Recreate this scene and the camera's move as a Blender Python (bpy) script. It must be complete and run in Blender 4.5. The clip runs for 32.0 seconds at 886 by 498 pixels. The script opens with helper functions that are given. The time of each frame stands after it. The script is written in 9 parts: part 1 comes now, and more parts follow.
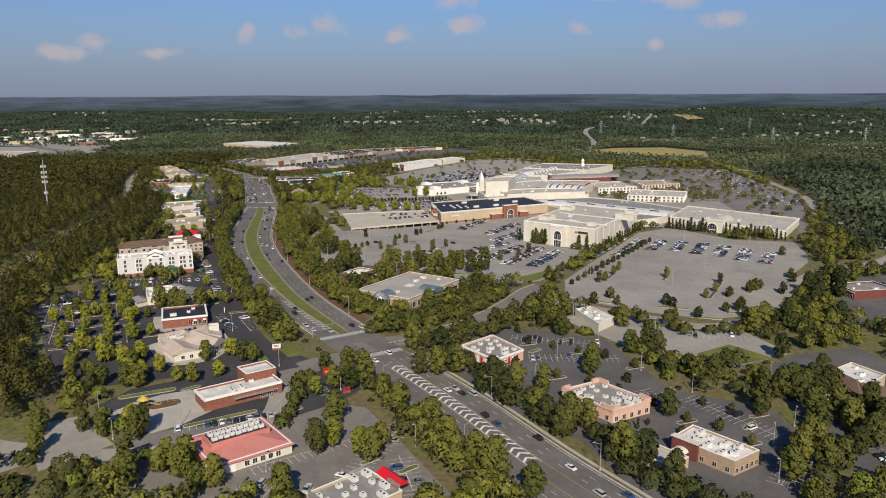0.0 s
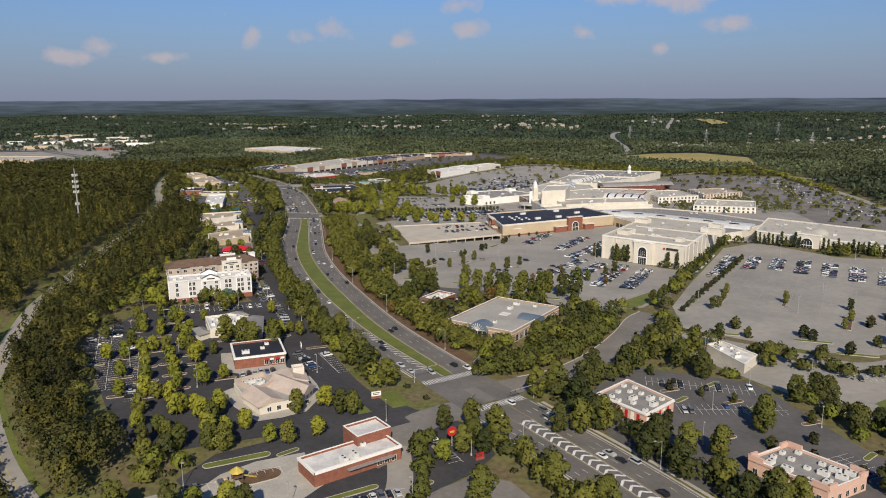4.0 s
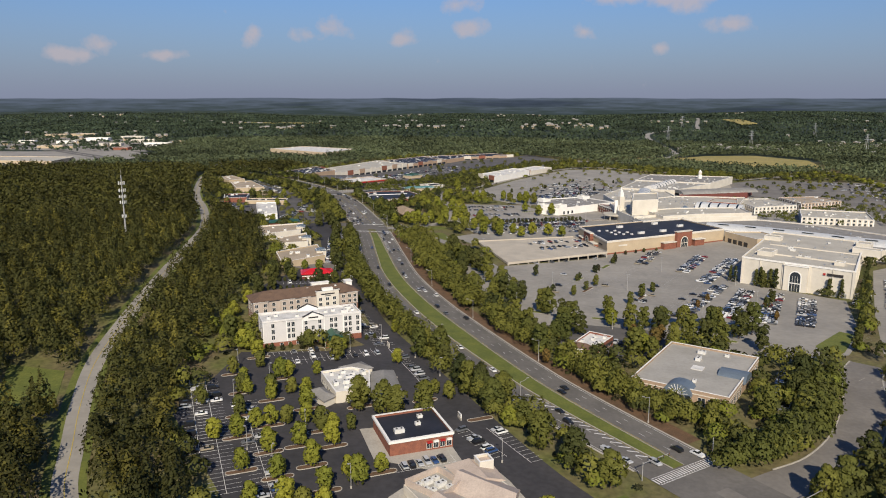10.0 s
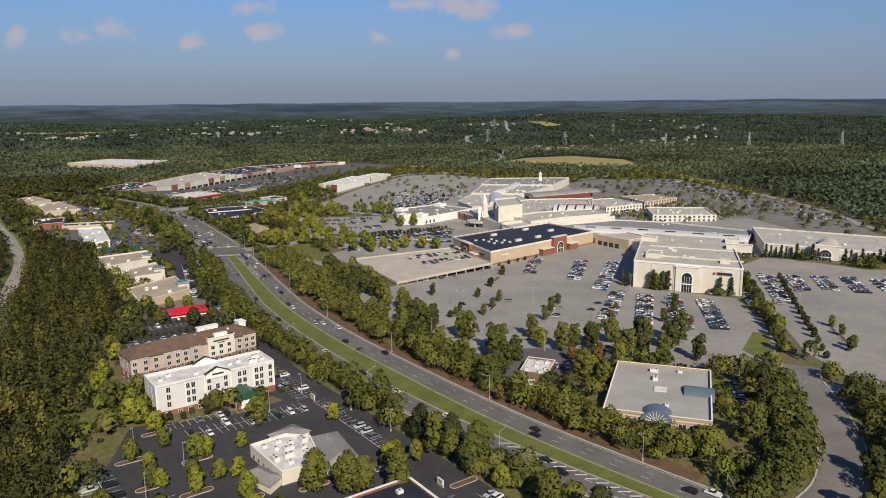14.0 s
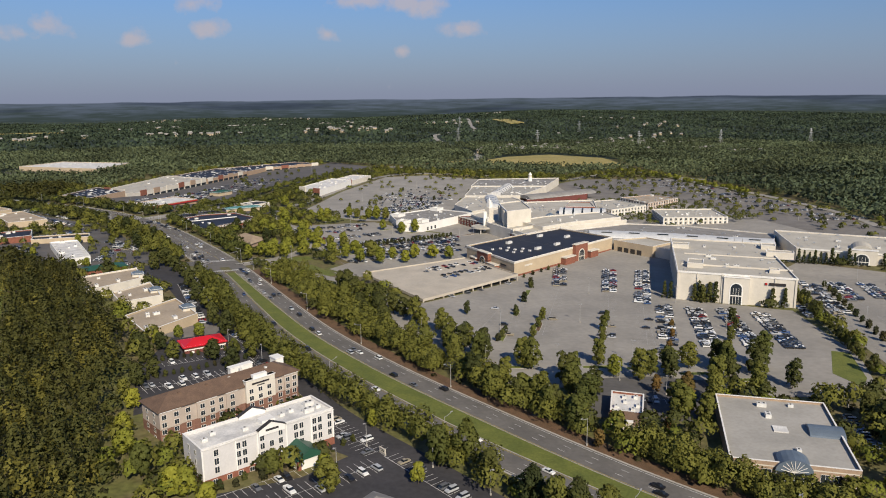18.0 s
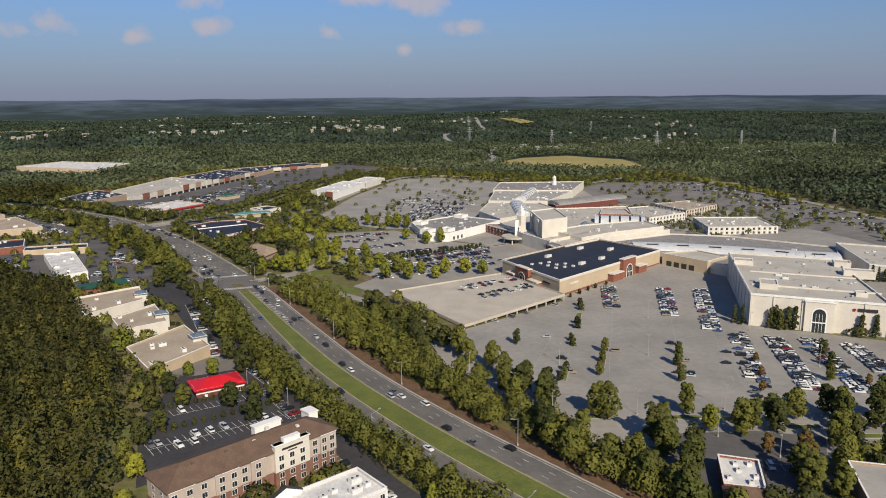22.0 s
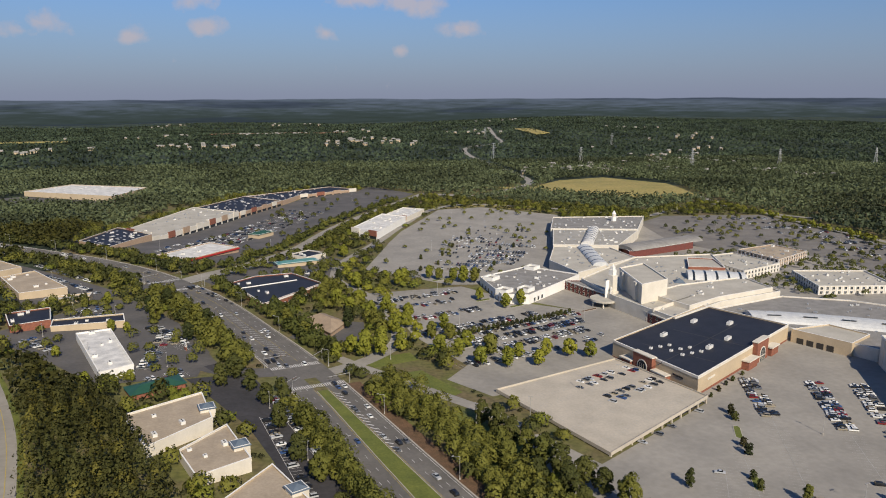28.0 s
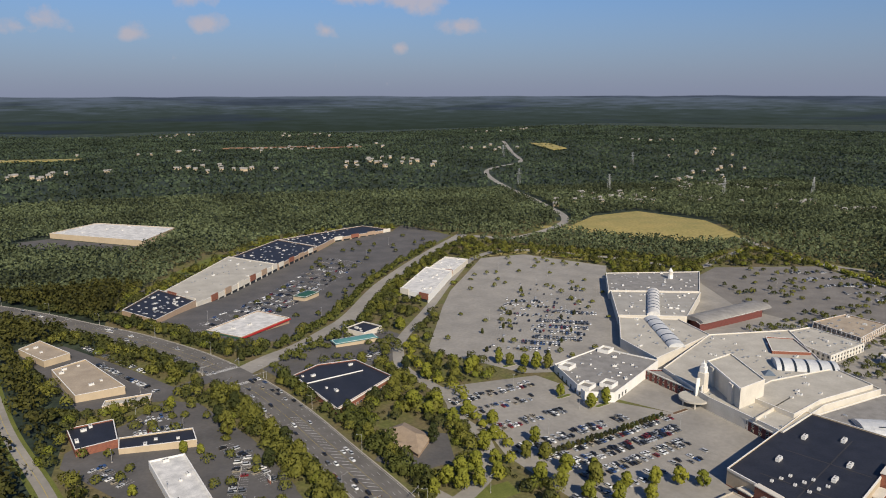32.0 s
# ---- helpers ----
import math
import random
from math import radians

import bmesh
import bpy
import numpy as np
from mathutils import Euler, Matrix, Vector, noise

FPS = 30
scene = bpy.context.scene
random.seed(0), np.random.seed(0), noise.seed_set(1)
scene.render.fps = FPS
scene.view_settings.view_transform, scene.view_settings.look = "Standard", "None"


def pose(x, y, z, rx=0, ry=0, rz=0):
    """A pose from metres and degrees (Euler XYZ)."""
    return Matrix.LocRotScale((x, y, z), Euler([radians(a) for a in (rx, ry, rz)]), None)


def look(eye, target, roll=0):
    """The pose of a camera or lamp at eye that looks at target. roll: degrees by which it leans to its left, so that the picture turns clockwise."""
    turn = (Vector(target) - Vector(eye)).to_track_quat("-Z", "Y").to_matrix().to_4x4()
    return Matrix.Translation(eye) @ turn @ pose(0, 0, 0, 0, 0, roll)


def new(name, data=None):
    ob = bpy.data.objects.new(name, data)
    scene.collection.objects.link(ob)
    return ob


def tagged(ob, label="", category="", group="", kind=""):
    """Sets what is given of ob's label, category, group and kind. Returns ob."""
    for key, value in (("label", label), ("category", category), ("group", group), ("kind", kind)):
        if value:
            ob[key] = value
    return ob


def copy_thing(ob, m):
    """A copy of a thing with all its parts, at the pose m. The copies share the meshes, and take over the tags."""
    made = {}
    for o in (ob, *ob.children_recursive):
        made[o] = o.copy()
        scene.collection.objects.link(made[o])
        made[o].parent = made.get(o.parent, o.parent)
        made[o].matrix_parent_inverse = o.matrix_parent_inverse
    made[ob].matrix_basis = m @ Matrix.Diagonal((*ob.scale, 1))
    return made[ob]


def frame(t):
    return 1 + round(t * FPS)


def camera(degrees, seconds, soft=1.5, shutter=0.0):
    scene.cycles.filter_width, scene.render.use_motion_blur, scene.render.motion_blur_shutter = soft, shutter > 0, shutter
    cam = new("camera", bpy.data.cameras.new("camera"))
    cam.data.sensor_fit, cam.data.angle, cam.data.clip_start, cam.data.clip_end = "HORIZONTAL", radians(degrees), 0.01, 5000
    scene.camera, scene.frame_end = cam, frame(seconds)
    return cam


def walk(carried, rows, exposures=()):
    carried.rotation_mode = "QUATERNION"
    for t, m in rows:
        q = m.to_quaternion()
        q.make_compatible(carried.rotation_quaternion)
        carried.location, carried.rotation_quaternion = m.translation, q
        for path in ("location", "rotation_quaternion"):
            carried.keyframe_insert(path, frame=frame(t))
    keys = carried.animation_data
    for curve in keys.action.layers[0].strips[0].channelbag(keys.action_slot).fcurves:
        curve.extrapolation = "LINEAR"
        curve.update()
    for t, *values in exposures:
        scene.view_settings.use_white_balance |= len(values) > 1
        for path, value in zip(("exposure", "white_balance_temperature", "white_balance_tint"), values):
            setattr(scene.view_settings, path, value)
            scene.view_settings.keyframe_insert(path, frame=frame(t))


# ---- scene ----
# field of view and path of the drone
cam = camera(61.66, 32.0, soft=1.0)
PATH = [
    (0, pose(82.02, -91.30, 126.34, 77.99, 0.29, -0.21)),
    (0.5, pose(75.38, -83.89, 125.87, 78.07, 0.32, -0.17)),
    (1, pose(68.52, -76.45, 125.43, 78.36, 0.29, -0.09)),
    (1.5, pose(61.61, -68.57, 125.23, 78.16, 0.20, -0.06)),
    (2, pose(54.95, -60.68, 125.28, 78.05, 0.20, -0.06)),
    (2.5, pose(48.21, -52.86, 125.22, 78.06, 0.17, -0.03)),
    (3, pose(41.55, -45.34, 125.07, 78.06, 0.23, 0.02)),
    (3.5, pose(34.77, -38.08, 124.88, 78.26, 0.29, 0.10)),
    (5.5, pose(6.87, -7.44, 124.93, 78.34, 0.19, 0.21)),
    (6, pose(-0.00, 0.00, 125.18, 78.32, 0.17, 0.20)),
    (6.5, pose(-6.69, 7.56, 125.46, 78.33, 0.20, 0.18)),
    (7, pose(-13.18, 15.14, 125.37, 78.30, 0.17, 0.20)),
    (7.5, pose(-19.63, 22.79, 124.98, 78.23, 0.17, 0.24)),
    (8, pose(-25.54, 30.11, 124.49, 78.24, 0.16, 0.20)),
    (8.5, pose(-31.61, 37.10, 123.96, 78.37, 0.12, 0.22)),
    (9, pose(-38.13, 44.23, 123.61, 78.47, 0.11, 0.28)),
    (9.5, pose(-44.93, 51.83, 123.43, 78.34, 0.04, 0.21)),
    (10, pose(-51.75, 59.49, 123.44, 78.23, 0.03, 0.15)),
    (10.5, pose(-58.42, 66.73, 123.38, 78.27, 0.07, 0.12)),
    (11, pose(-65.03, 73.70, 123.09, 78.53, 0.12, 0.18)),
    (11.5, pose(-71.68, 80.72, 122.65, 78.59, 0.18, 0.19)),
    (12, pose(-78.18, 88.35, 122.90, 78.42, 0.13, 0.05)),
    (12.5, pose(-85.00, 95.40, 122.92, 78.50, 0.14, 0.09)),
    (13, pose(-91.09, 102.06, 122.95, 78.62, 0.18, 0.19)),
    (13.5, pose(-96.38, 108.31, 123.24, 78.57, 0.17, 0.09)),
    (13.6, pose(-97.46, 109.38, 123.40, 78.56, 0.23, -0.9)),
    (13.7, pose(-98.53, 110.46, 123.56, 78.54, 0.29, -3.0)),
    (13.8, pose(-99.61, 111.53, 123.72, 78.53, 0.36, -6.3)),
    (13.9, pose(-100.69, 112.61, 123.87, 78.52, 0.42, -10.6)),
    (14, pose(-101.76, 113.68, 124.03, 78.51, 0.48, -14.94)),
    (14.1, pose(-102.81, 114.72, 124.02, 78.43, 0.47, -16.3)),
    (14.2, pose(-103.86, 115.75, 124.02, 78.35, 0.46, -16.55)),
    (14.5, pose(-107.02, 118.85, 124.00, 78.12, 0.43, -16.67)),
    (16.5, pose(-124.81, 148.63, 124.99, 78.07, 0.45, -18.83)),
    (17, pose(-129.25, 156.98, 125.24, 78.01, 0.47, -18.89)),
    (17.5, pose(-133.53, 165.22, 125.29, 78.17, 0.47, -18.92)),
    (18, pose(-136.76, 172.94, 125.37, 78.28, 0.62, -18.70)),
    (18.5, pose(-137.68, 180.18, 125.33, 78.29, 0.54, -18.81)),
    (19, pose(-138.49, 187.59, 125.19, 78.31, 0.42, -18.78)),
    (19.5, pose(-139.35, 195.46, 125.26, 78.17, 0.49, -18.65)),
    (20, pose(-138.95, 203.18, 125.29, 78.09, 0.41, -18.75)),
    (20.5, pose(-138.77, 210.78, 125.20, 78.05, 0.29, -18.77)),
    (21, pose(-140.09, 218.97, 125.47, 78.19, 0.41, -18.50)),
    (21.5, pose(-141.12, 226.88, 125.57, 78.16, 0.43, -18.57)),
    (22, pose(-141.08, 234.40, 125.56, 78.17, 0.42, -18.56)),
    (22.5, pose(-140.38, 241.76, 125.32, 78.22, 0.40, -18.57)),
    (23, pose(-139.38, 249.19, 124.88, 78.17, 0.30, -18.60)),
    (23.5, pose(-138.86, 257.05, 124.82, 78.08, 0.18, -18.87)),
    (24, pose(-141.18, 265.29, 124.67, 78.20, 0.28, -18.68)),
    (24.5, pose(-145.02, 273.73, 124.14, 78.37, 0.30, -18.57)),
    (25, pose(-148.94, 282.40, 123.75, 78.44, 0.32, -18.51)),
    (25.5, pose(-152.78, 291.33, 125.20, 78.20, 0.24, -18.48)),
    (27.5, pose(-171.55, 329.20, 149.98, 78.23, 0.20, -18.93)),
    (28, pose(-176.09, 339.10, 157.59, 78.27, 0.19, -18.85)),
    (28.5, pose(-180.47, 349.01, 165.26, 78.24, 0.14, -18.95)),
    (29, pose(-184.98, 358.80, 173.20, 78.27, 0.13, -18.95)),
    (29.5, pose(-189.91, 368.37, 180.86, 78.37, 0.01, -18.94)),
    (30, pose(-194.98, 377.67, 188.68, 78.47, 0.01, -18.89)),
    (30.5, pose(-200.01, 386.16, 196.61, 78.52, -0.05, -18.88)),
    (31, pose(-205.43, 392.94, 204.81, 78.47, 0.01, -18.96)),
    (31.5, pose(-211.07, 398.81, 212.96, 78.18, 0.01, -18.84)),
    (32, pose(-216.64, 404.43, 221.53, 78.08, 0.11, -18.85)),
]
walk(cam, PATH)

# ---- daylight: clear afternoon sky, sun behind the first view ----
SUN_EL, SUN_AZ = radians(35), math.atan2(0.02, -0.99)     # azimuth of the sun from +y towards +x
world = bpy.data.worlds.new("world")
scene.world = world
world.use_nodes = True
wn, wl = world.node_tree.nodes, world.node_tree.links
wn.clear()


def node(kind, nodes=wn, **kw):
    n = nodes.new(kind)
    for k, v in kw.items():
        if k == "ins":
            for i, val in v.items():
                n.inputs[i].default_value = val
    return n


sky = node("ShaderNodeTexSky")
sky.sky_type, sky.sun_disc = "NISHITA", False
sky.sun_elevation, sky.sun_rotation = SUN_EL, SUN_AZ
sky.air_density, sky.dust_density, sky.ozone_density, sky.altitude = 1.0, 0.6, 2.5, 300
tc = node("ShaderNodeTexCoord")
sep = node("ShaderNodeSeparateXYZ")
wl.new(tc.outputs["Generated"], sep.inputs[0])
# clouds: small fair-weather cumulus standing in known directions, ragged by noise
CLOUDS = ((-0.152, 0.985, 0.082, 34, 60), (-0.172, 0.982, 0.073, 34, 90), (-0.055, 0.996, 0.070, 40, 75), (0.032, 0.996, 0.084, 40, 85), (0.021, 0.993, 0.115, 40, 70),
          (-0.242, 0.968, 0.072, 75, 75), (0.176, 0.981, 0.078, 62, 90), (0.342, 0.936, 0.084, 30, 80), (0.300, 0.947, 0.113, 26, 60), (0.265, 0.957, 0.116, 30, 75),
          (0.215, 0.970, 0.118, 22, 90), (-0.407, 0.911, 0.057, 48, 90), (-0.347, 0.937, 0.047, 30, 130), (0.269, 0.962, 0.056, 70, 90), (-0.44, 0.895, 0.046, 30, 100))
nz = node("ShaderNodeTexNoise", ins={2: 34.0, 3: 7.0, 4: 0.55})
wl.new(tc.outputs["Generated"], nz.inputs["Vector"])
total = None
for cx, cy, cz, wide, tall in CLOUDS:
    away = node("ShaderNodeVectorMath", ins={1: (cx, cy, cz)})
    away.operation = "SUBTRACT"
    wl.new(tc.outputs["Generated"], away.inputs[0])
    shape = node("ShaderNodeVectorMath", ins={1: (wide, wide, tall)})
    shape.operation = "MULTIPLY"
    wl.new(away.outputs[0], shape.inputs[0])
    size_ = node("ShaderNodeVectorMath")
    size_.operation = "LENGTH"
    wl.new(shape.outputs[0], size_.inputs[0])
    fall = node("ShaderNodeMapRange", ins={1: 0.0, 2: 1.6, 3: 0.52, 4: 0.0})
    wl.new(size_.outputs["Value"], fall.inputs[0])
    if total is not None:
        most = node("ShaderNodeMath")
        most.operation = "MAXIMUM"
        wl.new(total.outputs[0], most.inputs[0]), wl.new(fall.outputs[0], most.inputs[1])
        total = most
    else:
        total = fall
puff = node("ShaderNodeMath")
wl.new(total.outputs[0], puff.inputs[0]), wl.new(nz.outputs["Fac"], puff.inputs[1])
cm = node("ShaderNodeMapRange", ins={1: 0.70, 2: 0.98, 3: 0.0, 4: 0.72})
wl.new(puff.outputs[0], cm.inputs[0])
skyc = node("ShaderNodeMixRGB", ins={0: 1.0, 2: (0.56, 0.76, 1.08, 1)})
skyc.blend_type = "MULTIPLY"
wl.new(sky.outputs[0], skyc.inputs[1])
hazeband = node("ShaderNodeMapRange", ins={1: -0.005, 2: 0.15, 3: 0.92, 4: 0.0})
wl.new(sep.outputs[2], hazeband.inputs[0])
skyh = node("ShaderNodeMixRGB", ins={2: (2.78, 3.08, 4.35, 1)})
wl.new(hazeband.outputs[0], skyh.inputs[0]), wl.new(skyc.outputs[0], skyh.inputs[1])
clouds = node("ShaderNodeMixRGB", ins={2: (6.0, 5.35, 5.7, 1)})
wl.new(cm.outputs[0], clouds.inputs[0]), wl.new(skyh.outputs[0], clouds.inputs[1])
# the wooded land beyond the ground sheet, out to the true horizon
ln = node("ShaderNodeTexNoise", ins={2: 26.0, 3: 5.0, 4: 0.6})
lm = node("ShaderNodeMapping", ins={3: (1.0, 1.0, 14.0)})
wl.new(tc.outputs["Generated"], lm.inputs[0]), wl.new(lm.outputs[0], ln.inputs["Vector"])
# distance haze painted into the ramp: dark green below, pale blue at the horizon
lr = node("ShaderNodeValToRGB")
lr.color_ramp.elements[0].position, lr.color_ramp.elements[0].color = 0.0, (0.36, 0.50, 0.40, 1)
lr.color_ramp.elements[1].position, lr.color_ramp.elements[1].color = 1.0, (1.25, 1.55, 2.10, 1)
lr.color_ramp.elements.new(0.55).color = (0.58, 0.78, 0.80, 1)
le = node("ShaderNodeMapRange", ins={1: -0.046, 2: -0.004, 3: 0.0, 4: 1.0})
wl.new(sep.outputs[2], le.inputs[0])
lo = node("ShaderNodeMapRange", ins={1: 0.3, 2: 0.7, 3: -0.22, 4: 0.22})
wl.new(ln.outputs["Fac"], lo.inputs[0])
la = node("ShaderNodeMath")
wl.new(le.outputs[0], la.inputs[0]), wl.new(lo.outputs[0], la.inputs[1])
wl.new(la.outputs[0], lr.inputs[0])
# shadows of clouds over the far country, painted into the backdrop colour as noise patches
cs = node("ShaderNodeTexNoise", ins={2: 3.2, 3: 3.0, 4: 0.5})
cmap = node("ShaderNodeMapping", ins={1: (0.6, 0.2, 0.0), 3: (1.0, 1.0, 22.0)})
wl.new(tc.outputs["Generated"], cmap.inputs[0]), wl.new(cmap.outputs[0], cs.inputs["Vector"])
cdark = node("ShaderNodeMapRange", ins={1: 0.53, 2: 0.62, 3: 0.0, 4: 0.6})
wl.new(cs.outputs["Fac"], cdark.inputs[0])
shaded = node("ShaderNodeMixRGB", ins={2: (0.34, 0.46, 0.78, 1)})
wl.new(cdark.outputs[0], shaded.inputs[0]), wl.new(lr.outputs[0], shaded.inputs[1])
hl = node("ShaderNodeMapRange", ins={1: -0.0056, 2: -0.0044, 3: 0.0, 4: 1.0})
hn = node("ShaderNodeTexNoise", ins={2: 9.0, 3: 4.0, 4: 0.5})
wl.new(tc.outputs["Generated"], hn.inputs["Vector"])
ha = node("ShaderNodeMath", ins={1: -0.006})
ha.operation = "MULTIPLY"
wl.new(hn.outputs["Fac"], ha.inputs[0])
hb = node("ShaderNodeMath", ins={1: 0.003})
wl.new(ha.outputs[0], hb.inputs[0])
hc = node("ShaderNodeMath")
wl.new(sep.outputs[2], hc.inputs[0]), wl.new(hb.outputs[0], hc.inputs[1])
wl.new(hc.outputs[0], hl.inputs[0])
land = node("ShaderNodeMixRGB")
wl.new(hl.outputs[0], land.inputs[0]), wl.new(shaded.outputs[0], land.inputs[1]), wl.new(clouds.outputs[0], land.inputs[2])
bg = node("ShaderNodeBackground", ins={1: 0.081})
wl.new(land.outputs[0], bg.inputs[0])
out = node("ShaderNodeOutputWorld")
wl.new(bg.outputs[0], out.inputs[0])

sun = new("sun", bpy.data.lights.new("sun", "SUN"))
sun.data.energy, sun.data.angle, sun.data.color = 5.0, radians(0.55), (1.0, 0.89, 0.725)
sun.matrix_world = look((20, -990, 694), (0, 0, 0))
scene.view_settings.exposure = 0.04


# ---- materials ----
def mat(name, a, b=None, rough=0.85, size=1.0, fine=0.15, bump=0.0, metal=0.0, vary=0.0, spec=0.3, streak=None):
    """A surface whose colour wanders from a to b at two scales; size in metres."""
    m = bpy.data.materials.new(name)
    m.use_nodes = True
    n, l = m.node_tree.nodes, m.node_tree.links
    bsdf = n["Principled BSDF"]
    b = b or [c * 0.8 for c in a]
    g = n.new("ShaderNodeNewGeometry")
    n1 = n.new("ShaderNodeTexNoise")
    n1.inputs["Scale"].default_value, n1.inputs["Detail"].default_value = 1.0 / size, 5
    n2 = n.new("ShaderNodeTexNoise")
    n2.inputs["Scale"].default_value, n2.inputs["Detail"].default_value = 9.0 / size, 3
    if streak:
        mpg = n.new("ShaderNodeMapping")
        mpg.inputs[3].default_value = streak
        l.new(g.outputs["Position"], mpg.inputs[0])
        l.new(mpg.outputs[0], n1.inputs["Vector"])
    else:
        l.new(g.outputs["Position"], n1.inputs["Vector"])
    l.new(g.outputs["Position"], n2.inputs["Vector"])
    r = n.new("ShaderNodeValToRGB")
    r.color_ramp.elements[0].position, r.color_ramp.elements[0].color = 0.34, (*b, 1)
    r.color_ramp.elements[1].position, r.color_ramp.elements[1].color = 0.66, (*a, 1)
    l.new(n1.outputs["Fac"], r.inputs[0])
    mr = n.new("ShaderNodeMapRange")
    mr.inputs[1].default_value, mr.inputs[2].default_value = 0.25, 0.75
    mr.inputs[3].default_value, mr.inputs[4].default_value = 1 - fine, 1 + fine
    l.new(n2.outputs["Fac"], mr.inputs[0])
    mx = n.new("ShaderNodeMixRGB")
    mx.blend_type, mx.inputs[0].default_value = "MULTIPLY", 1.0
    l.new(r.outputs[0], mx.inputs[1]), l.new(mr.outputs[0], mx.inputs[2])
    last = mx
    if vary:
        oi = n.new("ShaderNodeObjectInfo")
        hs = n.new("ShaderNodeHueSaturation")
        v1 = n.new("ShaderNodeMapRange")
        v1.inputs[3].default_value, v1.inputs[4].default_value = 1 - vary, 1 + vary
        v2 = n.new("ShaderNodeMapRange")
        v2.inputs[3].default_value, v2.inputs[4].default_value = 0.5 - vary * 0.06, 0.5 + vary * 0.06
        l.new(oi.outputs["Random"], v1.inputs[0]), l.new(oi.outputs["Random"], v2.inputs[0])
        l.new(v1.outputs[0], hs.inputs["Value"]), l.new(v2.outputs[0], hs.inputs["Hue"])
        l.new(last.outputs[0], hs.inputs["Color"])
        last = hs
    l.new(last.outputs[0], bsdf.inputs["Base Color"])
    bsdf.inputs["Roughness"].default_value, bsdf.inputs["Metallic"].default_value = rough, metal
    bsdf.inputs["Specular IOR Level"].default_value = spec
    if bump:
        bp = n.new("ShaderNodeBump")
        bp.inputs["Strength"].default_value, bp.inputs["Distance"].default_value = 0.6, bump
        l.new(n2.outputs["Fac"], bp.inputs["Height"]), l.new(bp.outputs[0], bsdf.inputs["Normal"])
    return m


def leafmat(name, a, b, island=0.35, broad=0.0):
    """Foliage: every clump and every tree a little different, some light let through."""
    m = bpy.data.materials.new(name)
    m.use_nodes = True
    n, l = m.node_tree.nodes, m.node_tree.links
    bsdf = n["Principled BSDF"]
    g = n.new("ShaderNodeNewGeometry")
    oi = n.new("ShaderNodeObjectInfo")
    r = n.new("ShaderNodeValToRGB")
    r.color_ramp.elements[0].color, r.color_ramp.elements[1].color = (*b, 1), (*a, 1)
    r.color_ramp.elements[0].position, r.color_ramp.elements[1].position = 0.22, 0.78
    nz = n.new("ShaderNodeTexNoise")
    nz.inputs["Scale"].default_value, nz.inputs["Detail"].default_value = 0.045, 4
    l.new(g.outputs["Position"], nz.inputs["Vector"])
    ad = n.new("ShaderNodeMath")
    ad.operation = "ADD"
    l.new(oi.outputs["Random"], ad.inputs[0]), l.new(nz.outputs["Fac"], ad.inputs[1])
    sb = n.new("ShaderNodeMath")
    sb.operation, sb.inputs[1].default_value = "MULTIPLY", 0.5
    l.new(ad.outputs[0], sb.inputs[0]), l.new(sb.outputs[0], r.inputs[0])
    mr = n.new("ShaderNodeMapRange")
    mr.inputs[3].default_value, mr.inputs[4].default_value = 1 - island, 1 + island
    l.new(g.outputs["Random Per Island"], mr.inputs[0])
    mx = n.new("ShaderNodeMixRGB")
    mx.blend_type, mx.inputs[0].default_value = "MULTIPLY", 1.0
    l.new(r.outputs[0], mx.inputs[1]), l.new(mr.outputs[0], mx.inputs[2])
    if broad:
        stand = n.new("ShaderNodeTexNoise")               # stands of lighter and darker trees
        stand.inputs["Scale"].default_value, stand.inputs["Detail"].default_value = 0.006, 5
        l.new(g.outputs["Position"], stand.inputs["Vector"])
        sr = n.new("ShaderNodeMapRange")
        sr.inputs[1].default_value, sr.inputs[2].default_value = 0.35, 0.65
        sr.inputs[3].default_value, sr.inputs[4].default_value = 1 - broad, 1 + broad
        l.new(stand.outputs["Fac"], sr.inputs[0])
        m2 = n.new("ShaderNodeMixRGB")
        m2.blend_type, m2.inputs[0].default_value = "MULTIPLY", 1.0
        l.new(mx.outputs[0], m2.inputs[1]), l.new(sr.outputs[0], m2.inputs[2])
        mx = m2
    l.new(mx.outputs[0], bsdf.inputs["Base Color"])
    bsdf.inputs["Roughness"].default_value = 0.75
    bsdf.inputs["Specular IOR Level"].default_value = 0.15
    tr = n.new("ShaderNodeBsdfTranslucent")
    l.new(mx.outputs[0], tr.inputs["Color"])
    ms = n.new("ShaderNodeMixShader")
    ms.inputs[0].default_value = 0.12
    l.new(bsdf.outputs[0], ms.inputs[1]), l.new(tr.outputs[0], ms.inputs[2])
    l.new(ms.outputs[0], n["Material Output"].inputs["Surface"])
    return m


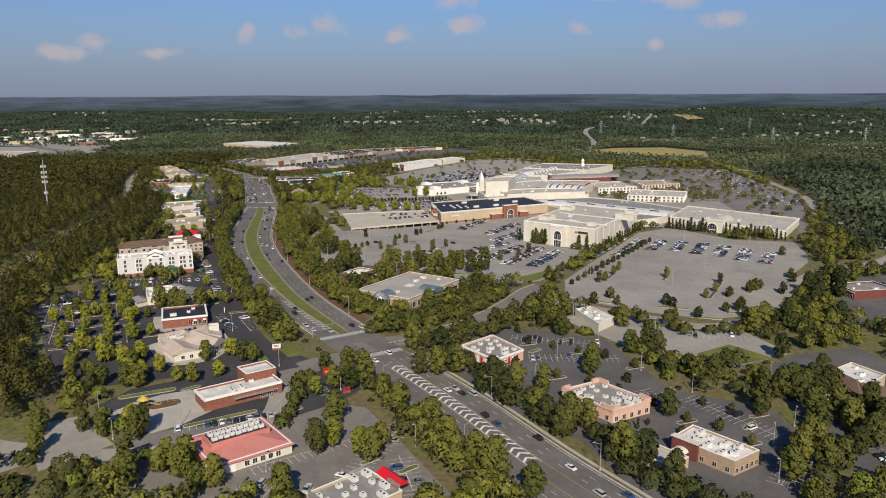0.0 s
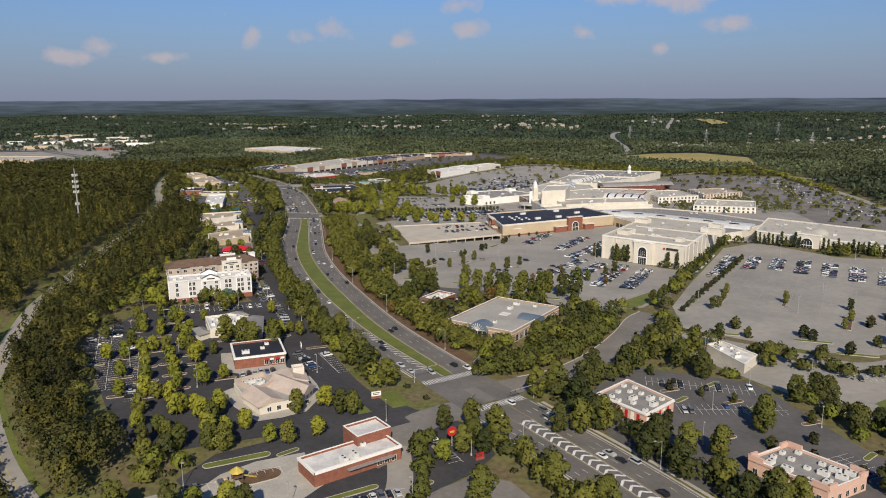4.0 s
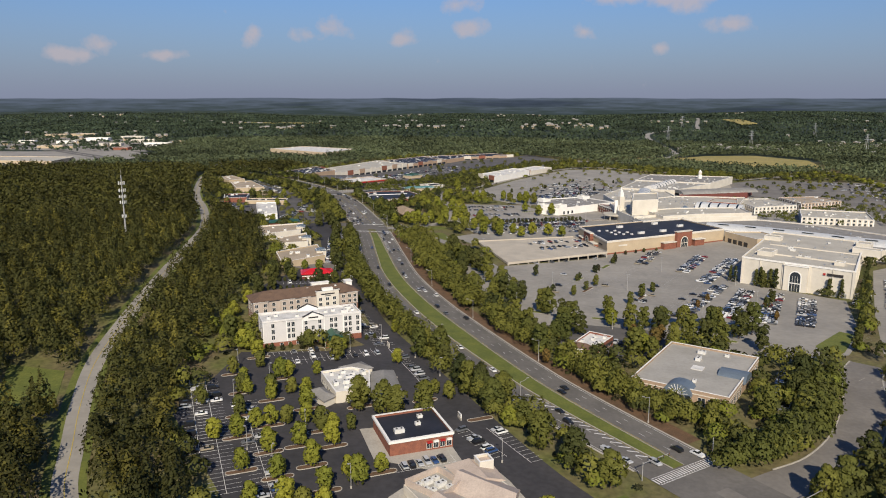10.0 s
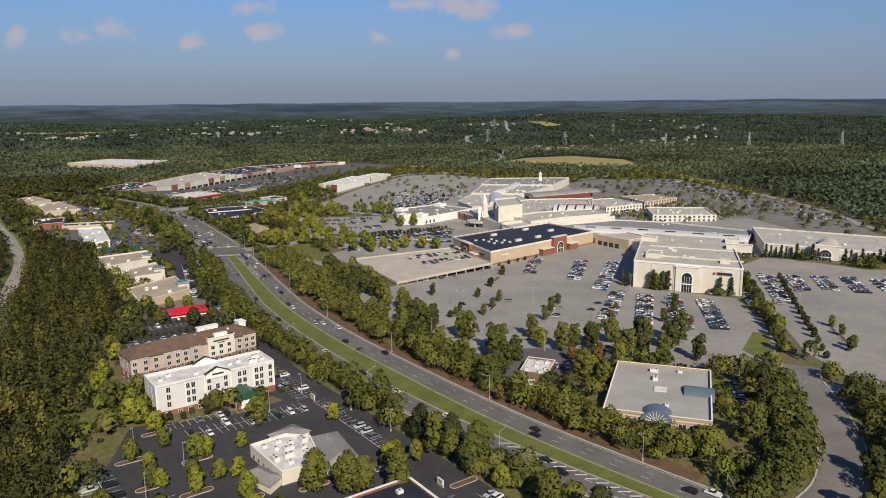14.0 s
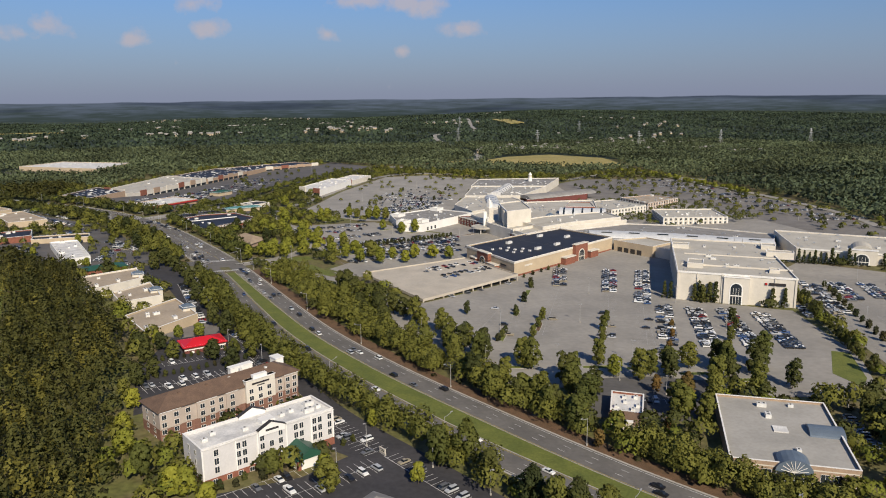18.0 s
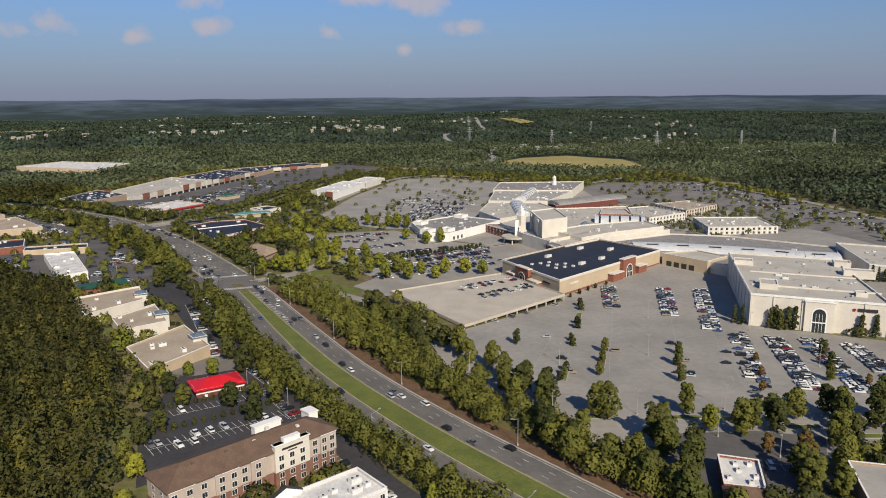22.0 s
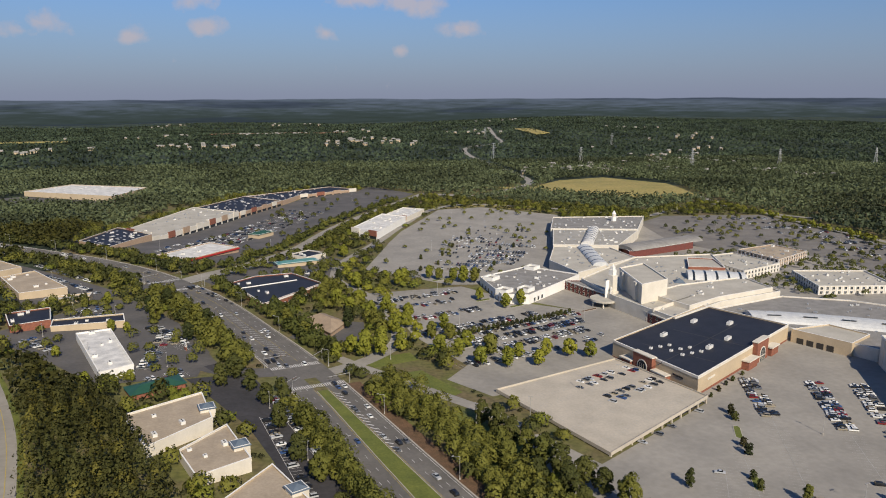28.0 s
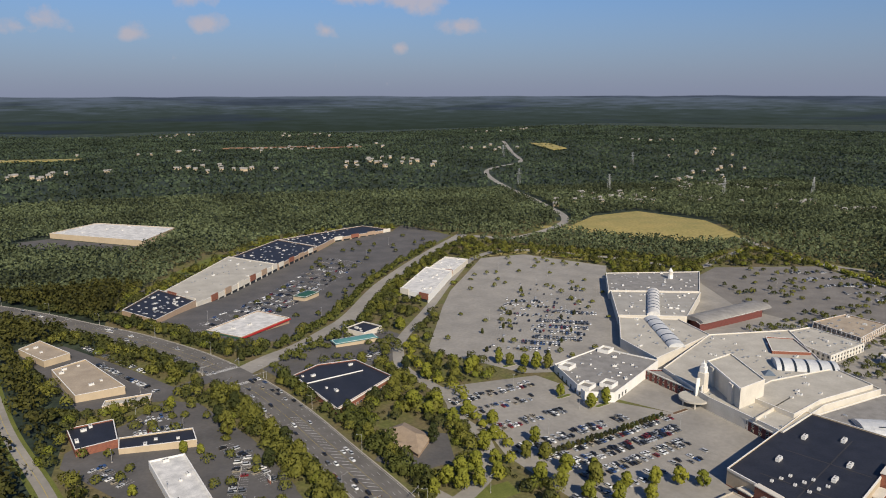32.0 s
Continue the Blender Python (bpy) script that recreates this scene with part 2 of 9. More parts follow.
M = dict(
    ground=mat("grass_ground", (0.120, 0.128, 0.036), (0.150, 0.118, 0.062), size=22, fine=0.35, bump=0.2),
    forestfloor=mat("far_woodland", (0.046, 0.060, 0.036), (0.022, 0.033, 0.022), size=70, fine=0.5, bump=4.0),
    lawn=mat("mown_grass", (0.150, 0.165, 0.036), (0.105, 0.125, 0.028), size=9, fine=0.2, bump=0.1),
    dry=mat("dry_grass_field", (0.36, 0.285, 0.10), (0.27, 0.235, 0.08), size=40, fine=0.25, bump=0.1),
    straw=mat("pine_straw_bed", (0.16, 0.095, 0.055), (0.11, 0.07, 0.04), size=4, fine=0.3, bump=0.1),
    road=mat("worn_grey_asphalt", (0.162, 0.151, 0.136), (0.124, 0.116, 0.105), size=14, fine=0.12, bump=0.01),
    lot=mat("old_pale_asphalt", (0.328, 0.305, 0.266), (0.256, 0.240, 0.212), size=30, fine=0.10, bump=0.01),
    lotwarm=mat("sunbleached_asphalt", (0.215, 0.198, 0.175), (0.165, 0.152, 0.136), size=16, fine=0.12, bump=0.01),
    lotmid=mat("grey_asphalt", (0.128, 0.120, 0.113), (0.094, 0.090, 0.087), size=20, fine=0.12, bump=0.01),
    lotdark=mat("fresh_dark_asphalt", (0.060, 0.057, 0.060), (0.043, 0.042, 0.045), size=18, fine=0.18, bump=0.01),
    concrete=mat("concrete", (0.43, 0.40, 0.345), (0.36, 0.335, 0.29), size=6, fine=0.12, bump=0.01),
    deck=mat("parking_deck_concrete", (0.50, 0.445, 0.36), (0.42, 0.375, 0.305), size=12, fine=0.08),
    kerb=mat("kerb_concrete", (0.46, 0.43, 0.37), (0.38, 0.35, 0.30), size=3, fine=0.15),
    paint=mat("white_road_paint", (0.74, 0.73, 0.70), (0.60, 0.59, 0.57), size=1.5, fine=0.2),
    fadepaint=mat("faded_white_paint", (0.42, 0.41, 0.385), (0.34, 0.335, 0.315), size=2.5, fine=0.2),
    yellow=mat("yellow_road_paint", (0.55, 0.42, 0.08), (0.42, 0.33, 0.09), size=2, fine=0.2),
    white=mat("white_wall", (0.80, 0.78, 0.73), (0.74, 0.72, 0.67), size=8, fine=0.04),
    hotelwall=mat("off_white_stucco", (0.62, 0.595, 0.57), (0.56, 0.54, 0.52), size=6, fine=0.05),
    innwall=mat("beige_stucco", (0.47, 0.395, 0.33), (0.41, 0.345, 0.29), size=6, fine=0.06),
    innbrick=mat("brown_brick", (0.235, 0.125, 0.09), (0.185, 0.10, 0.075), size=1.6, fine=0.22),
    cream=mat("cream_wall", (0.66, 0.61, 0.52), (0.58, 0.535, 0.45), size=8, fine=0.05),
    tan=mat("tan_wall", (0.50, 0.40, 0.27), (0.44, 0.35, 0.24), size=8, fine=0.06),
    brick=mat("red_brick", (0.27, 0.105, 0.065), (0.20, 0.080, 0.055), size=1.6, fine=0.25),
    darkbrick=mat("dark_red_brick", (0.17, 0.055, 0.045), (0.13, 0.045, 0.038), size=1.6, fine=0.2),
    tanbrick=mat("tan_brick", (0.40, 0.29, 0.20), (0.33, 0.235, 0.165), size=1.6, fine=0.18),
    roofwhite=mat("white_roof_membrane", (0.72, 0.70, 0.655), (0.50, 0.49, 0.465), size=6, fine=0.12),
    roofcream=mat("cream_roof_membrane", (0.48, 0.45, 0.385), (0.40, 0.372, 0.315), size=14, fine=0.08),
    roofpale=mat("pale_grey_roof", (0.39, 0.37, 0.33), (0.32, 0.305, 0.27), size=12, fine=0.08),
    rooftan=mat("gravel_roof", (0.42, 0.345, 0.255), (0.33, 0.27, 0.20), size=11, fine=0.12),
    roofdark=mat("black_roof_membrane", (0.020, 0.022, 0.030), (0.030, 0.032, 0.042), size=10, fine=0.2, rough=0.6),
    roofgrey=mat("grey_roof_membrane", (0.28, 0.268, 0.248), (0.21, 0.20, 0.185), size=7, fine=0.12),
    paletile=mat("pale_tiled_roof", (0.52, 0.43, 0.355), (0.44, 0.36, 0.30), size=5, fine=0.12),
    browntile=mat("pale_brown_tiles", (0.36, 0.275, 0.19), (0.29, 0.22, 0.155), size=4, fine=0.15),
    shingle=mat("brown_shingle", (0.155, 0.100, 0.068), (0.120, 0.078, 0.055), size=3, fine=0.2),
    pinkroof=mat("salmon_metal_roof", (0.56, 0.225, 0.185), (0.50, 0.19, 0.155), size=6, fine=0.08, rough=0.5),
    redroof=mat("bright_red_metal_roof", (0.62, 0.018, 0.028), (0.55, 0.016, 0.024), size=6, fine=0.05, rough=0.4),
    pink=mat("salmon_stucco", (0.63, 0.42, 0.33), (0.56, 0.36, 0.28), size=5, fine=0.08),
    green=mat("dark_green_metal_roof", (0.030, 0.095, 0.062), (0.024, 0.08, 0.052), size=4, fine=0.1, rough=0.45),
    teal=mat("teal_metal_roof", (0.10, 0.25, 0.24), (0.08, 0.2, 0.2), size=4, fine=0.1, rough=0.45),
    slate=mat("blue_grey_metal_roof", (0.13, 0.165, 0.205), (0.11, 0.14, 0.175), size=4, fine=0.08, rough=0.4),
    metal=mat("galvanised_metal", (0.50, 0.50, 0.49), (0.40, 0.40, 0.39), size=1.2, fine=0.1, rough=0.45, metal=0.6),
    unit=mat("white_air_unit", (0.70, 0.69, 0.65), (0.60, 0.59, 0.55), size=1, fine=0.1, rough=0.5),
    darkmetal=mat("dark_bronze_metal", (0.05, 0.045, 0.04), size=1, rough=0.5),
    pole=mat("pale_grey_pole", (0.46, 0.45, 0.43), (0.40, 0.39, 0.37), size=1, rough=0.5, metal=0.3),
    glass=mat("dark_window_glass", (0.030, 0.038, 0.045), (0.022, 0.028, 0.034), size=2, rough=0.08, spec=0.6),
    skylight=mat("pale_metal_vault", (0.60, 0.60, 0.58), (0.50, 0.51, 0.51), size=4, rough=0.5, spec=0.3),
    bark=mat("bark", (0.11, 0.085, 0.062), (0.08, 0.06, 0.045), size=0.6, fine=0.3),
    rubber=mat("tyre_rubber", (0.02, 0.02, 0.02), size=0.5),
    signred=mat("red_sign", (0.45, 0.03, 0.03), size=1, rough=0.4),
    lettering=mat("dark_lettering", (0.04, 0.035, 0.035), size=1),
    dirt=mat("red_clay", (0.30, 0.17, 0.10), (0.23, 0.13, 0.08), size=5, fine=0.2),
)
M["leaf"] = leafmat("broadleaf_foliage", (0.150, 0.148, 0.029), (0.072, 0.082, 0.020), 0.17)
M["lime"] = leafmat("yellow_green_foliage", (0.255, 0.248, 0.032), (0.135, 0.152, 0.024), 0.17)
M["deep"] = leafmat("dark_green_foliage", (0.092, 0.094, 0.024), (0.038, 0.047, 0.015), 0.17)
M["wood"] = leafmat("woodland_foliage", (0.100, 0.090, 0.020), (0.029, 0.035, 0.011), 0.2, broad=0.35)
M["lightwood"] = leafmat("light_woodland_foliage", (0.130, 0.114, 0.022), (0.052, 0.056, 0.014), 0.2, broad=0.3)
# distance haze put into this foliage colour: paler and bluer than the near woods
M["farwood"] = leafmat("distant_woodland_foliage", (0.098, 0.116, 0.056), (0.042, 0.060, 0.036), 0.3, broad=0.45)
M["hedge"] = leafmat("hedge_foliage", (0.058, 0.050, 0.020), (0.028, 0.036, 0.015))
M["rust"] = leafmat("autumn_foliage", (0.20, 0.10, 0.03), (0.11, 0.085, 0.025))


# ---- geometry helpers ----
def part(name, bm, material, parent=None, label="", loc=None):
    me = bpy.data.meshes.new(name)
    bm.to_mesh(me)
    bm.free()
    me.materials.append(material)
    ob = new(name, me)
    if parent:
        ob.parent = parent
    if loc:
        ob.location = loc
    if label:
        ob["label"] = label
    return ob


def raw(name, verts, faces, material, parent=None):
    me = bpy.data.meshes.new(name)
    me.from_pydata(verts, [], faces)
    me.materials.append(material)
    ob = new(name, me)
    if parent:
        ob.parent = parent
    return ob


def box(bm, x0, y0, z0, x1, y1, z1, m=None):
    v = [bm.verts.new((x, y, z)) for z in (z0, z1) for x, y in ((x0, y0), (x1, y0), (x1, y1), (x0, y1))]
    for f in ((3, 2, 1, 0), (4, 5, 6, 7), (0, 1, 5, 4), (1, 2, 6, 5), (2, 3, 7, 6), (3, 0, 4, 7)):
        bm.faces.new([v[i] for i in f])
    if m:
        bmesh.ops.transform(bm, matrix=m, verts=v)
    return v


def cyl(bm, x, y, z0, z1, r0, r1=None, n=8):
    r1 = r0 if r1 is None else r1
    a = [bm.verts.new((x + r0 * math.cos(6.2832 * i / n), y + r0 * math.sin(6.2832 * i / n), z0)) for i in range(n)]
    b = [bm.verts.new((x + r1 * math.cos(6.2832 * i / n), y + r1 * math.sin(6.2832 * i / n), z1)) for i in range(n)]
    for i in range(n):
        bm.faces.new((a[i], a[(i + 1) % n], b[(i + 1) % n], b[i]))
    bm.faces.new(b), bm.faces.new(a[::-1])
    return a + b


def thing(name, x, y, z, rz, label, category, group="", kind=""):
    e = new(name)
    e.matrix_world = pose(x, y, z, 0, 0, rz)
    return tagged(e, label, category, group, kind)


# ---- the lie of the land: gentle slopes about the road, a wooded hill to the west ----
KNOLLS = np.array([(23, 293, 0), (-82, 316, 1), (-120, 422, 2), (-150, 540, 5), (-195, 680, 4.5), (-240, 830, 7), (-290, 600, 18), (60, 390, -3.5), (90, 650, -9), (180, 640, -8), (15, 450, -1), (-20, 505, -1), (-26, 688, -4), (180, 720, -5), (160, 570, -8.5), (105, 505, -7.5), (0, 602, -6.5), (240, 290, -8), (181, 228, -7), (325, 1140, -5), (-100, 940, -2), (10, 1212, -4), (-22, 206, -5), (130, 235, -6), (420, 604, -1), (300, 900, -5), (-300, 450, 12), (-80, 620, 0), (-40, 450, -1), (-110, 260, -1), (-330, 300, 4), (-400, 900, 12), (130, 800, -5), (200, 400, -3), (60, 130, -5), (-280, 1000, 6), (600, 800, -4), (-60, 80, -5)], float)


def lie(x, y):
    x, y = np.asarray(x, float), np.asarray(y, float)
    d = (x[..., None] - KNOLLS[:, 0]) ** 2 + (y[..., None] - KNOLLS[:, 1]) ** 2
    q = np.exp(-d / (2 * 85.0 ** 2))
    return (q * KNOLLS[:, 2]).sum(-1) / (q.sum(-1) + 1e-3)


def far(x, y):
    """How much of the open, rolling country there is at a place: 0 in the town, 1 well away."""
    return np.clip((np.hypot(np.asarray(x) - 100, np.asarray(y) - 700) - 900) / 700, 0, 1)


def rolling(x, y):
    return (np.sin(x * 0.0031 + 1.3) * np.cos(y * 0.0026 + 0.4) * 9 + np.sin(x * 0.0011 - y * 0.0017) * 13
            + np.cos(x * 0.0047 + y * 0.0039) * 4 + 2)


def lz(x, y):
    return lie(x, y) + far(x, y) * rolling(np.asarray(x, float), np.asarray(y, float))


def gz(x, y):
    return float(lz(x, y))


def axis(stops, fine, grow):
    """Grid lines: evenly between two stops, then wider and wider to the ends."""
    lo, a, b, hi = stops
    mid = list(np.arange(a, b + fine, fine))
    up, step = [mid[-1]], fine
    while up[-1] < hi:
        step *= grow
        up.append(up[-1] + step)
    dn, step = [a], fine
    while dn[-1] > lo:
        step *= grow
        dn.append(dn[-1] - step)
    return np.array(dn[:0:-1] + mid + up[1:])


gx, gy = axis((-4600, -420, 640, 4600), 9.0, 1.06), axis((-2500, -60, 1500, 4850), 9.0, 1.06)
GX, GY = np.meshgrid(gx, gy, indexing="ij")
GZ = lz(GX, GY)
nxg, nyg = GX.shape
idx = np.arange(nxg * nyg).reshape(nxg, nyg)
quads = np.stack([idx[:-1, :-1], idx[1:, :-1], idx[1:, 1:], idx[:-1, 1:]], -1).reshape(-1, 4)
ground = raw("ground", np.stack([GX, GY, GZ], -1).reshape(-1, 3).tolist(), quads.tolist(), M["ground"])
ground.data.materials.append(M["forestfloor"])
cxs = GX.ravel()[quads].mean(1), GY.ravel()[quads].mean(1)
ground.data.polygons.foreach_set("material_index", ((far(*cxs) > 0.02) | (cxs[0] < -300)).astype(np.int32))
ground.data.polygons.foreach_set("use_smooth", np.ones(len(quads), bool))
tagged(ground, "rolling ground with grass, bare earth and woodland floor", "ground", kind="structure")


def drape(name, pts, material, lift, label, category="pavement", kind="structure", step=14.0, thick=0.0, parent=None):
    """A flat-lying sheet with the given corners, laid over the ground; thick gives it a kerb all round."""
    bm = bmesh.new()
    f = bm.faces.new([bm.verts.new((x, y, 0)) for x, y in pts])
    if f.normal.z == 0:
        f.normal_update()
    if f.normal.z < 0:
        f.normal_flip()
    if len(pts) > 4:
        bmesh.ops.triangulate(bm, faces=bm.faces[:])
    xs, ys = [p[0] for p in pts], [p[1] for p in pts]
    for k, (a, b) in enumerate(((min(xs), max(xs)), (min(ys), max(ys)))):
        v = math.ceil(a / step) * step
        while v < b:
            co, no = ((v, 0, 0), (1, 0, 0)) if k == 0 else ((0, v, 0), (0, 1, 0))
            bmesh.ops.bisect_plane(bm, geom=bm.verts[:] + bm.edges[:] + bm.faces[:], plane_co=co, plane_no=no)
            v += step
    vs = bm.verts[:]
    zz = lz(np.array([q.co.x for q in vs]), np.array([q.co.y for q in vs]))
    for q, z in zip(vs, zz):
        q.co.z = z + lift
    if thick:
        edge = [e for e in bm.edges if e.is_boundary]
        ex = bmesh.ops.extrude_edge_only(bm, edges=edge)
        for q in ex["geom"]:
            if isinstance(q, bmesh.types.BMVert):
                q.co.z -= thick
    ob = part(name, bm, material, parent)
    if parent is None:
        tagged(ob, label, category, kind=kind)
    return ob


def curve(pts, step=5.0):
    """A smooth line through the given points, with points at even steps."""
    p = [np.array(q, float) for q in pts]
    p = [2 * p[0] - p[1], *p, 2 * p[-1] - p[-2]]
    fine = []
    for a, b, c, d in zip(p, p[1:], p[2:], p[3:]):
        for t in np.linspace(0, 1, 24, endpoint=False):
            fine.append(0.5 * (2 * b + (c - a) * t + (2 * a - 5 * b + 4 * c - d) * t * t + (3 * b - a - 3 * c + d) * t ** 3))
    fine.append(p[-2])
    fine = np.array(fine)
    s = np.concatenate([[0], np.cumsum(np.hypot(*np.diff(fine, axis=0).T))])
    n = max(2, int(s[-1] / step) + 1)
    q = np.linspace(0, s[-1], n)
    xy = np.stack([np.interp(q, s, fine[:, 0]), np.interp(q, s, fine[:, 1])], 1)
    tg = np.gradient(xy, axis=0)
    tg /= np.hypot(*tg.T)[:, None]
    return xy, np.stack([tg[:, 1], -tg[:, 0]], 1), q       # places, normals to the right, lengths


def ribbon(name, line, a, b, material, lift, label, category="road", kind="structure", cols=2, parent=None, rng=None, thick=0.0):
    """A strip along a line between the offsets a and b to its right."""
    xy, nr, s = line
    if rng:
        k = (s >= rng[0]) & (s <= rng[1])
        xy, nr, s = xy[k], nr[k], s[k]
    a = a(s) if callable(a) else np.full(len(s), a)
    b = b(s) if callable(b) else np.full(len(s), b)
    W = np.stack([xy + nr * (a + (b - a) * w)[:, None] for w in np.linspace(0, 1, cols)], 1)
    z = lz(W[..., 0], W[..., 1]) + lift
    V = np.concatenate([W, z[..., None]], -1)
    if thick:
        V = np.concatenate([V[:, :1] - [0, 0, thick], V, V[:, -1:] - [0, 0, thick]], 1)
    n, c = V.shape[:2]
    i = np.arange(n * c).reshape(n, c)
    F = np.stack([i[:-1, :-1], i[:-1, 1:], i[1:, 1:], i[1:, :-1]], -1).reshape(-1, 4)
    ob = raw(name, V.reshape(-1, 3).tolist(), F.tolist(), material, parent)
    if parent is None:
        tagged(ob, label, category, kind=kind)
    return ob


class Marks:
    """Thin painted bars on the ground, gathered into one mesh."""

    def __init__(self):
        self.v, self.f = [], []

    def bar(self, x0, y0, x1, y1, w, lift=0.25):
        d = np.array([x1 - x0, y1 - y0], float)
        n = np.hypot(*d)
        if n < 0.05:
            return
        k = max(1, int(n / 10))
        r = np.array([d[1], -d[0]]) / n * w / 2
        for j in range(k + 1):
            p = np.array([x0, y0]) + d * j / k
            for q in (p - r, p + r):
                self.v.append((q[0], q[1], None))
            if j:
                m = len(self.v)
                self.f.append((m - 4, m - 3, m - 1, m - 2))
        self.lift = lift

    def done(self, name, material, label, lift):
        v = np.array([(x, y) for x, y, _ in self.v])
        z = np.concatenate([lz(c[:, 0], c[:, 1]) for c in np.array_split(v, max(1, len(v) // 4000))]) + lift
        ob = raw(name, np.column_stack([v, z]).tolist(), self.f, material)
        return tagged(ob, label, "road marking", kind="stuff")

# ---- highway: right-hand edge of the northbound side, from south to north ----
EDGE = curve([(225, -30), (165, 100), (147, 131), (128, 162), (99, 214), (66, 265), (37, 309), (1, 372), (-33, 451), (-54, 507),
              (-71, 565), (-84, 630), (-97, 700), (-111, 765), (-129, 828), (-150, 905), (-173, 965), (-208, 1028),
              (-258, 1093), (-313, 1152), (-375, 1218), (-480, 1320), (-650, 1480), (-900, 1700)], 5.0)


def at_edge(x, y):
    """Length along the highway's edge nearest to a place."""
    d = np.hypot(EDGE[0][:, 0] - x, EDGE[0][:, 1] - y)
    return float(EDGE[2][d.argmin()])


S1, S2, S3 = at_edge(52, 286), at_edge(-106, 745), at_edge(-183, 985)


def half(s):
    """Width of the middle strip between the two carriageways."""
    return np.interp(s, [0, S1 - 25, S1 + 20, S1 + 60, S1 + 170, S1 + 330, S2 - 30, S2 + 40, S2 + 120, S3, S3 + 60, 3000],
                     [6.5, 6.5, 6.0, 8.0, 12.0, 11.0, 7.0, 6.5, 7.0, 5.0, 5.0, 4.5])


LANE, CW = 3.6, 11.6
road = ribbon("road_northbound", EDGE, -CW, 0.6, M["road"], 0.16, "worn grey asphalt highway carriageway", cols=4)
ribbon("road_southbound", EDGE, lambda s: -CW - half(s) - CW - 0.6, lambda s: -CW - half(s), M["road"], 0.16,
       "worn grey asphalt highway carriageway", cols=4)
for a, b in ((0, S1 - 12), (S2 - 10, 3000)):
    ribbon("road_median_paved", EDGE, lambda s: -CW - half(s) - 0.5, -CW + 0.5, M["road"], 0.12, "paved flush highway median", cols=3, rng=(a, b))
ribbon("road_crossing", EDGE, lambda s: -CW - half(s) - 0.5, -CW + 0.5, M["road"], 0.12, "paved junction", cols=3, rng=(S1 - 14, S1 + 22))
med = ribbon("median_lawn", EDGE, lambda s: -CW - half(s) + 0.5, -CW - 0.5, M["lawn"], 0.34, "mown green grass median", "lawn", cols=4,
             rng=(S1 + 16, S2 - 24), thick=0.25)
ribbon("kerb_median", EDGE, -CW - 0.55, -CW - 0.15, M["kerb"], 0.32, "pale concrete kerb", "kerb", rng=(S1 + 16, S2 - 24), thick=0.2)
ribbon("kerb_median_far", EDGE, lambda s: -CW - half(s) + 0.15, lambda s: -CW - half(s) + 0.55, M["kerb"], 0.32, "pale concrete kerb", "kerb",
       rng=(S1 + 16, S2 - 24), thick=0.2)
for a, b in ((0, S1 - 22), (S1 + 24, S2 - 14), (S2 + 16, S3 - 16), (S3 + 16, 1650)):
    ribbon("kerb_roadside", EDGE, 0.6, 1.3, M["kerb"], 0.3, "pale concrete kerb and gutter", "kerb", rng=(a, b), thick=0.2)
    ribbon("kerb_roadside", EDGE, lambda s: -2 * CW - half(s) - 1.3, lambda s: -2 * CW - half(s) - 0.6, M["kerb"], 0.3,
           "pale concrete kerb and gutter", "kerb", rng=(a, b), thick=0.2)
ribbon("pavement_roadside", EDGE, 2.6, 4.2, M["concrete"], 0.22, "narrow concrete footpath beside the highway", "pavement", rng=(0, S1 - 24))
ribbon("verge_roadside", EDGE, 1.3, 9.0, M["straw"], 0.08, "brown verge of pine straw and soil", "verge", rng=(S1 + 28, S2 - 20), cols=3)

# lane paint
dash, solid, yellow, bars, faint = Marks(), Marks(), Marks(), Marks(), Marks()


def off(s, d):
    xy, nr, q = EDGE
    x, y = np.interp(s, q, xy[:, 0]), np.interp(s, q, xy[:, 1])
    n = np.array([np.interp(s, q, nr[:, 0]), np.interp(s, q, nr[:, 1])])
    return x + n[0] * d, y + n[1] * d


def clear(s):
    return all(abs(s - q) > 20 for q in (S1, S2, S3))


s = 0.0
while s < 1700:
    if clear(s):
        h = float(half(s))
        for d in (-4.1, -7.8, -CW - h - 3.9, -CW - h - 7.6):
            dash.bar(*off(s, d), *off(s + 3.05, d), 0.16)
    s += 12.2
for k in range(340):
    s = k * 5.0
    if clear(s) and clear(s + 5):
        h, h2 = float(half(s)), float(half(s + 5))
        solid.bar(*off(s, -0.35), *off(s + 5, -0.35), 0.18)
        solid.bar(*off(s, -2 * CW - h + 0.35), *off(s + 5, -2 * CW - h2 + 0.35), 0.18)
        yellow.bar(*off(s, -CW + 0.45), *off(s + 5, -CW + 0.45), 0.16)
        yellow.bar(*off(s, -CW - h - 0.45), *off(s + 5, -CW - h2 - 0.45), 0.16)
# chevrons in the flush median south of the first junction and beside the second
for k in range(26):
    s = S1 - 38 - k * 4.2
    a, m_, b = off(s, -CW - 0.3), off(s + 2.4, -CW - 3.2), off(s, -CW - 6.2)
    bars.bar(*a, *m_, 1.0), bars.bar(*m_, *b, 1.0)
for d in (-CW - 0.2, -CW - 6.3):
    for k in range(22):
        bars.bar(*off(S1 - 36 - k * 5, d), *off(S1 - 41 - k * 5, d), 0.22)
for k in range(16):
    s = S1 + 30 + k * 4.0
    h = float(half(s))
    bars.bar(*off(s, -CW - h - 0.6), *off(s + 3, -CW - h - 3.6), 0.6)
for k in range(18):
    s = S2 - 30 - k * 4.4
    bars.bar(*off(s, -CW + 0.6), *off(s - 3, -CW + 3.4), 0.6)
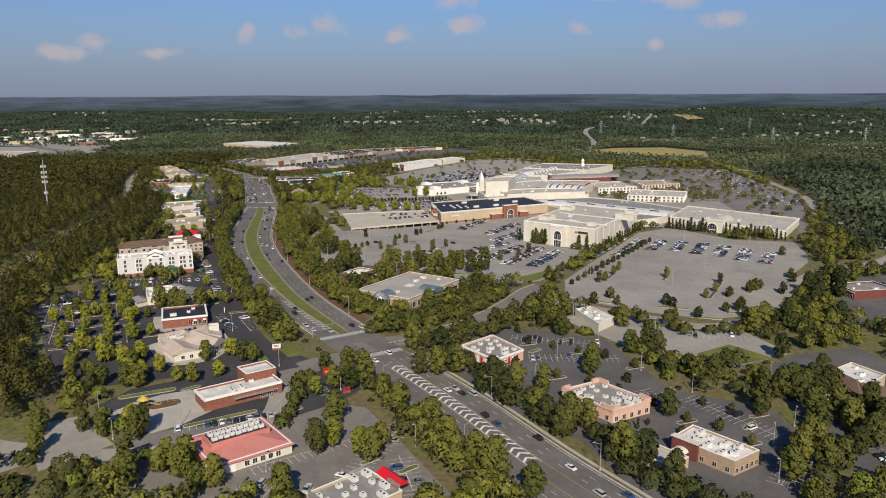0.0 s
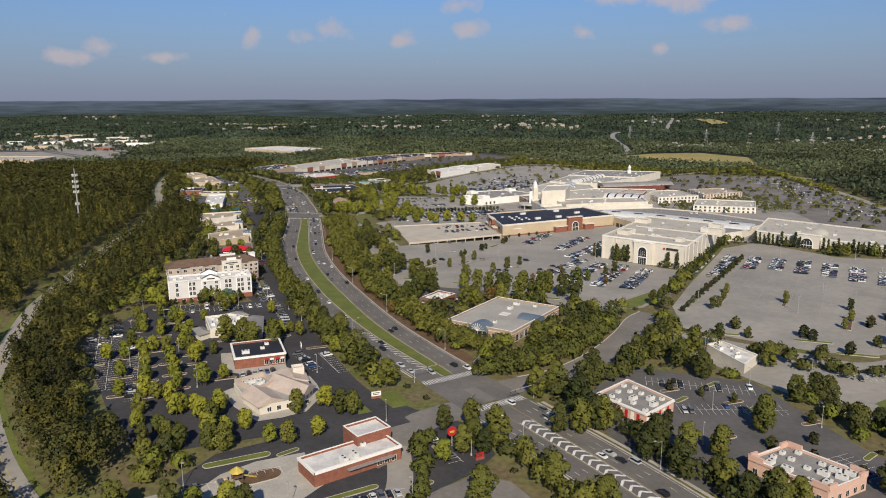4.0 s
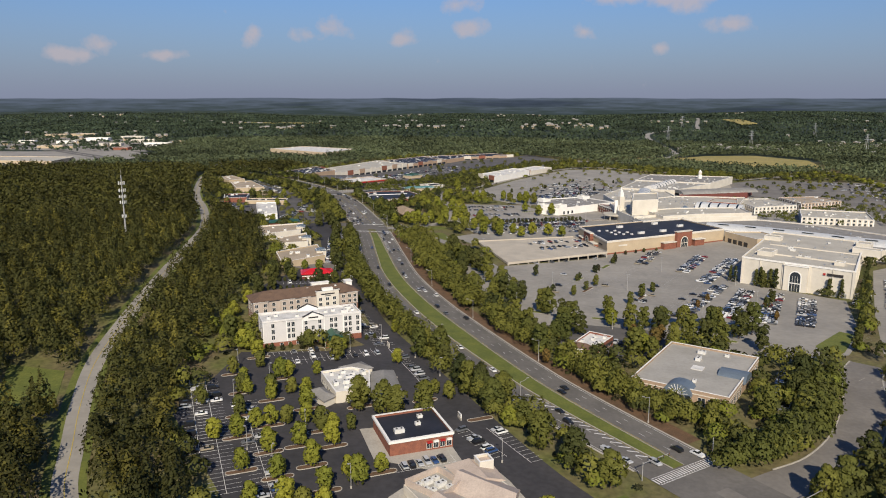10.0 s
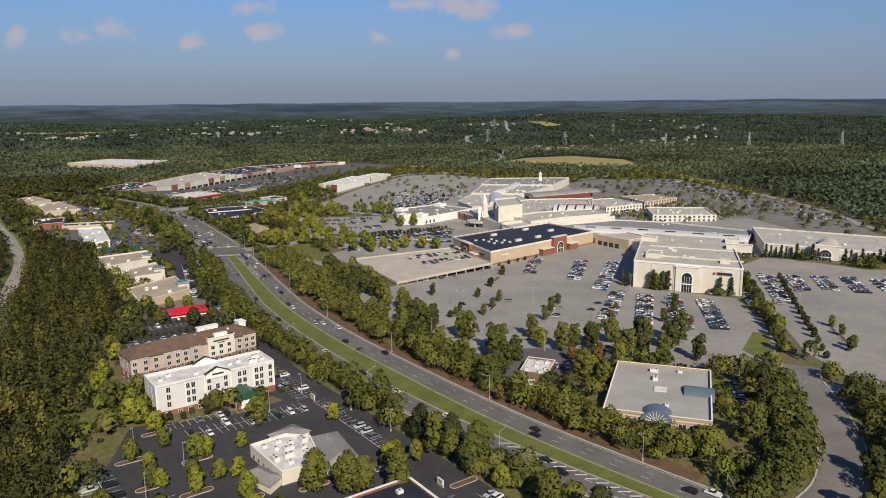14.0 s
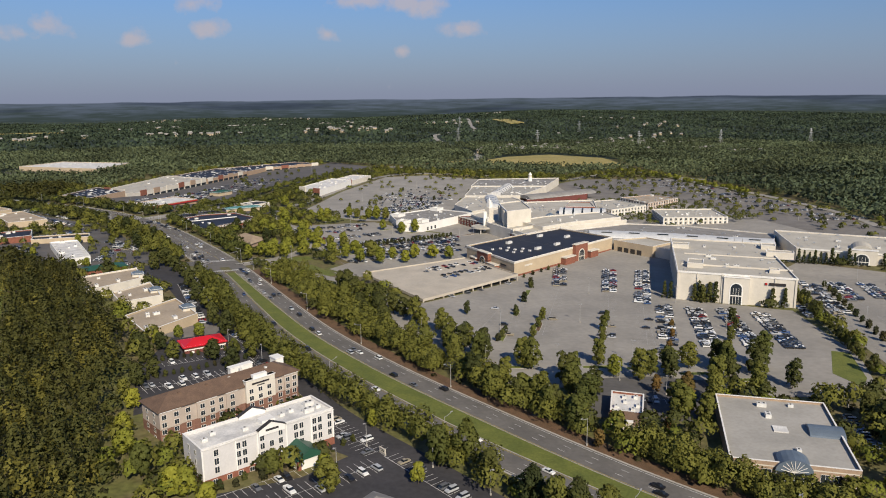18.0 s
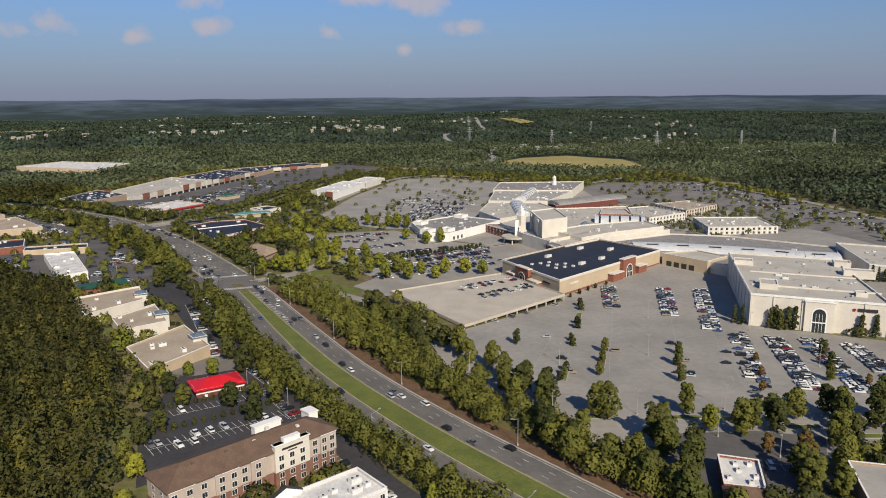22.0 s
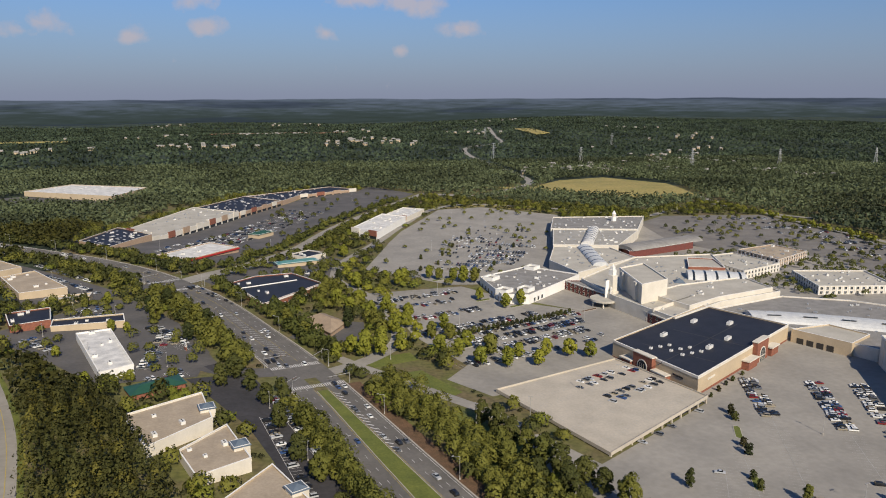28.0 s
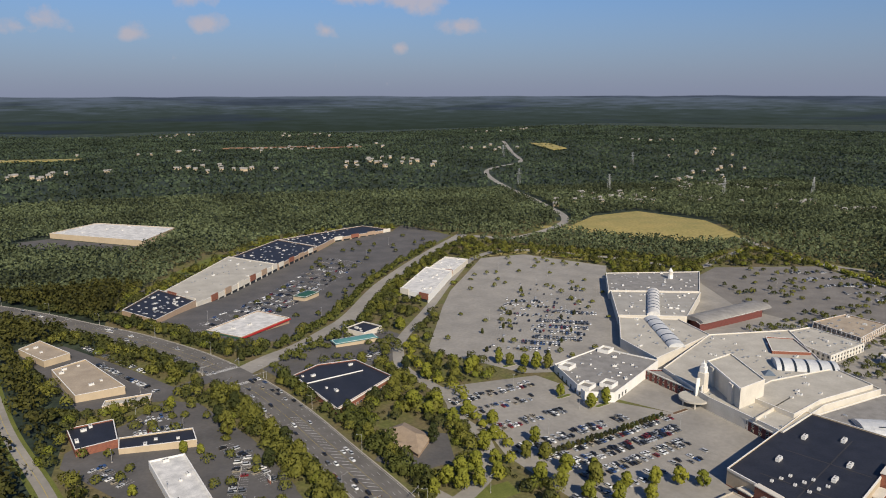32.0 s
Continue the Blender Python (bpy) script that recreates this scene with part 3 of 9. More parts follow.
for k in range(24):
    s = S2 + 34 + k * 5
    bars.bar(*off(s, -CW - 0.4), *off(s + 4, -CW - 5.6), 0.3)
# zebra crossings
for S_, dd in ((S1, 17), (S1, -17), (S2, -17), (S2, 17), (S3, -17), (S3, 17)):
    h = float(half(S_ + dd))
    n = int((2 * CW + h) / 1.25)
    for k in range(n + 1):
        d = -2 * CW - h + k * 1.25
        bars.bar(*off(S_ + dd - 1.5, d), *off(S_ + dd + 1.5, d), 0.55)
    for q in (-2.0, 2.0):
        bars.bar(*off(S_ + dd + q, -2 * CW - h), *off(S_ + dd + q, 0), 0.25)

# ---- side roads ----
R1 = curve([(34, 268), (60, 284), (82, 297), (104, 320), (126, 354), (141, 384), (152, 398)])
ribbon("road_mall_entrance", R1, -8, 8, M["lotwarm"], 0.15, "grey asphalt entrance road to the mall", cols=3)
ribbon("kerb_mall_entrance", R1, -8.6, -8, M["kerb"], 0.3, "pale kerb", "kerb", thick=0.2, rng=(34, 400))
ribbon("kerb_mall_entrance_far", R1, 8, 8.6, M["kerb"], 0.3, "pale kerb", "kerb", thick=0.2, rng=(34, 400))
R2 = curve([(139, 380), (155, 360), (172, 349), (190, 337), (211, 325), (230, 314), (251, 318), (272, 333), (295, 362), (319, 394), (351, 428), (372, 438), (400, 447), (440, 480), (466, 560), (480, 700)])
ribbon("road_mall_ring_south", R2, -5.5, 5.5, M["lot"], 0.15, "pale asphalt ring road", cols=3)
COUNTY = curve([(-70, 150), (-84, 163), (-95, 173), (-118, 198), (-137, 221), (-163, 258), (-174, 277), (-183, 300), (-197, 336), (-211, 380),
                (-221, 434), (-233, 512), (-250, 629), (-267, 713), (-300, 815), (-345, 930), (-396, 1110), (-420, 1250)])
ribbon("road_county", COUNTY, -4.0, 4.0, M["lot"], 0.15, "pale two-lane country road", cols=3)
ribbon("verge_county", COUNTY, -7, -4.0, M["lawn"], 0.08, "grass verge with red soil", "verge", cols=3)
ribbon("verge_county_far", COUNTY, 4.0, 6.5, M["lawn"], 0.08, "grass verge with red soil", "verge", cols=3)
for k in range(250):
    xy, nr, q = COUNTY
    if k + 1 < len(q):
        yellow.bar(*xy[k], *xy[k + 1], 0.25)
R3 = curve([(-190, 985), (-165, 1012), (-134, 1040), (-98, 1085), (-70, 1128), (-2, 1253), (108, 1405), (190, 1500)])
ribbon("road_north_boulevard", R3, -9, 9, M["lot"], 0.15, "pale asphalt boulevard between the shopping centres", cols=4)
R4 = curve([(-108, 745), (-80, 762), (-55, 790), (-45, 830), (-50, 860), (-45, 900), (-60, 960), (-55, 1000), (-40, 1040), (20, 1140), (60, 1210)])
ribbon("road_mall_north", R4, -5, 5, M["lot"], 0.15, "pale asphalt mall access road", cols=3)
R5 = curve([(60, 1210), (150, 1345), (230, 1375), (330, 1290), (400, 1200), (470, 1230), (560, 1265), (575, 1168), (560, 1044), (545, 900), (520, 780), (480, 700)])
ribbon("road_mall_ring_north", R5, -5, 5, M["lot"], 0.15, "pale asphalt ring road behind the mall", cols=3)
R6 = curve([(590, 1330), (580, 1250), (576, 1168), (620, 1080), (760, 980), (1000, 900)])
ribbon("road_east", R6, -4.5, 4.5, M["lot"], 0.16, "pale country road through the woods", cols=3)
R7 = curve([(200, 1480), (270, 1454), (406, 1560), (470, 1800), (551, 2287), (775, 2555), (900, 2900), (1023, 3262)])
ribbon("road_far_north", R7, -7, 7, M["lot"], 0.6, "pale road winding away through the woods", cols=3)
R12 = curve([(-98, 768), (-89, 752), (-76, 733), (-63, 712), (-41, 676), (-30, 650)])
ribbon("road_deck_drive", R12, -4.2, 4.2, M["lot"], 0.17, "pale asphalt drive to the parking deck", cols=3)
FRONT = curve([(10, 243), (-2, 262), (-20, 292), (-46, 350), (-68, 402), (-88, 450), (-102, 500), (-118, 552), (-128, 600), (-142, 660), (-150, 720), (-172, 770)])
ribbon("road_frontage", FRONT, -4.5, 4.5, M["lotdark"], 0.15, "dark asphalt frontage drive", cols=3)
R8 = curve([(40, 262), (18, 246), (8, 226), (-2, 214)])
ribbon("road_west_entrance", R8, -8, 8, M["lotwarm"], 0.14, "asphalt side entrance", cols=3)
R9 = curve([(-126, 752), (-150, 752), (-172, 765), (-180, 790)])
ribbon("road_west_entrance_north", R9, -7, 7, M["lotmid"], 0.14, "asphalt side entrance", cols=3)
R10 = curve([(-205, 985), (-235, 960), (-262, 945), (-285, 960)])
ribbon("road_west_entrance_far", R10, -7, 7, M["lotmid"], 0.14, "asphalt side entrance", cols=3)
R11 = curve([(-90, 168), (-80, 165), (-50, 160), (-20, 163), (5, 172), (12, 195), (10, 225)])
ribbon("road_service", R11, -4.5, 4.5, M["lot"], 0.15, "pale asphalt service lane", cols=3)

# ---- car parks ----
LOTS = [
    ("mall_base", "lot", [(62, 724), (60, 706), (84, 646), (206, 662), (300, 624), (428, 612), (470, 690), (520, 800), (545, 1000), (430, 1190), (366, 1150), (256, 1176), (174, 1018), (140, 960), (112, 946), (56, 922), (60, 880), (120, 800)]),
    ("mall_west", "lot", [(-38, 640), (-34, 500), (-16, 462), (30, 440), (75, 418), (120, 402), (150, 412), (172, 440), (206, 520), (160, 566), (222, 664), (206, 668), (100, 664), (84, 648), (-8, 594), (-24, 640)]),
    ("mall_south", "lot", [(162, 371), (169, 415), (203, 482), (242, 553), (270, 603), (306, 620), (340, 549), (384, 530), (372, 480), (362, 460), (334, 426), (305, 383), (278, 346), (263, 333), (241, 327), (214, 337), (193, 349)]),
    ("mall_east", "lotwarm", [(384, 530), (400, 540), (470, 690), (520, 800), (545, 1000), (560, 1150), (430, 1190), (366, 1150), (330, 1030), (352, 960), (400, 950), (430, 900), (400, 700), (428, 612)]),
    ("mall_north", "lot", [(-28, 1000), (30, 925), (60, 920), (112, 946), (140, 960), (175, 1020), (255, 1172), (300, 1245), (226, 1345), (158, 1340), (60, 1190), (30, 1130)]),
    ("mall_front", "lot", [(-52, 915), (38, 918), (58, 880), (70, 856), (126, 800), (136, 756), (64, 726), (-24, 740), (-40, 800), (-38, 850)]),
    ("deck_side", "lot", [(-24, 740), (64, 726), (76, 716), (60, 708), (-28, 690), (-44, 720)]),
    ("strip_centre", "lotmid", [(-262, 1130), (-222, 1090), (-180, 1060), (-150, 1058), (-112, 1100), (-20, 1262), (90, 1418), (170, 1500), (120, 1612), (90, 1560), (-14, 1510), (-50, 1456), (-118, 1358)]),
    ("pavilion", "lotmid", [(-122, 812), (-98, 852), (-66, 838), (-74, 800), (-102, 792)]),
    ("north_bank", "lotmid", [(-172, 990), (-138, 1024), (-100, 1080), (-60, 1100), (-34, 1040), (-62, 985), (-100, 975), (-150, 944)]),
    ("hotel_south", "lotdark", [(-158, 330), (-130, 285), (-104, 242), (-92, 226), (-72, 220), (-58, 226), (-16, 240), (0, 256), (-24, 296), (-48, 350), (-70, 402), (-88, 446), (-104, 430), (-92, 414), (-110, 404), (-150, 400)]),
    ("inn", "lotdark", [(-96, 446), (-112, 520), (-124, 576), (-150, 580), (-168, 520), (-166, 470), (-108, 500)]),
    ("shops_west", "lotdark", [(-116, 540), (-150, 556), (-160, 590), (-150, 640), (-158, 680), (-172, 716), (-186, 750), (-152, 752), (-136, 690), (-122, 600)]),
    ("north_west", "lotmid", [(-180, 752), (-232, 752), (-262, 800), (-300, 850), (-300, 870), (-268, 905), (-244, 940), (-222, 930), (-190, 860), (-172, 792)]),
    ("far_west", "lotmid", [(-244, 940), (-300, 935), (-345, 1040), (-370, 1090), (-330, 1090), (-270, 1010), (-235, 960)]),
    ("diner", "lotdark", [(-64, 200), (-56, 218), (-33, 232), (-11, 252), (7, 264), (21, 253), (40, 243), (46, 220), (38, 207), (17, 188), (-9, 185), (-38, 178), (-51, 185)]),
    ("grill", "lotwarm", [(-44, 173), (-19, 182), (13, 187), (38, 205), (50, 201), (61, 181), (73, 157), (85, 133), (78, 131), (29, 131), (-21, 131), (-33, 143)]),
    ("grill_west", "lot", [(-82, 182), (-66, 192), (-42, 168), (-60, 148)]),
    ("steak", "lotmid", [(88, 246), (76, 262), (118, 310), (170, 292), (186, 222), (222, 204), (224, 152), (192, 126), (150, 126), (136, 172), (100, 214)]),
    ("east_diner", "lot", [(150, 330), (188, 338), (214, 306), (252, 304), (262, 270), (214, 246), (192, 262), (172, 292)]),
    ("south_east", "lotmid", [(226, 152), (236, 246), (262, 268), (300, 280), (316, 220), (290, 150), (250, 130)]),
    ("deck_floor", "lotdark", [(-4, 611), (78, 650), (62, 716), (-22, 694)]),
    ("deck_front", "lot", [(-26, 604), (-8, 588), (92, 640), (74, 726), (62, 722), (80, 650), (-15, 602), (-20, 612)]),
    ("far_shops", "lot", [(-1020, 1660), (-700, 1680), (-690, 1950), (-940, 2140), (-1220, 2300), (-1120, 1790)]),
    ("drive_loop", "concrete", [(-55, 193), (-50, 204), (-40, 213), (-24, 220), (-20, 210), (-12, 200), (-22, 184), (-31, 177), (-46, 183)]),
    ("inn_back", "lotwarm", [(-170, 580), (-150, 566), (-128, 572), (-122, 600), (-128, 610), (-138, 600), (-150, 600)]),
    ("shop", "lotmid", [(-16, 426), (4, 419), (44, 400), (79, 436), (57, 449), (25, 456), (10, 440)]),
    ("east_red", "lotmid", [(310, 330), (380, 420), (440, 420), (430, 340), (360, 300)]),
]
for nm, mt, pts in LOTS:
    drape("car_park_" + nm, pts, M[mt], {"mall_base": 0.05, "drive_loop": 0.14, "deck_floor": 0.14, "deck_front": 0.12, "inn_back": 0.13, "shop": 0.13}.get(nm, 0.10), {"concrete": "pale concrete drive-through loop", "lot": "pale weathered asphalt car park", "lotwarm": "sun-bleached grey asphalt car park", "lotmid": "grey asphalt car park",
          "lotdark": "fresh dark asphalt car park"}[mt], "car park")
for pts, mt, lab, nm in (
        ([(213, 270), (235, 284), (250, 264), (214, 248)], "lawn", "bright green lawn beside the car park", "lawn_east"),
        ([(139, 408), (150, 416), (172, 446), (166, 452), (140, 426)], "lawn", "small green lawn at the car park corner", "lawn_corner"),
        ([(-246, 372), (-219, 368), (-205, 330), (-226, 324)], "lawn", "green lawn beside the country road", "lawn_roadside"),
        ([(-86, 762), (-52, 770), (-50, 756), (-80, 748)], "lawn", "mown grass beside the parking deck drive", "lawn_drive"),
        ([(-66, 736), (-54, 738), (-42, 700), (-52, 694)], "lawn", "mown grass strip beside the parking deck drive", "lawn_strip"),
        ([(-8, 252), (14, 262), (6, 276), (-10, 268)], "lawn", "green lawn round a sign at the junction", "lawn_sign"),
        ([(300, 1540), (389, 1507), (480, 1590), (593, 1620), (640, 1480), (590, 1316), (510, 1340), (442, 1400)], "dry", "tan dry grass field", "field"),
        ([(-70, 700), (-34, 640), (-38, 590), (-62, 600), (-80, 690)], "lawn", "patchy grass beside the parking deck", "lawn_deck"),
        ([(-262, 1330), (-225, 1330), (-190, 1400), (-170, 1470), (-190, 1470), (-240, 1390)], "lawn", "grass clearing behind the shops", "lawn_clearing"),
        ([(-300, 1180), (-262, 1225), (-262, 1262), (-180, 1430), (-100, 1530), (30, 1610), (20, 1625), (-110, 1550), (-200, 1440), (-290, 1260)], "lotmid", "service road behind the shops", "pavement_service"),
        ([(170, 1350), (240, 1385), (330, 1310), (300, 1270), (236, 1350)], "dry", "patchy overflow car park", "field_overflow"),
        ([(-470, 1650), (-430, 1665), (-290, 1560), (-300, 1528), (-470, 1610)], "lotmid", "distant car park", "pavement_far_west"),
        ([(-900, 1330), (-720, 1330), (-640, 1600), (-760, 1700), (-1000, 1600)], "lot", "distant pale car park", "pavement_distant")):
    drape(nm, pts, M[mt], 0.13, lab, nm.split("_")[0], thick=0.1 if mt == "lawn" else 0)


# ---- buildings ----
def inner(pts, d):
    """The outline moved inwards by d."""
    n, res = len(pts), []
    for i in range(n):
        p, q, r = (np.array(pts[j % n], float) for j in (i - 1, i, i + 1))
        a, b = (q - p) / np.hypot(*(q - p)), (r - q) / np.hypot(*(r - q))
        na, nb = np.array([-a[1], a[0]]), np.array([-b[1], b[0]])
        m = (na + nb) / (1 + na @ nb)
        res.append(q + m * d)
    return res


def ccw(pts):
    a = sum(p[0] * q[1] - q[0] * p[1] for p, q in zip(pts, pts[1:] + pts[:1]))
    return list(pts) if a > 0 else list(pts)[::-1]


def ring(bm, o, i, z0, z1, bottom=True):
    """A wall of the outline o with the inner line i, from z0 up to z1."""
    n = len(o)
    V = [[bm.verts.new((*p, z)) for p in line] for line, z in ((o, z0), (o, z1), (i, z1), (i, z0))]
    for k in range(n):
        j = (k + 1) % n
        for a in range(3 + bottom):
            b = (a + 1) % 4
            bm.faces.new((V[a][k], V[a][j], V[b][j], V[b][k]))


class House:
    """A flat-roofed building on an outline given in plan, with parapet, coping and openings."""

    def __init__(self, name, pts, h, wall, roof, label, category="building", par=0.9, coping="white", base=None, z=None):
        self.pts = ccw([tuple(map(float, p)) for p in pts])
        c = np.mean(self.pts, axis=0)
        self.c, self.h = c, h
        HOUSES.append(self)
        self.z = min(gz(*p) for p in self.pts) if z is None else z
        self.e = thing(name, c[0], c[1], self.z, 0, label, category)
        L = self.loc = [np.array(p) - c for p in self.pts]
        I = inner(L, 0.35)
        bm = bmesh.new()
        ring(bm, L, I, -1.5, h)
        part("wall", bm, M[wall], self.e)
        bm = bmesh.new()
        bm.faces.new([bm.verts.new((*p, h - par)) for p in inner(L, 0.33)])
        part("roof", bm, M[roof], self.e)
        if coping:
            bm = bmesh.new()
            ring(bm, inner(L, -0.08), inner(L, 0.5), h - 0.02, h + 0.14)
            part("coping", bm, M[coping], self.e)
        if base:
            bm = bmesh.new()
            ring(bm, inner(L, -0.06), L, -1.5, base[1])
            part("base_course", bm, M[base[0]], self.e)

    def edge(self, i):
        a, b = self.loc[i % len(self.loc)], self.loc[(i + 1) % len(self.loc)]
        d = (b - a)
        n = np.hypot(*d)
        return a, d / n, n, math.degrees(math.atan2(d[1], d[0]))

    def side(self, x, y):
        """The wall that faces towards a place."""
        t = np.array([x, y], float) - self.c
        best = max(range(len(self.loc)), key=lambda i: (np.array([self.edge(i)[1][1], -self.edge(i)[1][0]]) @ t) / np.hypot(*t))
        return best

    def on(self, i, along, z, out=0.0):
        a, d, n, ang = self.edge(i)
        p = a + d * along + np.array([d[1], -d[0]]) * out
        return pose(p[0], p[1], z, 0, 0, ang)

    def slab(self, name, i, x0, x1, z0, z1, out, material, label="", deep=0.0):
        """A flat piece standing proud of wall i."""
        bm = bmesh.new()
        box(bm, x0, -out, z0, x1, deep, z1)
        ob = part(name, bm, M[material], self.e, label)
        ob.matrix_basis = self.on(i, 0, 0)
        return ob

    def windows(self, i, xs, zs, w, h, frame_mat="white", glass="glass", out=0.07):
        key = (round(w, 2), round(h, 2), frame_mat, glass)
        if key not in WIN:
            bm = bmesh.new()
            box(bm, -w / 2 - 0.1, -0.05, -0.1, w / 2 + 0.1, 0.02, 0)
            box(bm, -w / 2 - 0.1, -0.05, h, w / 2 + 0.1, 0.02, h + 0.1)
            box(bm, -w / 2 - 0.1, -0.05, 0, -w / 2, 0.02, h)
            box(bm, w / 2, -0.05, 0, w / 2 + 0.1, 0.02, h)
            box(bm, -0.04, -0.045, 0, 0.04, 0.02, h)
            me = bpy.data.meshes.new("window")
            bm.to_mesh(me), bm.free()
            me.materials.append(M[frame_mat])
            bm = bmesh.new()
            box(bm, -w / 2, -0.025, 0, w / 2, 0.01, h)
            mp_ = bpy.data.meshes.new("pane")
            bm.to_mesh(mp_), bm.free()
            mp_.materials.append(M[glass])
            WIN[key] = me, mp_
        for z in zs:
            for x in xs:
                o = new("window", WIN[key][0])
                o.parent, o.matrix_basis = self.e, self.on(i, x, z, out)
                p = new("pane", WIN[key][1])
                p.parent = o

    def door(self, i, x, w, h, material="glass", z=0.0):
        bm = bmesh.new()
        box(bm, x - w / 2, -0.08, z, x + w / 2, 0.02, z + h)
        o = part("door", bm, M[material], self.e)
        o.matrix_basis = self.on(i, 0, 0)


WIN, HOUSES = {}, []


def roof_unit_kinds():
    """Rooftop plant: a boxed unit with fan grilles, and a small vent."""
    made = []
    for w, d, h in ((3.6, 2.1, 1.5), (2.0, 1.6, 1.1), (6.0, 2.4, 1.9)):
        e = thing("rooftop_unit", 0, 0, -500, 0, "pale metal rooftop air-conditioning unit", "air conditioner", "rooftop units")
        bm = bmesh.new()
        box(bm, -w / 2, -d / 2, 0.0, w / 2, d / 2, h)
        bmesh.ops.bevel(bm, geom=bm.edges[:], offset=0.05, segments=1)
        part("casing", bm, M["unit"], e)
        for x in ((-w / 4, w / 4) if w > 3 else (0,)):
            bm = bmesh.new()
            cyl(bm, x, 0, h, h + 0.14, min(w, d) * 0.2, n=10)
            part("fan", bm, M["darkmetal"], e)
        made.append(e)
    return made


UNITS = roof_unit_kinds()
UNIT_USED = [False, False, False]


def unit(kind, x, y, z, rz):
    if not UNIT_USED[kind]:
        UNIT_USED[kind] = True
        UNITS[kind].matrix_world = pose(x, y, z, 0, 0, rz)
        return UNITS[kind]
    return copy_thing(UNITS[kind], pose(x, y, z, 0, 0, rz))


def scatter_units(b, n, seed, par=0.9, kinds=(0, 1), edge=4.0):
    """Units spread over a roof, clear of its parapet and of one another."""
    rnd, n = random.Random(seed), max(3, round(n * 0.55))
    L, done, tries = inner(b.loc, edge), [], 0
    xs, ys = [p[0] for p in L], [p[1] for p in L]
    rz = b.edge(0)[3]
    while len(done) < n and tries < 400:
        tries += 1
        x, y = rnd.uniform(min(xs), max(xs)), rnd.uniform(min(ys), max(ys))
        ok = all((L[(i + 1) % len(L)][0] - L[i][0]) * (y - L[i][1]) - (L[(i + 1) % len(L)][1] - L[i][1]) * (x - L[i][0]) > 0 for i in range(len(L)))
        if ok and all(math.hypot(x - p, y - q) > 4.5 for p, q in done):
            done.append((x, y))
            unit(rnd.choice(kinds), b.c[0] + x, b.c[1] + y, b.z + b.h - par, rz + rnd.choice((0, 90)))


def rect(ax, ay, ang, w, d):
    u = np.array([math.cos(radians(ang)), math.sin(radians(ang))])
    v = np.array([-u[1], u[0]])
    a = np.array([ax, ay], float)
    return [tuple(a), tuple(a + u * w), tuple(a + u * w + v * d), tuple(a + v * d)]

HOTEL = House("hotel", rect(-141, 407, 21.4, 49.5, 15.5), 14.2, "hotelwall", "roofwhite", "white four-storey hotel with a low pediment and brick base", "hotel", base=("brick", 3.0))
INN = House("inn", rect(-155, 444.5, 25.5, 59, 15), 13.2, "innwall", "rooftan", "tan and brick four-storey inn with a brown hipped roof", "hotel", base=("innbrick", 6.2))
OFFICE = House("office", [(28.7, 362.3), (62.6, 339.8), (93.9, 386.6), (60, 409)], 7.2, "tanbrick", "roofpale", "one-storey tan brick store with pale grey roof and arched glass entrance", "store")
BANK = House("bank", rect(-71, 299, 20, 23.5, 23), 5.8, "brick", "roofdark", "red brick building with black roof and white parapet", "restaurant")
DARK = House("anchor_store", [(82, 660), (200, 719), (176, 778), (71, 730)], 11.8, "tan", "roofdark", "tan anchor store with black roof and brick entrance arches", "store", z=-7.0)
DEPT = House("department_store", [(157, 569), (212, 524), (272, 622), (220, 665)], 19.2, "cream", "roofcream", "windowless cream department store with an arched entrance", "store")
ANCH = House("anchor_store", [(305, 622), (382, 544), (425, 608), (345, 690)], 11.0, "cream", "roofcream", "cream anchor store with a round-arched entrance", "store")
CORE = House("mall_core", [(137, 757), (196, 781), (259, 790), (262, 848), (300, 925), (222, 938), (132, 880), (128, 820)], 11.0, "cream", "roofcream", "cream flat-roofed shopping mall core", "mall")
LINK = House("mall_link", [(178, 775), (204, 722), (222, 668), (272, 625), (300, 640), (348, 692), (300, 760), (259, 788)], 8.5, "cream", "roofgrey", "pale mall concourse roof with skylights", "mall")
GREY = House("store", [(51, 862), (71, 853), (142, 901), (112, 945), (56, 921)], 8.0, "white", "roofgrey", "white-walled store with stained grey roof", "store")
LOBE = House("mall_concourse", [(142, 903), (224, 940), (226, 990), (176, 1016), (141, 957)], 9.0, "cream", "roofcream", "cream mall concourse under a glazed vault", "mall")
CON1 = House("mall_concourse", [(176, 1018), (238, 992), (308, 1062), (218, 1100)], 10.0, "cream", "roofpale", "cream mall wing with a glazed ridge", "mall")
CON2 = House("store", [(216, 1102), (308, 1064), (368, 1142), (256, 1174)], 10.5, "cream", "roofgrey", "cream store at the end of the mall", "store")
EAST_A = House("shop_block", [(286, 862), (339, 877), (330, 930), (284, 926)], 8.0, "cream", "roofcream", "cream and brick row of shops", "shops")
EAST_B = House("shop_block", [(350, 890), (407, 913), (398, 952), (347, 943)], 7.5, "tanbrick", "rooftan", "tan brick row of shops", "shops")
EAST_C = House("shop_block", [(308, 800), (370, 780), (390, 830), (330, 852)], 7.5, "cream", "roofcream", "cream row of shops", "shops")
NORTHB = House("store", [(-151, 958), (-131, 885), (-79, 932), (-98, 976), (-129, 975)], 7.5, "brick", "roofdark", "brick store with black roof and white parapet", "store")
WSTORE = House("store", [(-1, 1188), (21, 1150), (84, 1252), (60, 1282)], 8.5, "white", "roofwhite", "white store with a bright roof", "store")
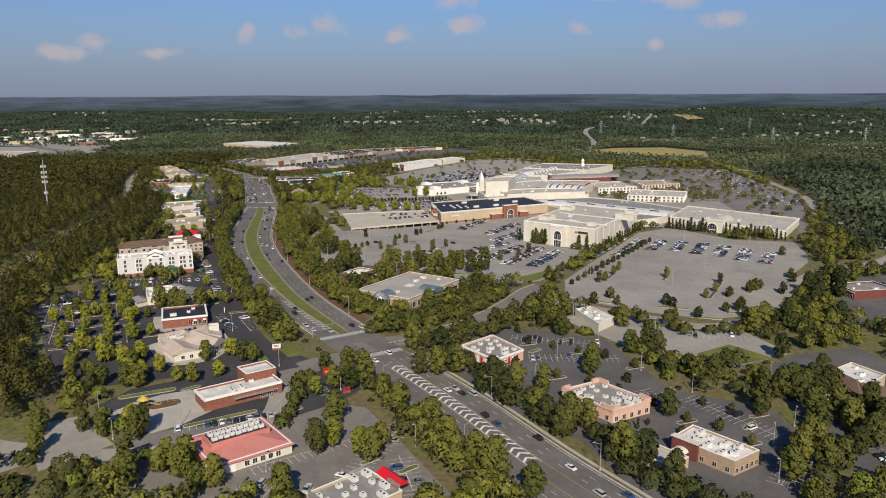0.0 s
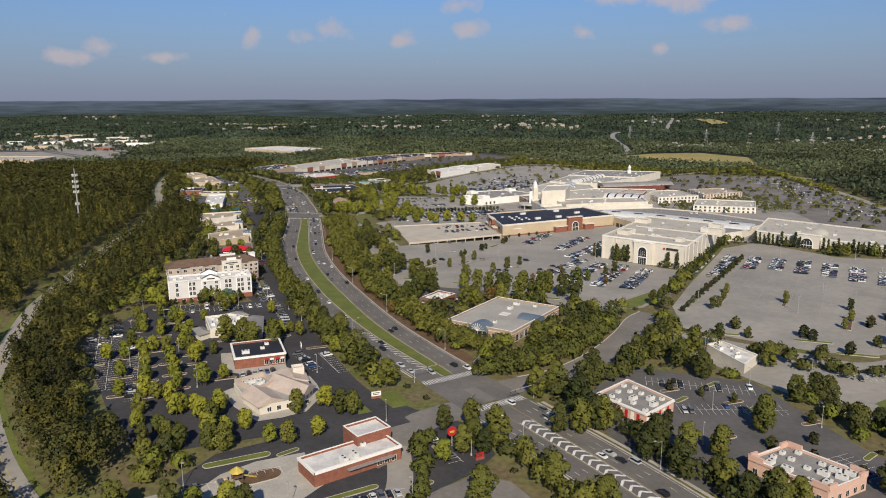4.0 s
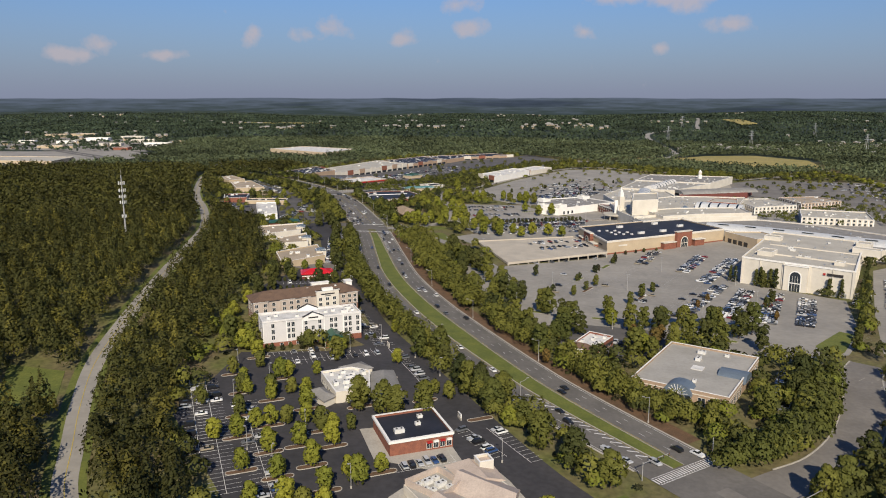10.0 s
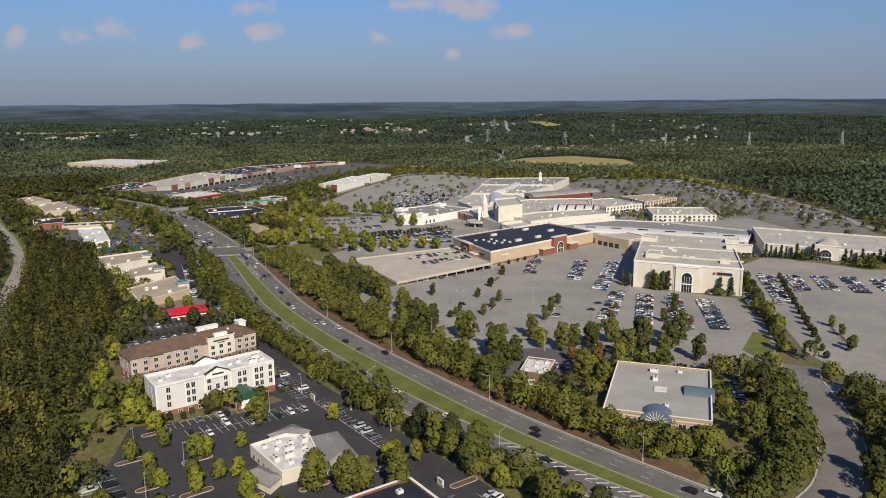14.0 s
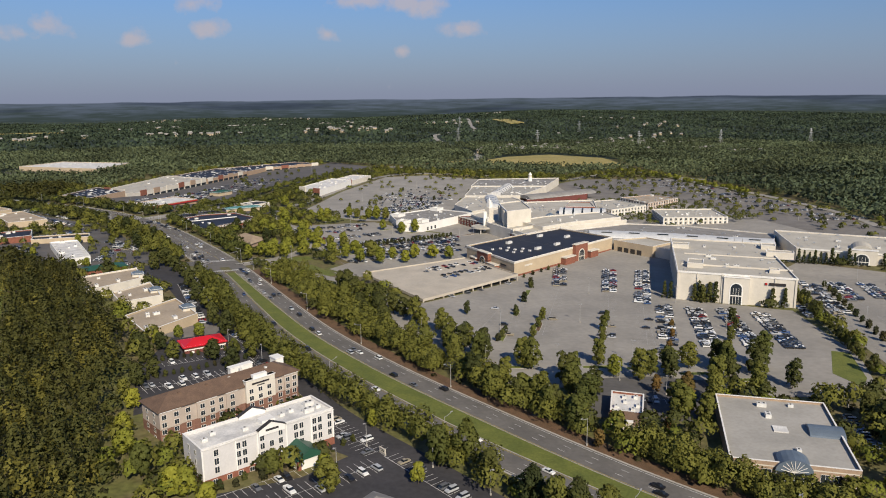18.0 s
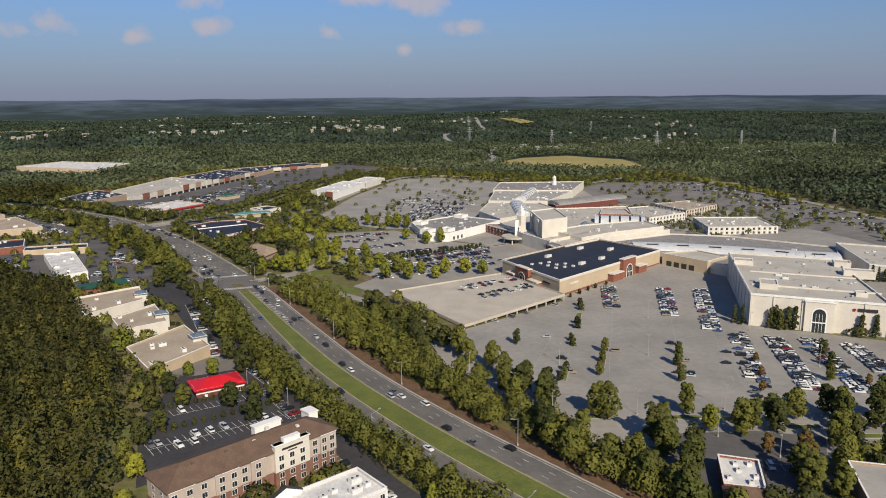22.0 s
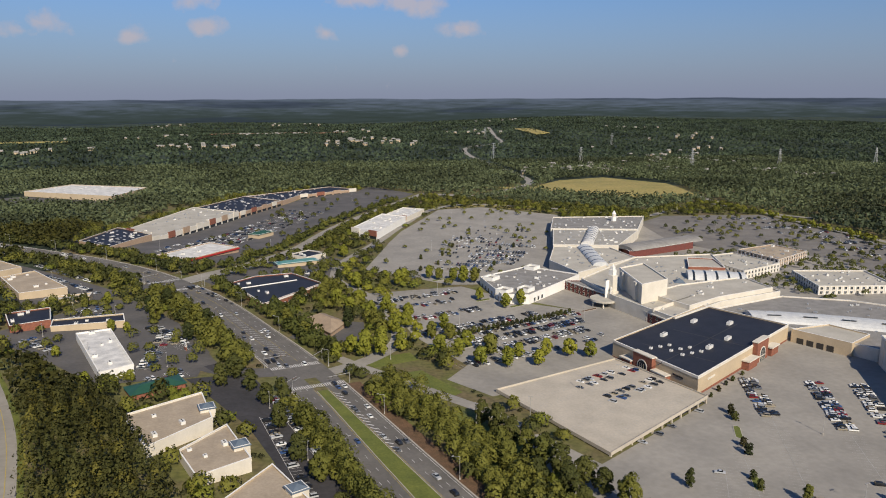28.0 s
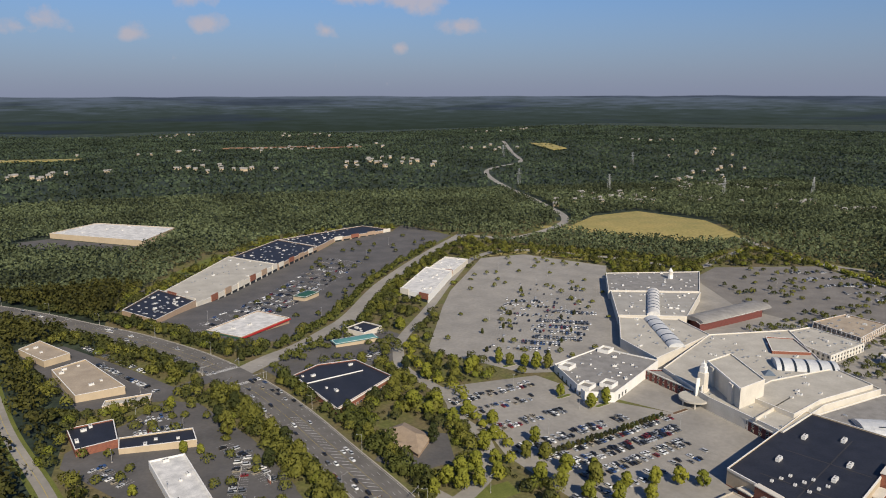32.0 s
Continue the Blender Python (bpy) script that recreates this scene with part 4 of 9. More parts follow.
WSTORE2 = House("store", [(62, 1280), (86, 1254), (128, 1312), (104, 1336)], 7.0, "cream", "roofwhite", "pale shop row with white roof", "shops")
ST1 = House("shop_block", [(-214, 694), (-202, 656), (-174, 678), (-178, 711)], 7.5, "cream", "rooftan", "cream shop block with gravel roof", "shops")
ST2 = House("shop_block", [(-189, 652), (-182, 626), (-160, 635), (-168, 672)], 6.5, "cream", "rooftan", "cream shop block with gravel roof", "shops")
ST3 = House("shop_block", [(-178, 602), (-166, 566), (-140, 592), (-152, 630)], 6.0, "tan", "rooftan", "tan shop block with stained gravel roof", "shops")
WB = House("restaurant", [(-251, 836), (-230, 757), (-213, 765), (-231, 839)], 6.0, "white", "roofwhite", "long low building with bright white roof", "building")
BP1 = House("shop_block", [(-302, 896), (-293, 863), (-270, 870), (-275, 902)], 5.8, "brick", "roofdark", "brick shop row with black roof", "shops")
BP2 = House("shop_block", [(-269, 860), (-224, 858), (-226, 876), (-270, 876)], 5.2, "tan", "roofdark", "tan shop row with black roof", "shops")
TAN1 = House("shop_block", [(-328, 1013), (-304, 952), (-272, 960), (-306, 1030)], 6.5, "tan", "rooftan", "tan shop block with gravel roof", "shops")
TAN2 = House("shop_block", [(-362, 1075), (-337, 1037), (-320, 1051), (-349, 1094)], 6.0, "tan", "rooftan", "tan shop block with gravel roof", "shops")
TAN3 = House("store", [(-285, 932), (-254, 936), (-253, 946), (-284, 942)], 4.5, "tan", "roofcream", "small tan building with pale roof", "building")
SP1 = House("store", [(-290, 1178), (-257, 1133), (-220, 1193), (-258, 1250)], 8.0, "tanbrick", "roofdark", "brick store with black roof", "store")
SP2 = House("store", [(-258, 1252), (-220, 1195), (-118, 1358), (-175, 1425)], 9.0, "cream", "roofcream", "large discount store with cream roof", "store")
SP3 = House("shop_block", [(-172, 1424), (-116, 1360), (-50, 1457), (-98, 1528)], 8.0, "tanbrick", "roofdark", "shop row with black roof", "shops")
SP4 = House("shop_block", [(-96, 1528), (-48, 1459), (-15, 1512), (86, 1557), (50, 1605)], 7.5, "tanbrick", "roofdark", "shop row with dark roof", "shops")
GR = House("restaurant", [(-212, 1101), (-183, 1069), (-134, 1115), (-161, 1150)], 6.0, "tanbrick", "roofwhite", "brick shop with pale roof and green canopy", "shops")
GR2 = House("restaurant", rect(-106, 1200, 45, 26, 16), 5.0, "tan", "green", "small restaurant with green roof", "restaurant")
TEAL = House("restaurant", rect(-104, 1030, 10, 40, 12), 4.6, "tan", "teal", "low building with teal roof", "restaurant")
BLK = House("restaurant", rect(-74, 1052, 35, 26, 24), 5.5, "cream", "roofdark", "restaurant with dark roof and cream parapet", "restaurant")
CREAM = House("restaurant", [(-64.9, 275.0), (-57.4, 261.9), (-47.7, 250.4), (-40.4, 254.4), (-33.0, 258.7), (-29.7, 271.4), (-33.8, 278.5), (-36.8, 286.7), (-50.2, 287.0)], 4.0, "cream", "roofpale", "cream stucco restaurant with pale tiled gables and a plant well", "restaurant", par=0.1, coping=None)
WA = House("restaurant", [(-105.9, 365.7), (-96.1, 342.8), (-82.7, 347.7), (-84.8, 367.3), (-93.4, 371.4)], 5.2, "cream", "roofwhite", "cream restaurant with white roof", "restaurant")
WAG = House("restaurant_annex", [(-84, 369), (-82, 346), (-69, 344), (-75, 371)], 3.8, "cream", "roofgrey", "low annex with grey hipped roof", "restaurant", coping=None)
DINER = House("diner", rect(-16, 196, 35.5, 34, 13), 5.5, "brick", "roofwhite", "red brick fast-food diner with white roof", "restaurant")
GRILL = House("grill", rect(3, 144, 37, 29.5, 27.5), 4.2, "cream", "pinkroof", "grill with salmon metal roof", "restaurant")
BOTT = House("restaurant", [(38, 127), (51, 112), (69, 128), (56, 143)], 4.6, "tan", "roofgrey", "restaurant with cluttered grey roof and red canopy", "restaurant")
SHOP = House("shop", [(12.5, 412), (23, 405), (34, 421), (23.5, 429)], 5.0, "brick", "roofwhite", "small brick restaurant with white roof and gabled brown front", "shop")
PK = House("restaurant", [(92, 266), (107.5, 245), (122.6, 259), (108.8, 282)], 5.5, "pink", "roofgrey", "restaurant with red and white striped walls", "restaurant")
PE = House("restaurant", [(134, 210), (151, 188), (169, 198), (152, 220)], 6.0, "pink", "roofgrey", "salmon stucco restaurant with cluttered grey roof", "restaurant")
SE = House("restaurant", [(168, 165), (184, 146), (196, 154), (179, 175)], 6.0, "tanbrick", "roofwhite", "tan brick restaurant with dark red entrance", "restaurant")
ES = House("restaurant", [(161.5, 332), (169.4, 303), (181, 316), (171, 337)], 5.0, "cream", "roofwhite", "low restaurant with white roof", "restaurant")
SE2 = House("restaurant", [(260, 232), (266, 212), (285, 228), (278, 244)], 5.5, "tan", "roofwhite", "restaurant with white flat roof and brown gabled front", "restaurant")
RED2 = House("restaurant", rect(346, 366, 10, 30, 20), 6.0, "darkbrick", "roofgrey", "dark red restaurant with grey roof", "restaurant")
BIG = House("warehouse_store", [(-429, 1672), (-288, 1560), (-245, 1660), (-370, 1749)], 9.0, "tan", "roofwhite", "large tan store with white roof", "store")
BIG3 = House("warehouse_store", [(-860, 1370), (-735, 1350), (-740, 1440), (-900, 1460)], 9.0, "tan", "roofcream", "distant low store with tan roof", "store")
DK = House("parking_deck", [(-4, 609), (80, 649), (64, 716), (-24, 695)], 5.2, "deck", "deck", "two-level pale concrete parking deck", "parking deck", par=1.0, coping=None, z=-7.0)
RED = House("restaurant", rect(-147, 540, 12, 20, 13), 4.5, "darkbrick", "redroof", "restaurant with bright red roof", "restaurant")
BROWN = House("bank_pavilion", [(-108, 846), (-95, 809), (-81, 829), (-91.5, 853)], 4.0, "tanbrick", "browntile", "tan brick bank with pale brown hipped roof", "bank", par=0.1, coping=None)
TOWER = House("mall_tower", rect(131, 829, 20, 6, 6), 10, "cream", "roofcream", "tall slender cream mall tower with stepped top", "tower")
THEAT = House("theatre", [(136, 797), (164, 805), (178, 858), (150, 850)], 25, "cream", "roofcream", "tall windowless cream theatre block", "mall")

# shops and stores far off in the north-west
for x, y, a, w, d, h, wall, roof in ((-1008, 1897, 12, 46, 20, 7, "white", "roofcream"), (-1001, 2030, 5, 60, 26, 8, "white", "roofwhite"), (-940, 2110, -8, 70, 24, 8, "cream", "roofwhite"),
                                     (-1190, 2190, 10, 60, 30, 9, "tan", "roofgrey"), (-1150, 2260, 0, 70, 22, 8, "tan", "roofdark"), (-778, 1852, -6, 64, 24, 7, "white", "roofcream"),
                                     (-716, 1836, -4, 40, 20, 6, "tan", "rooftan"), (-1100, 1880, 8, 44, 24, 7, "white", "roofcream"), (-875, 1838, 3, 50, 22, 6, "cream", "roofwhite"),
                                     (-960, 1720, 8, 54, 26, 7, "tan", "roofcream"), (-790, 1715, -5, 36, 20, 6, "brick", "roofdark"), (-850, 1960, 14, 56, 20, 7, "cream", "roofcream"), (-730, 1920, 0, 34, 18, 6, "tan", "rooftan")):
    House("store", rect(x, y, a, w, d), h, wall, roof, {"white": "distant white store", "tan": "distant tan store", "cream": "distant cream store", "brick": "distant brick store"}[wall] + " with a flat roof among trees", "store")

# ---- parking rows: stall lines and cars ----
CARS = []          # x, y, heading in degrees, kind
rnd = random.Random(7)


def rows(x0, y0, x1, y1, fill, double=True, mark=None, pitch=2.75, skip=0.0):
    """A line of stalls on one or both sides of the way from one place to the other."""
    mark = faint if mark is None else mark
    d = np.array([x1 - x0, y1 - y0], float)
    n = np.hypot(*d)
    d /= n
    r = np.array([d[1], -d[0]])
    for side in ((1, -1) if double else (1,)):
        k = 0
        while k * pitch <= n:
            p = np.array([x0, y0]) + d * k * pitch
            q = p + r * side * 5.2
            mark.bar(*p, *q, 0.13)
            if (k + 1) * pitch <= n:
                f = fill(k * pitch / n) if callable(fill) else fill
                if rnd.random() < f:
                    c = p + d * pitch / 2 + r * side * (2.7 + rnd.uniform(-0.25, 0.25))
                    a = math.degrees(math.atan2(r[1], r[0])) + rnd.choice((0, 180)) + rnd.uniform(-2, 2)
                    CARS.append((c[0], c[1], a, None))
            k += 1
    mark.bar(x0, y0, x1, y1, 0.16)


# western mall car park: filled rows near the stores, empty stalls running on towards the highway
for x0, y0, x1, y1, f, on in ((126, 672, 100, 623, 0.75, 118), (159, 655, 124, 597, 0.85, 118), (180, 643, 128, 563, 0.7, 84), (139, 557, 91, 484, 0.55, 0),
                              (152, 544, 111, 474, 0.85, 0), (168, 536, 131, 464, 0.85, 0), (182, 521, 150, 458, 0.8, 0)):
    rows(x0, y0, x1, y1, f)
    if on:
        rows(x1 - 2, y1 - 3, x1 - 0.53 * on, y1 - 0.848 * on, 0.02)
rows(58, 596, 12, 520, 0.03), rows(40, 586, -2, 528, 0.05), rows(104, 520, 78, 474, 0.06)
for k in range(12):                               # under the near edge of the deck
    CARS.append((6 + 6.2 * k + rnd.uniform(-1, 1), 611.5 + 2.95 * k, 118, None))
D2, N2 = np.array([0.489, 0.872]), np.array([0.872, -0.489])
for j, off_ in enumerate(np.arange(-66, 80, 18.3)):
    a, b = 470 - abs(off_ - 0) * 0.1, 628 - max(0, off_) * 0.4
    p, q = D2 * a + N2 * off_, D2 * b + N2 * off_
    rows(*p, *q, (lambda s: 0.75 * (s > 0.70)) if j > 1 else (lambda s: 0.6 * (s > 0.45)))
D3, N3 = np.array([0.968, 0.25]), np.array([-0.25, 0.968])
for j, (a, b, c, f) in enumerate(((-30, 92, 742, 0.25), (-6, 86, 760, 0.7), (-10, 92, 777, 0.75), (-20, 96, 793, 0.8), (-34, 66, 810, 0.65), (-44, 30, 842, 0.7), (-46, 20, 872, 0.35), (-48, 28, 894, 0.6))):
    x0, y0, x1, y1 = a, c + (a + 10) * 0.25, b, c + (b + 10) * 0.25
    rows(x0, y0, x1, y1, f)
D4 = np.array([0.884, -0.467])
for j in range(15):
    c = np.array([6, 985]) + np.array([0.50, 0.866]) * 17.6 * j
    L = 88 + 3.2 * j if j > 2 else 60 + 10 * j
    rows(*(c + D4 * 12), *(c + D4 * L), (lambda s: 0.70 * (s > 0.42) + 0.12) if j in (1, 2, 3, 4, 5, 6, 8) else ((lambda s: 0.4 * (s < 0.5) + 0.1) if j in (7, 9, 10) else (lambda s: 0.05)))
V, U = np.array([-0.365, 0.931]), np.array([0.931, 0.365])
for a, b, f, x, y in ((0, 88, 0.16, -103, 264), (0, 96, 0.12, -121, 274), (0, 70, 0.10, -138, 300)):
    rows(x, y, x + V[0] * b, y + V[1] * b, f, mark=dash)
rows(-140, 398, -104, 412, 0.25, False, mark=dash)
rows(-128, 388, -84, 405, 0.2, mark=dash)
rows(-82, 414, -106, 476, 0.22, mark=dash)
rows(-60, 360, -80, 410, 0.35, False, mark=dash)
rows(-44, 322, -30, 300, 0.7, False, mark=dash)
rows(-22, 296, -36, 322, 0.5, False, mark=dash)
rows(-48, 296, -68, 288, 0.75, False, mark=dash)
rows(-112, 516, -164, 496, 0.3, mark=dash), rows(-122, 536, -156, 524, 0.15, False, mark=dash), rows(-118, 548, -126, 572, 0.3, False, mark=dash)
rows(-112, 510, -122, 545, 0.2, False, mark=dash)
rows(-140, 590, -152, 690, 0.6, False, mark=dash)
rows(-132, 640, -146, 716, 0.55, False, mark=dash)
rows(-206, 750, -184, 760, 0.5, mark=dash)
rows(-208, 770, -196, 846, 0.45, mark=dash)
rows(-184, 800, -208, 856, 0.3, mark=dash)
rows(-262, 820, -282, 846, 0.5, mark=dash)
rows(-262, 884, -232, 890, 0.75, mark=dash)
rows(-260, 904, -240, 910, 0.7, mark=dash)
rows(-252, 955, -300, 1030, 0.6, False)
rows(-262, 1000, -316, 1080, 0.5, False)
for j in range(9):
    c = np.array([-228, 1108]) + np.array([0.53, 0.848]) * 19.5 * j * 2.1
    rows(*c, *(c + np.array([0.72, -0.69]) * (40 + 4 * min(j, 4))), 0.55 if j in (2, 3, 4, 5) else 0.3, mark=dash)
    c = c + np.array([0.53, 0.848]) * 20
    rows(*c, *(c + np.array([0.72, -0.69]) * (40 + 4 * min(j, 4))), 0.5 if j in (2, 3, 4) else 0.25, mark=dash)
rows(-60, 194, -30, 210, 0.3, False, mark=dash), rows(-24, 182, 14, 196, 0.5, False, mark=dash), rows(24, 232, 34, 214, 0.7, False, mark=dash)
rows(14, 150, 46, 172, 0.15, False, mark=dash), rows(48, 140, 66, 184, 0.18, mark=dash), rows(40, 132, 12, 138, 0.2, mark=dash), rows(76, 120, 66, 160, 0.25, mark=dash)
rows(120, 292, 166, 282, 0.12, mark=dash), rows(126, 262, 172, 262, 0.08, mark=dash), rows(108, 232, 100, 220, 0.1, False, mark=dash)
rows(172, 222, 182, 200, 0.2, mark=dash), rows(190, 214, 214, 176, 0.25, mark=dash), rows(198, 140, 214, 160, 0.3, mark=dash), rows(150, 168, 158, 140, 0.3, False, mark=dash)
rows(218, 300, 250, 292, 0.08, mark=dash), rows(246, 150, 256, 230, 0.15), rows(350, 400, 420, 390, 0.4)
for j in range(12):
    c = np.array([455, 760]) + np.array([0.10, 1.0]) * 34 * j
    rows(*c, *(c + np.array([0.96, -0.28]) * 62), 0.35 if j % 3 else 0.55)
rows(-150, 965, -112, 1000, 0.1, mark=dash), rows(-86, 990, -70, 1010, 0.4, mark=dash), rows(100, 362, 84, 336, 0.5, False, mark=dash), rows(108, 384, 90, 352, 0.75, False, mark=dash)
rows(36, 428, 52, 421, 0.3, False, mark=dash)
# on the parking deck
DECK_CARS = []
for k in range(90):
    a, b = rnd.uniform(0.45, 0.97), rnd.choice((0.42, 0.5, 0.72, 0.8))
    p = (np.array([-4, 609]) * (1 - a) + np.array([80, 649]) * a) * (1 - b) + (np.array([-24, 695]) * (1 - a) + np.array([64, 716]) * a) * b
    if all(math.hypot(p[0] - q[0], p[1] - q[1]) > 2.7 for q in DECK_CARS):
        DECK_CARS.append((p[0], p[1], 118 + rnd.uniform(-2, 2), None))
# traffic
for s in np.arange(20, 1600, 3.0):
    near = any(0 < q - s < 75 for q in (S1, S2, S3))
    far_ = any(0 < s - q < 75 for q in (S1, S2, S3))
    for j, d in enumerate((-2.2, -5.9, -9.6)):
        if rnd.random() < (0.038 if not near else 0.13) and not any(abs(q - s) < 14 for q in (S1, S2, S3)):
            x, y = off(s, d)
            x2, y2 = off(s + 2, d)
            CARS.append((x, y, math.degrees(math.atan2(y2 - y, x2 - x)), None))
        d2 = -CW - float(half(s)) + d
        if rnd.random() < (0.036 if not far_ else 0.10) and not any(abs(q - s) < 14 for q in (S1, S2, S3)):
            x, y = off(s, d2)
            x2, y2 = off(s + 2, d2)
            CARS.append((x, y, math.degrees(math.atan2(y - y2, x - x2)), None))
kept = {}
for c in CARS:                                    # no two cars in one place
    k = (round(c[0] / 2.2), round(c[1] / 2.2))
    if not any((k[0] + i, k[1] + j) in kept and math.hypot(kept[k[0] + i, k[1] + j][0] - c[0], kept[k[0] + i, k[1] + j][1] - c[1]) < 2.4
               for i in (-2, -1, 0, 1, 2) for j in (-2, -1, 0, 1, 2)):
        kept[k] = c
CARS = list(kept.values())


def in_poly(x, y, pts):
    r, j = False, len(pts) - 1
    for i in range(len(pts)):
        (xi, yi), (xj, yj) = pts[i], pts[j]
        if (yi > y) != (yj > y) and x < (xj - xi) * (y - yi) / (yj - yi) + xi:
            r = not r
        j = i
    return r


FOOT = [b.pts for b in HOUSES]
CARS = [c for c in CARS if not any(in_poly(c[0], c[1], inner(p, -2.0)) for p in FOOT)]

dash.done("road_paint_dashes", M["paint"], "white painted lane dashes and stall lines", 0.22)
solid.done("road_paint_edges", M["paint"], "white painted edge lines", 0.22)
yellow.done("road_paint_yellow", M["yellow"], "yellow painted centre lines", 0.225)
bars.done("road_paint_bars", M["paint"], "white painted crossing bars and chevrons", 0.23)
faint.done("stall_lines", M["fadepaint"], "faded white parking stall lines", 0.15)

# ---- cars ----
PAINT = {"white": (0.72, 0.72, 0.70), "silver": (0.42, 0.43, 0.44), "black": (0.015, 0.015, 0.018), "grey": (0.12, 0.125, 0.135),
         "red": (0.19, 0.014, 0.014), "blue": (0.035, 0.075, 0.19), "tan": (0.30, 0.26, 0.19)}
PM = {k: mat("car_paint_" + k, v, v, rough=0.28, size=1.0, fine=0.02, spec=0.6) for k, v in PAINT.items()}
M["carglass"] = mat("car_glass", (0.02, 0.024, 0.028), rough=0.06, size=1, spec=0.7)


def profile_mesh(sections, half_w, bm):
    """A hull lofted across the car's width from side profiles: rows of (x, z) at growing insets."""
    rings = []
    for y, pts in sections:
        rings.append([bm.verts.new((x, y, z)) for x, z in pts])
    for a, b in zip(rings, rings[1:]):
        for i in range(len(a)):
            j = (i + 1) % len(a)
            bm.faces.new((a[i], a[j], b[j], b[i]))
    bm.faces.new(rings[0]), bm.faces.new(rings[-1][::-1])


def car_meshes(kind):
    L, W, H = {"sedan": (4.7, 1.8, 1.45), "suv": (4.8, 1.9, 1.75), "van": (5.1, 1.95, 1.8), "pickup": (5.6, 1.95, 1.8)}[kind]
    l, w = L / 2, W / 2
    belt = 0.92 if kind == "sedan" else 1.05
    low = [(-l, 0.35), (l, 0.35), (l + 0.02, 0.62), (l - 0.1, 0.80), (l - 1.2, belt), (-l + (0.9 if kind == "sedan" else 0.15), belt), (-l, belt - 0.08), (-l - 0.03, 0.6)]
    bm = bmesh.new()
    profile_mesh([(-w, [(x * 0.97, z) for x, z in low]), (-w + 0.12, [(x, z + 0.03) for x, z in low]), (w - 0.12, [(x, z + 0.03) for x, z in low]), (w, [(x * 0.97, z) for x, z in low])], w, bm)
    f, r = {"sedan": (0.55, -1.05), "suv": (0.75, -2.05), "van": (1.1, -2.2), "pickup": (0.9, -0.6)}[kind]
    bmesh.ops.recalc_face_normals(bm, faces=bm.faces[:])
    # roof panel belongs to the painted shell
    box(bm, r + 0.35 if kind == "sedan" else r + 0.12, -w + 0.24, H - 0.05, f - 0.05, w - 0.24, H)
    if kind == "pickup":
        box(bm, -l, -w, belt, r - 0.1, -w + 0.1, belt + 0.16), box(bm, -l, w - 0.1, belt, r - 0.1, w, belt + 0.16), box(bm, -l, -w, belt, -l + 0.1, w, belt + 0.16)
    body = bpy.data.meshes.new("body")
    bm.to_mesh(body), bm.free()
    bm = bmesh.new()
    b0 = [(r - 0.35, -w + 0.08), (f + 0.55, -w + 0.08), (f + 0.55, w - 0.08), (r - 0.35, w - 0.08)]
    t0 = [(r + 0.25 if kind == "sedan" else r + 0.05, -w + 0.22), (f - 0.05, -w + 0.22), (f - 0.05, w - 0.22), (r + 0.25 if kind == "sedan" else r + 0.05, w - 0.22)]
    a, b = [bm.verts.new((x, y, belt)) for x, y in b0], [bm.verts.new((x, y, H - 0.05)) for x, y in t0]
    for i in range(4):
        j = (i + 1) % 4
        bm.faces.new((a[i], a[j], b[j], b[i]))
    bm.faces.new(b)
    cab = bpy.data.meshes.new("glasshouse")
    bm.to_mesh(cab), bm.free()
    cab.materials.append(M["carglass"])
    bm = bmesh.new()
    v = cyl(bm, 0, 0, -0.11, 0.11, 0.33, n=10)
    bmesh.ops.rotate(bm, verts=v, cent=(0, 0, 0), matrix=Euler((radians(90), 0, 0)).to_matrix())
    wh = bpy.data.meshes.new("wheel")
    bm.to_mesh(wh), bm.free()
    wh.materials.append(M["rubber"])
    return body, cab, wh, L, W


CARKIT = {k: car_meshes(k) for k in ("sedan", "suv", "van", "pickup")}
BODY, FIRST = {}, {}
NAMES = {"sedan": "sedan", "suv": "sport utility car", "van": "van", "pickup": "pickup truck"}


def put_car(x, y, rz, kind, colour, z=None):
    key = kind, colour
    zz = gz(x, y) + 0.18 if z is None else z
    if key in FIRST:
        return copy_thing(FIRST[key], pose(x, y, zz, 0, 0, rz))
    body, cab, wh, L, W = CARKIT[kind]
    me = body.copy()
    me.materials.append(PM[colour])
    e = thing("car" if kind != "pickup" else "pickup_truck", x, y, zz, rz, f"{colour} {NAMES[kind]} standing on the asphalt", "car", "cars")
    for nm, m_ in (("body", me), ("glasshouse", cab)):
        o = new(nm, m_)
        o.parent = e
    for sx in (-1, 1):
        for sy in (-1, 1):
            o = new("wheel", wh)
            o.parent, o.location = e, (sx * (L / 2 - 0.95), sy * (W / 2 - 0.12), 0.33)
    FIRST[key] = e
    BODY[key] = me
    return e


CAM_LINE = [(82, -91), (0, 0), (-96, 108), (-138, 187), (-140, 250), (-171, 329), (-216, 404)]


def nearness(x, y):
    """Distance in plan to the line flown."""
    return min(math.hypot(x - a, y - b) for a, b in CAM_LINE)


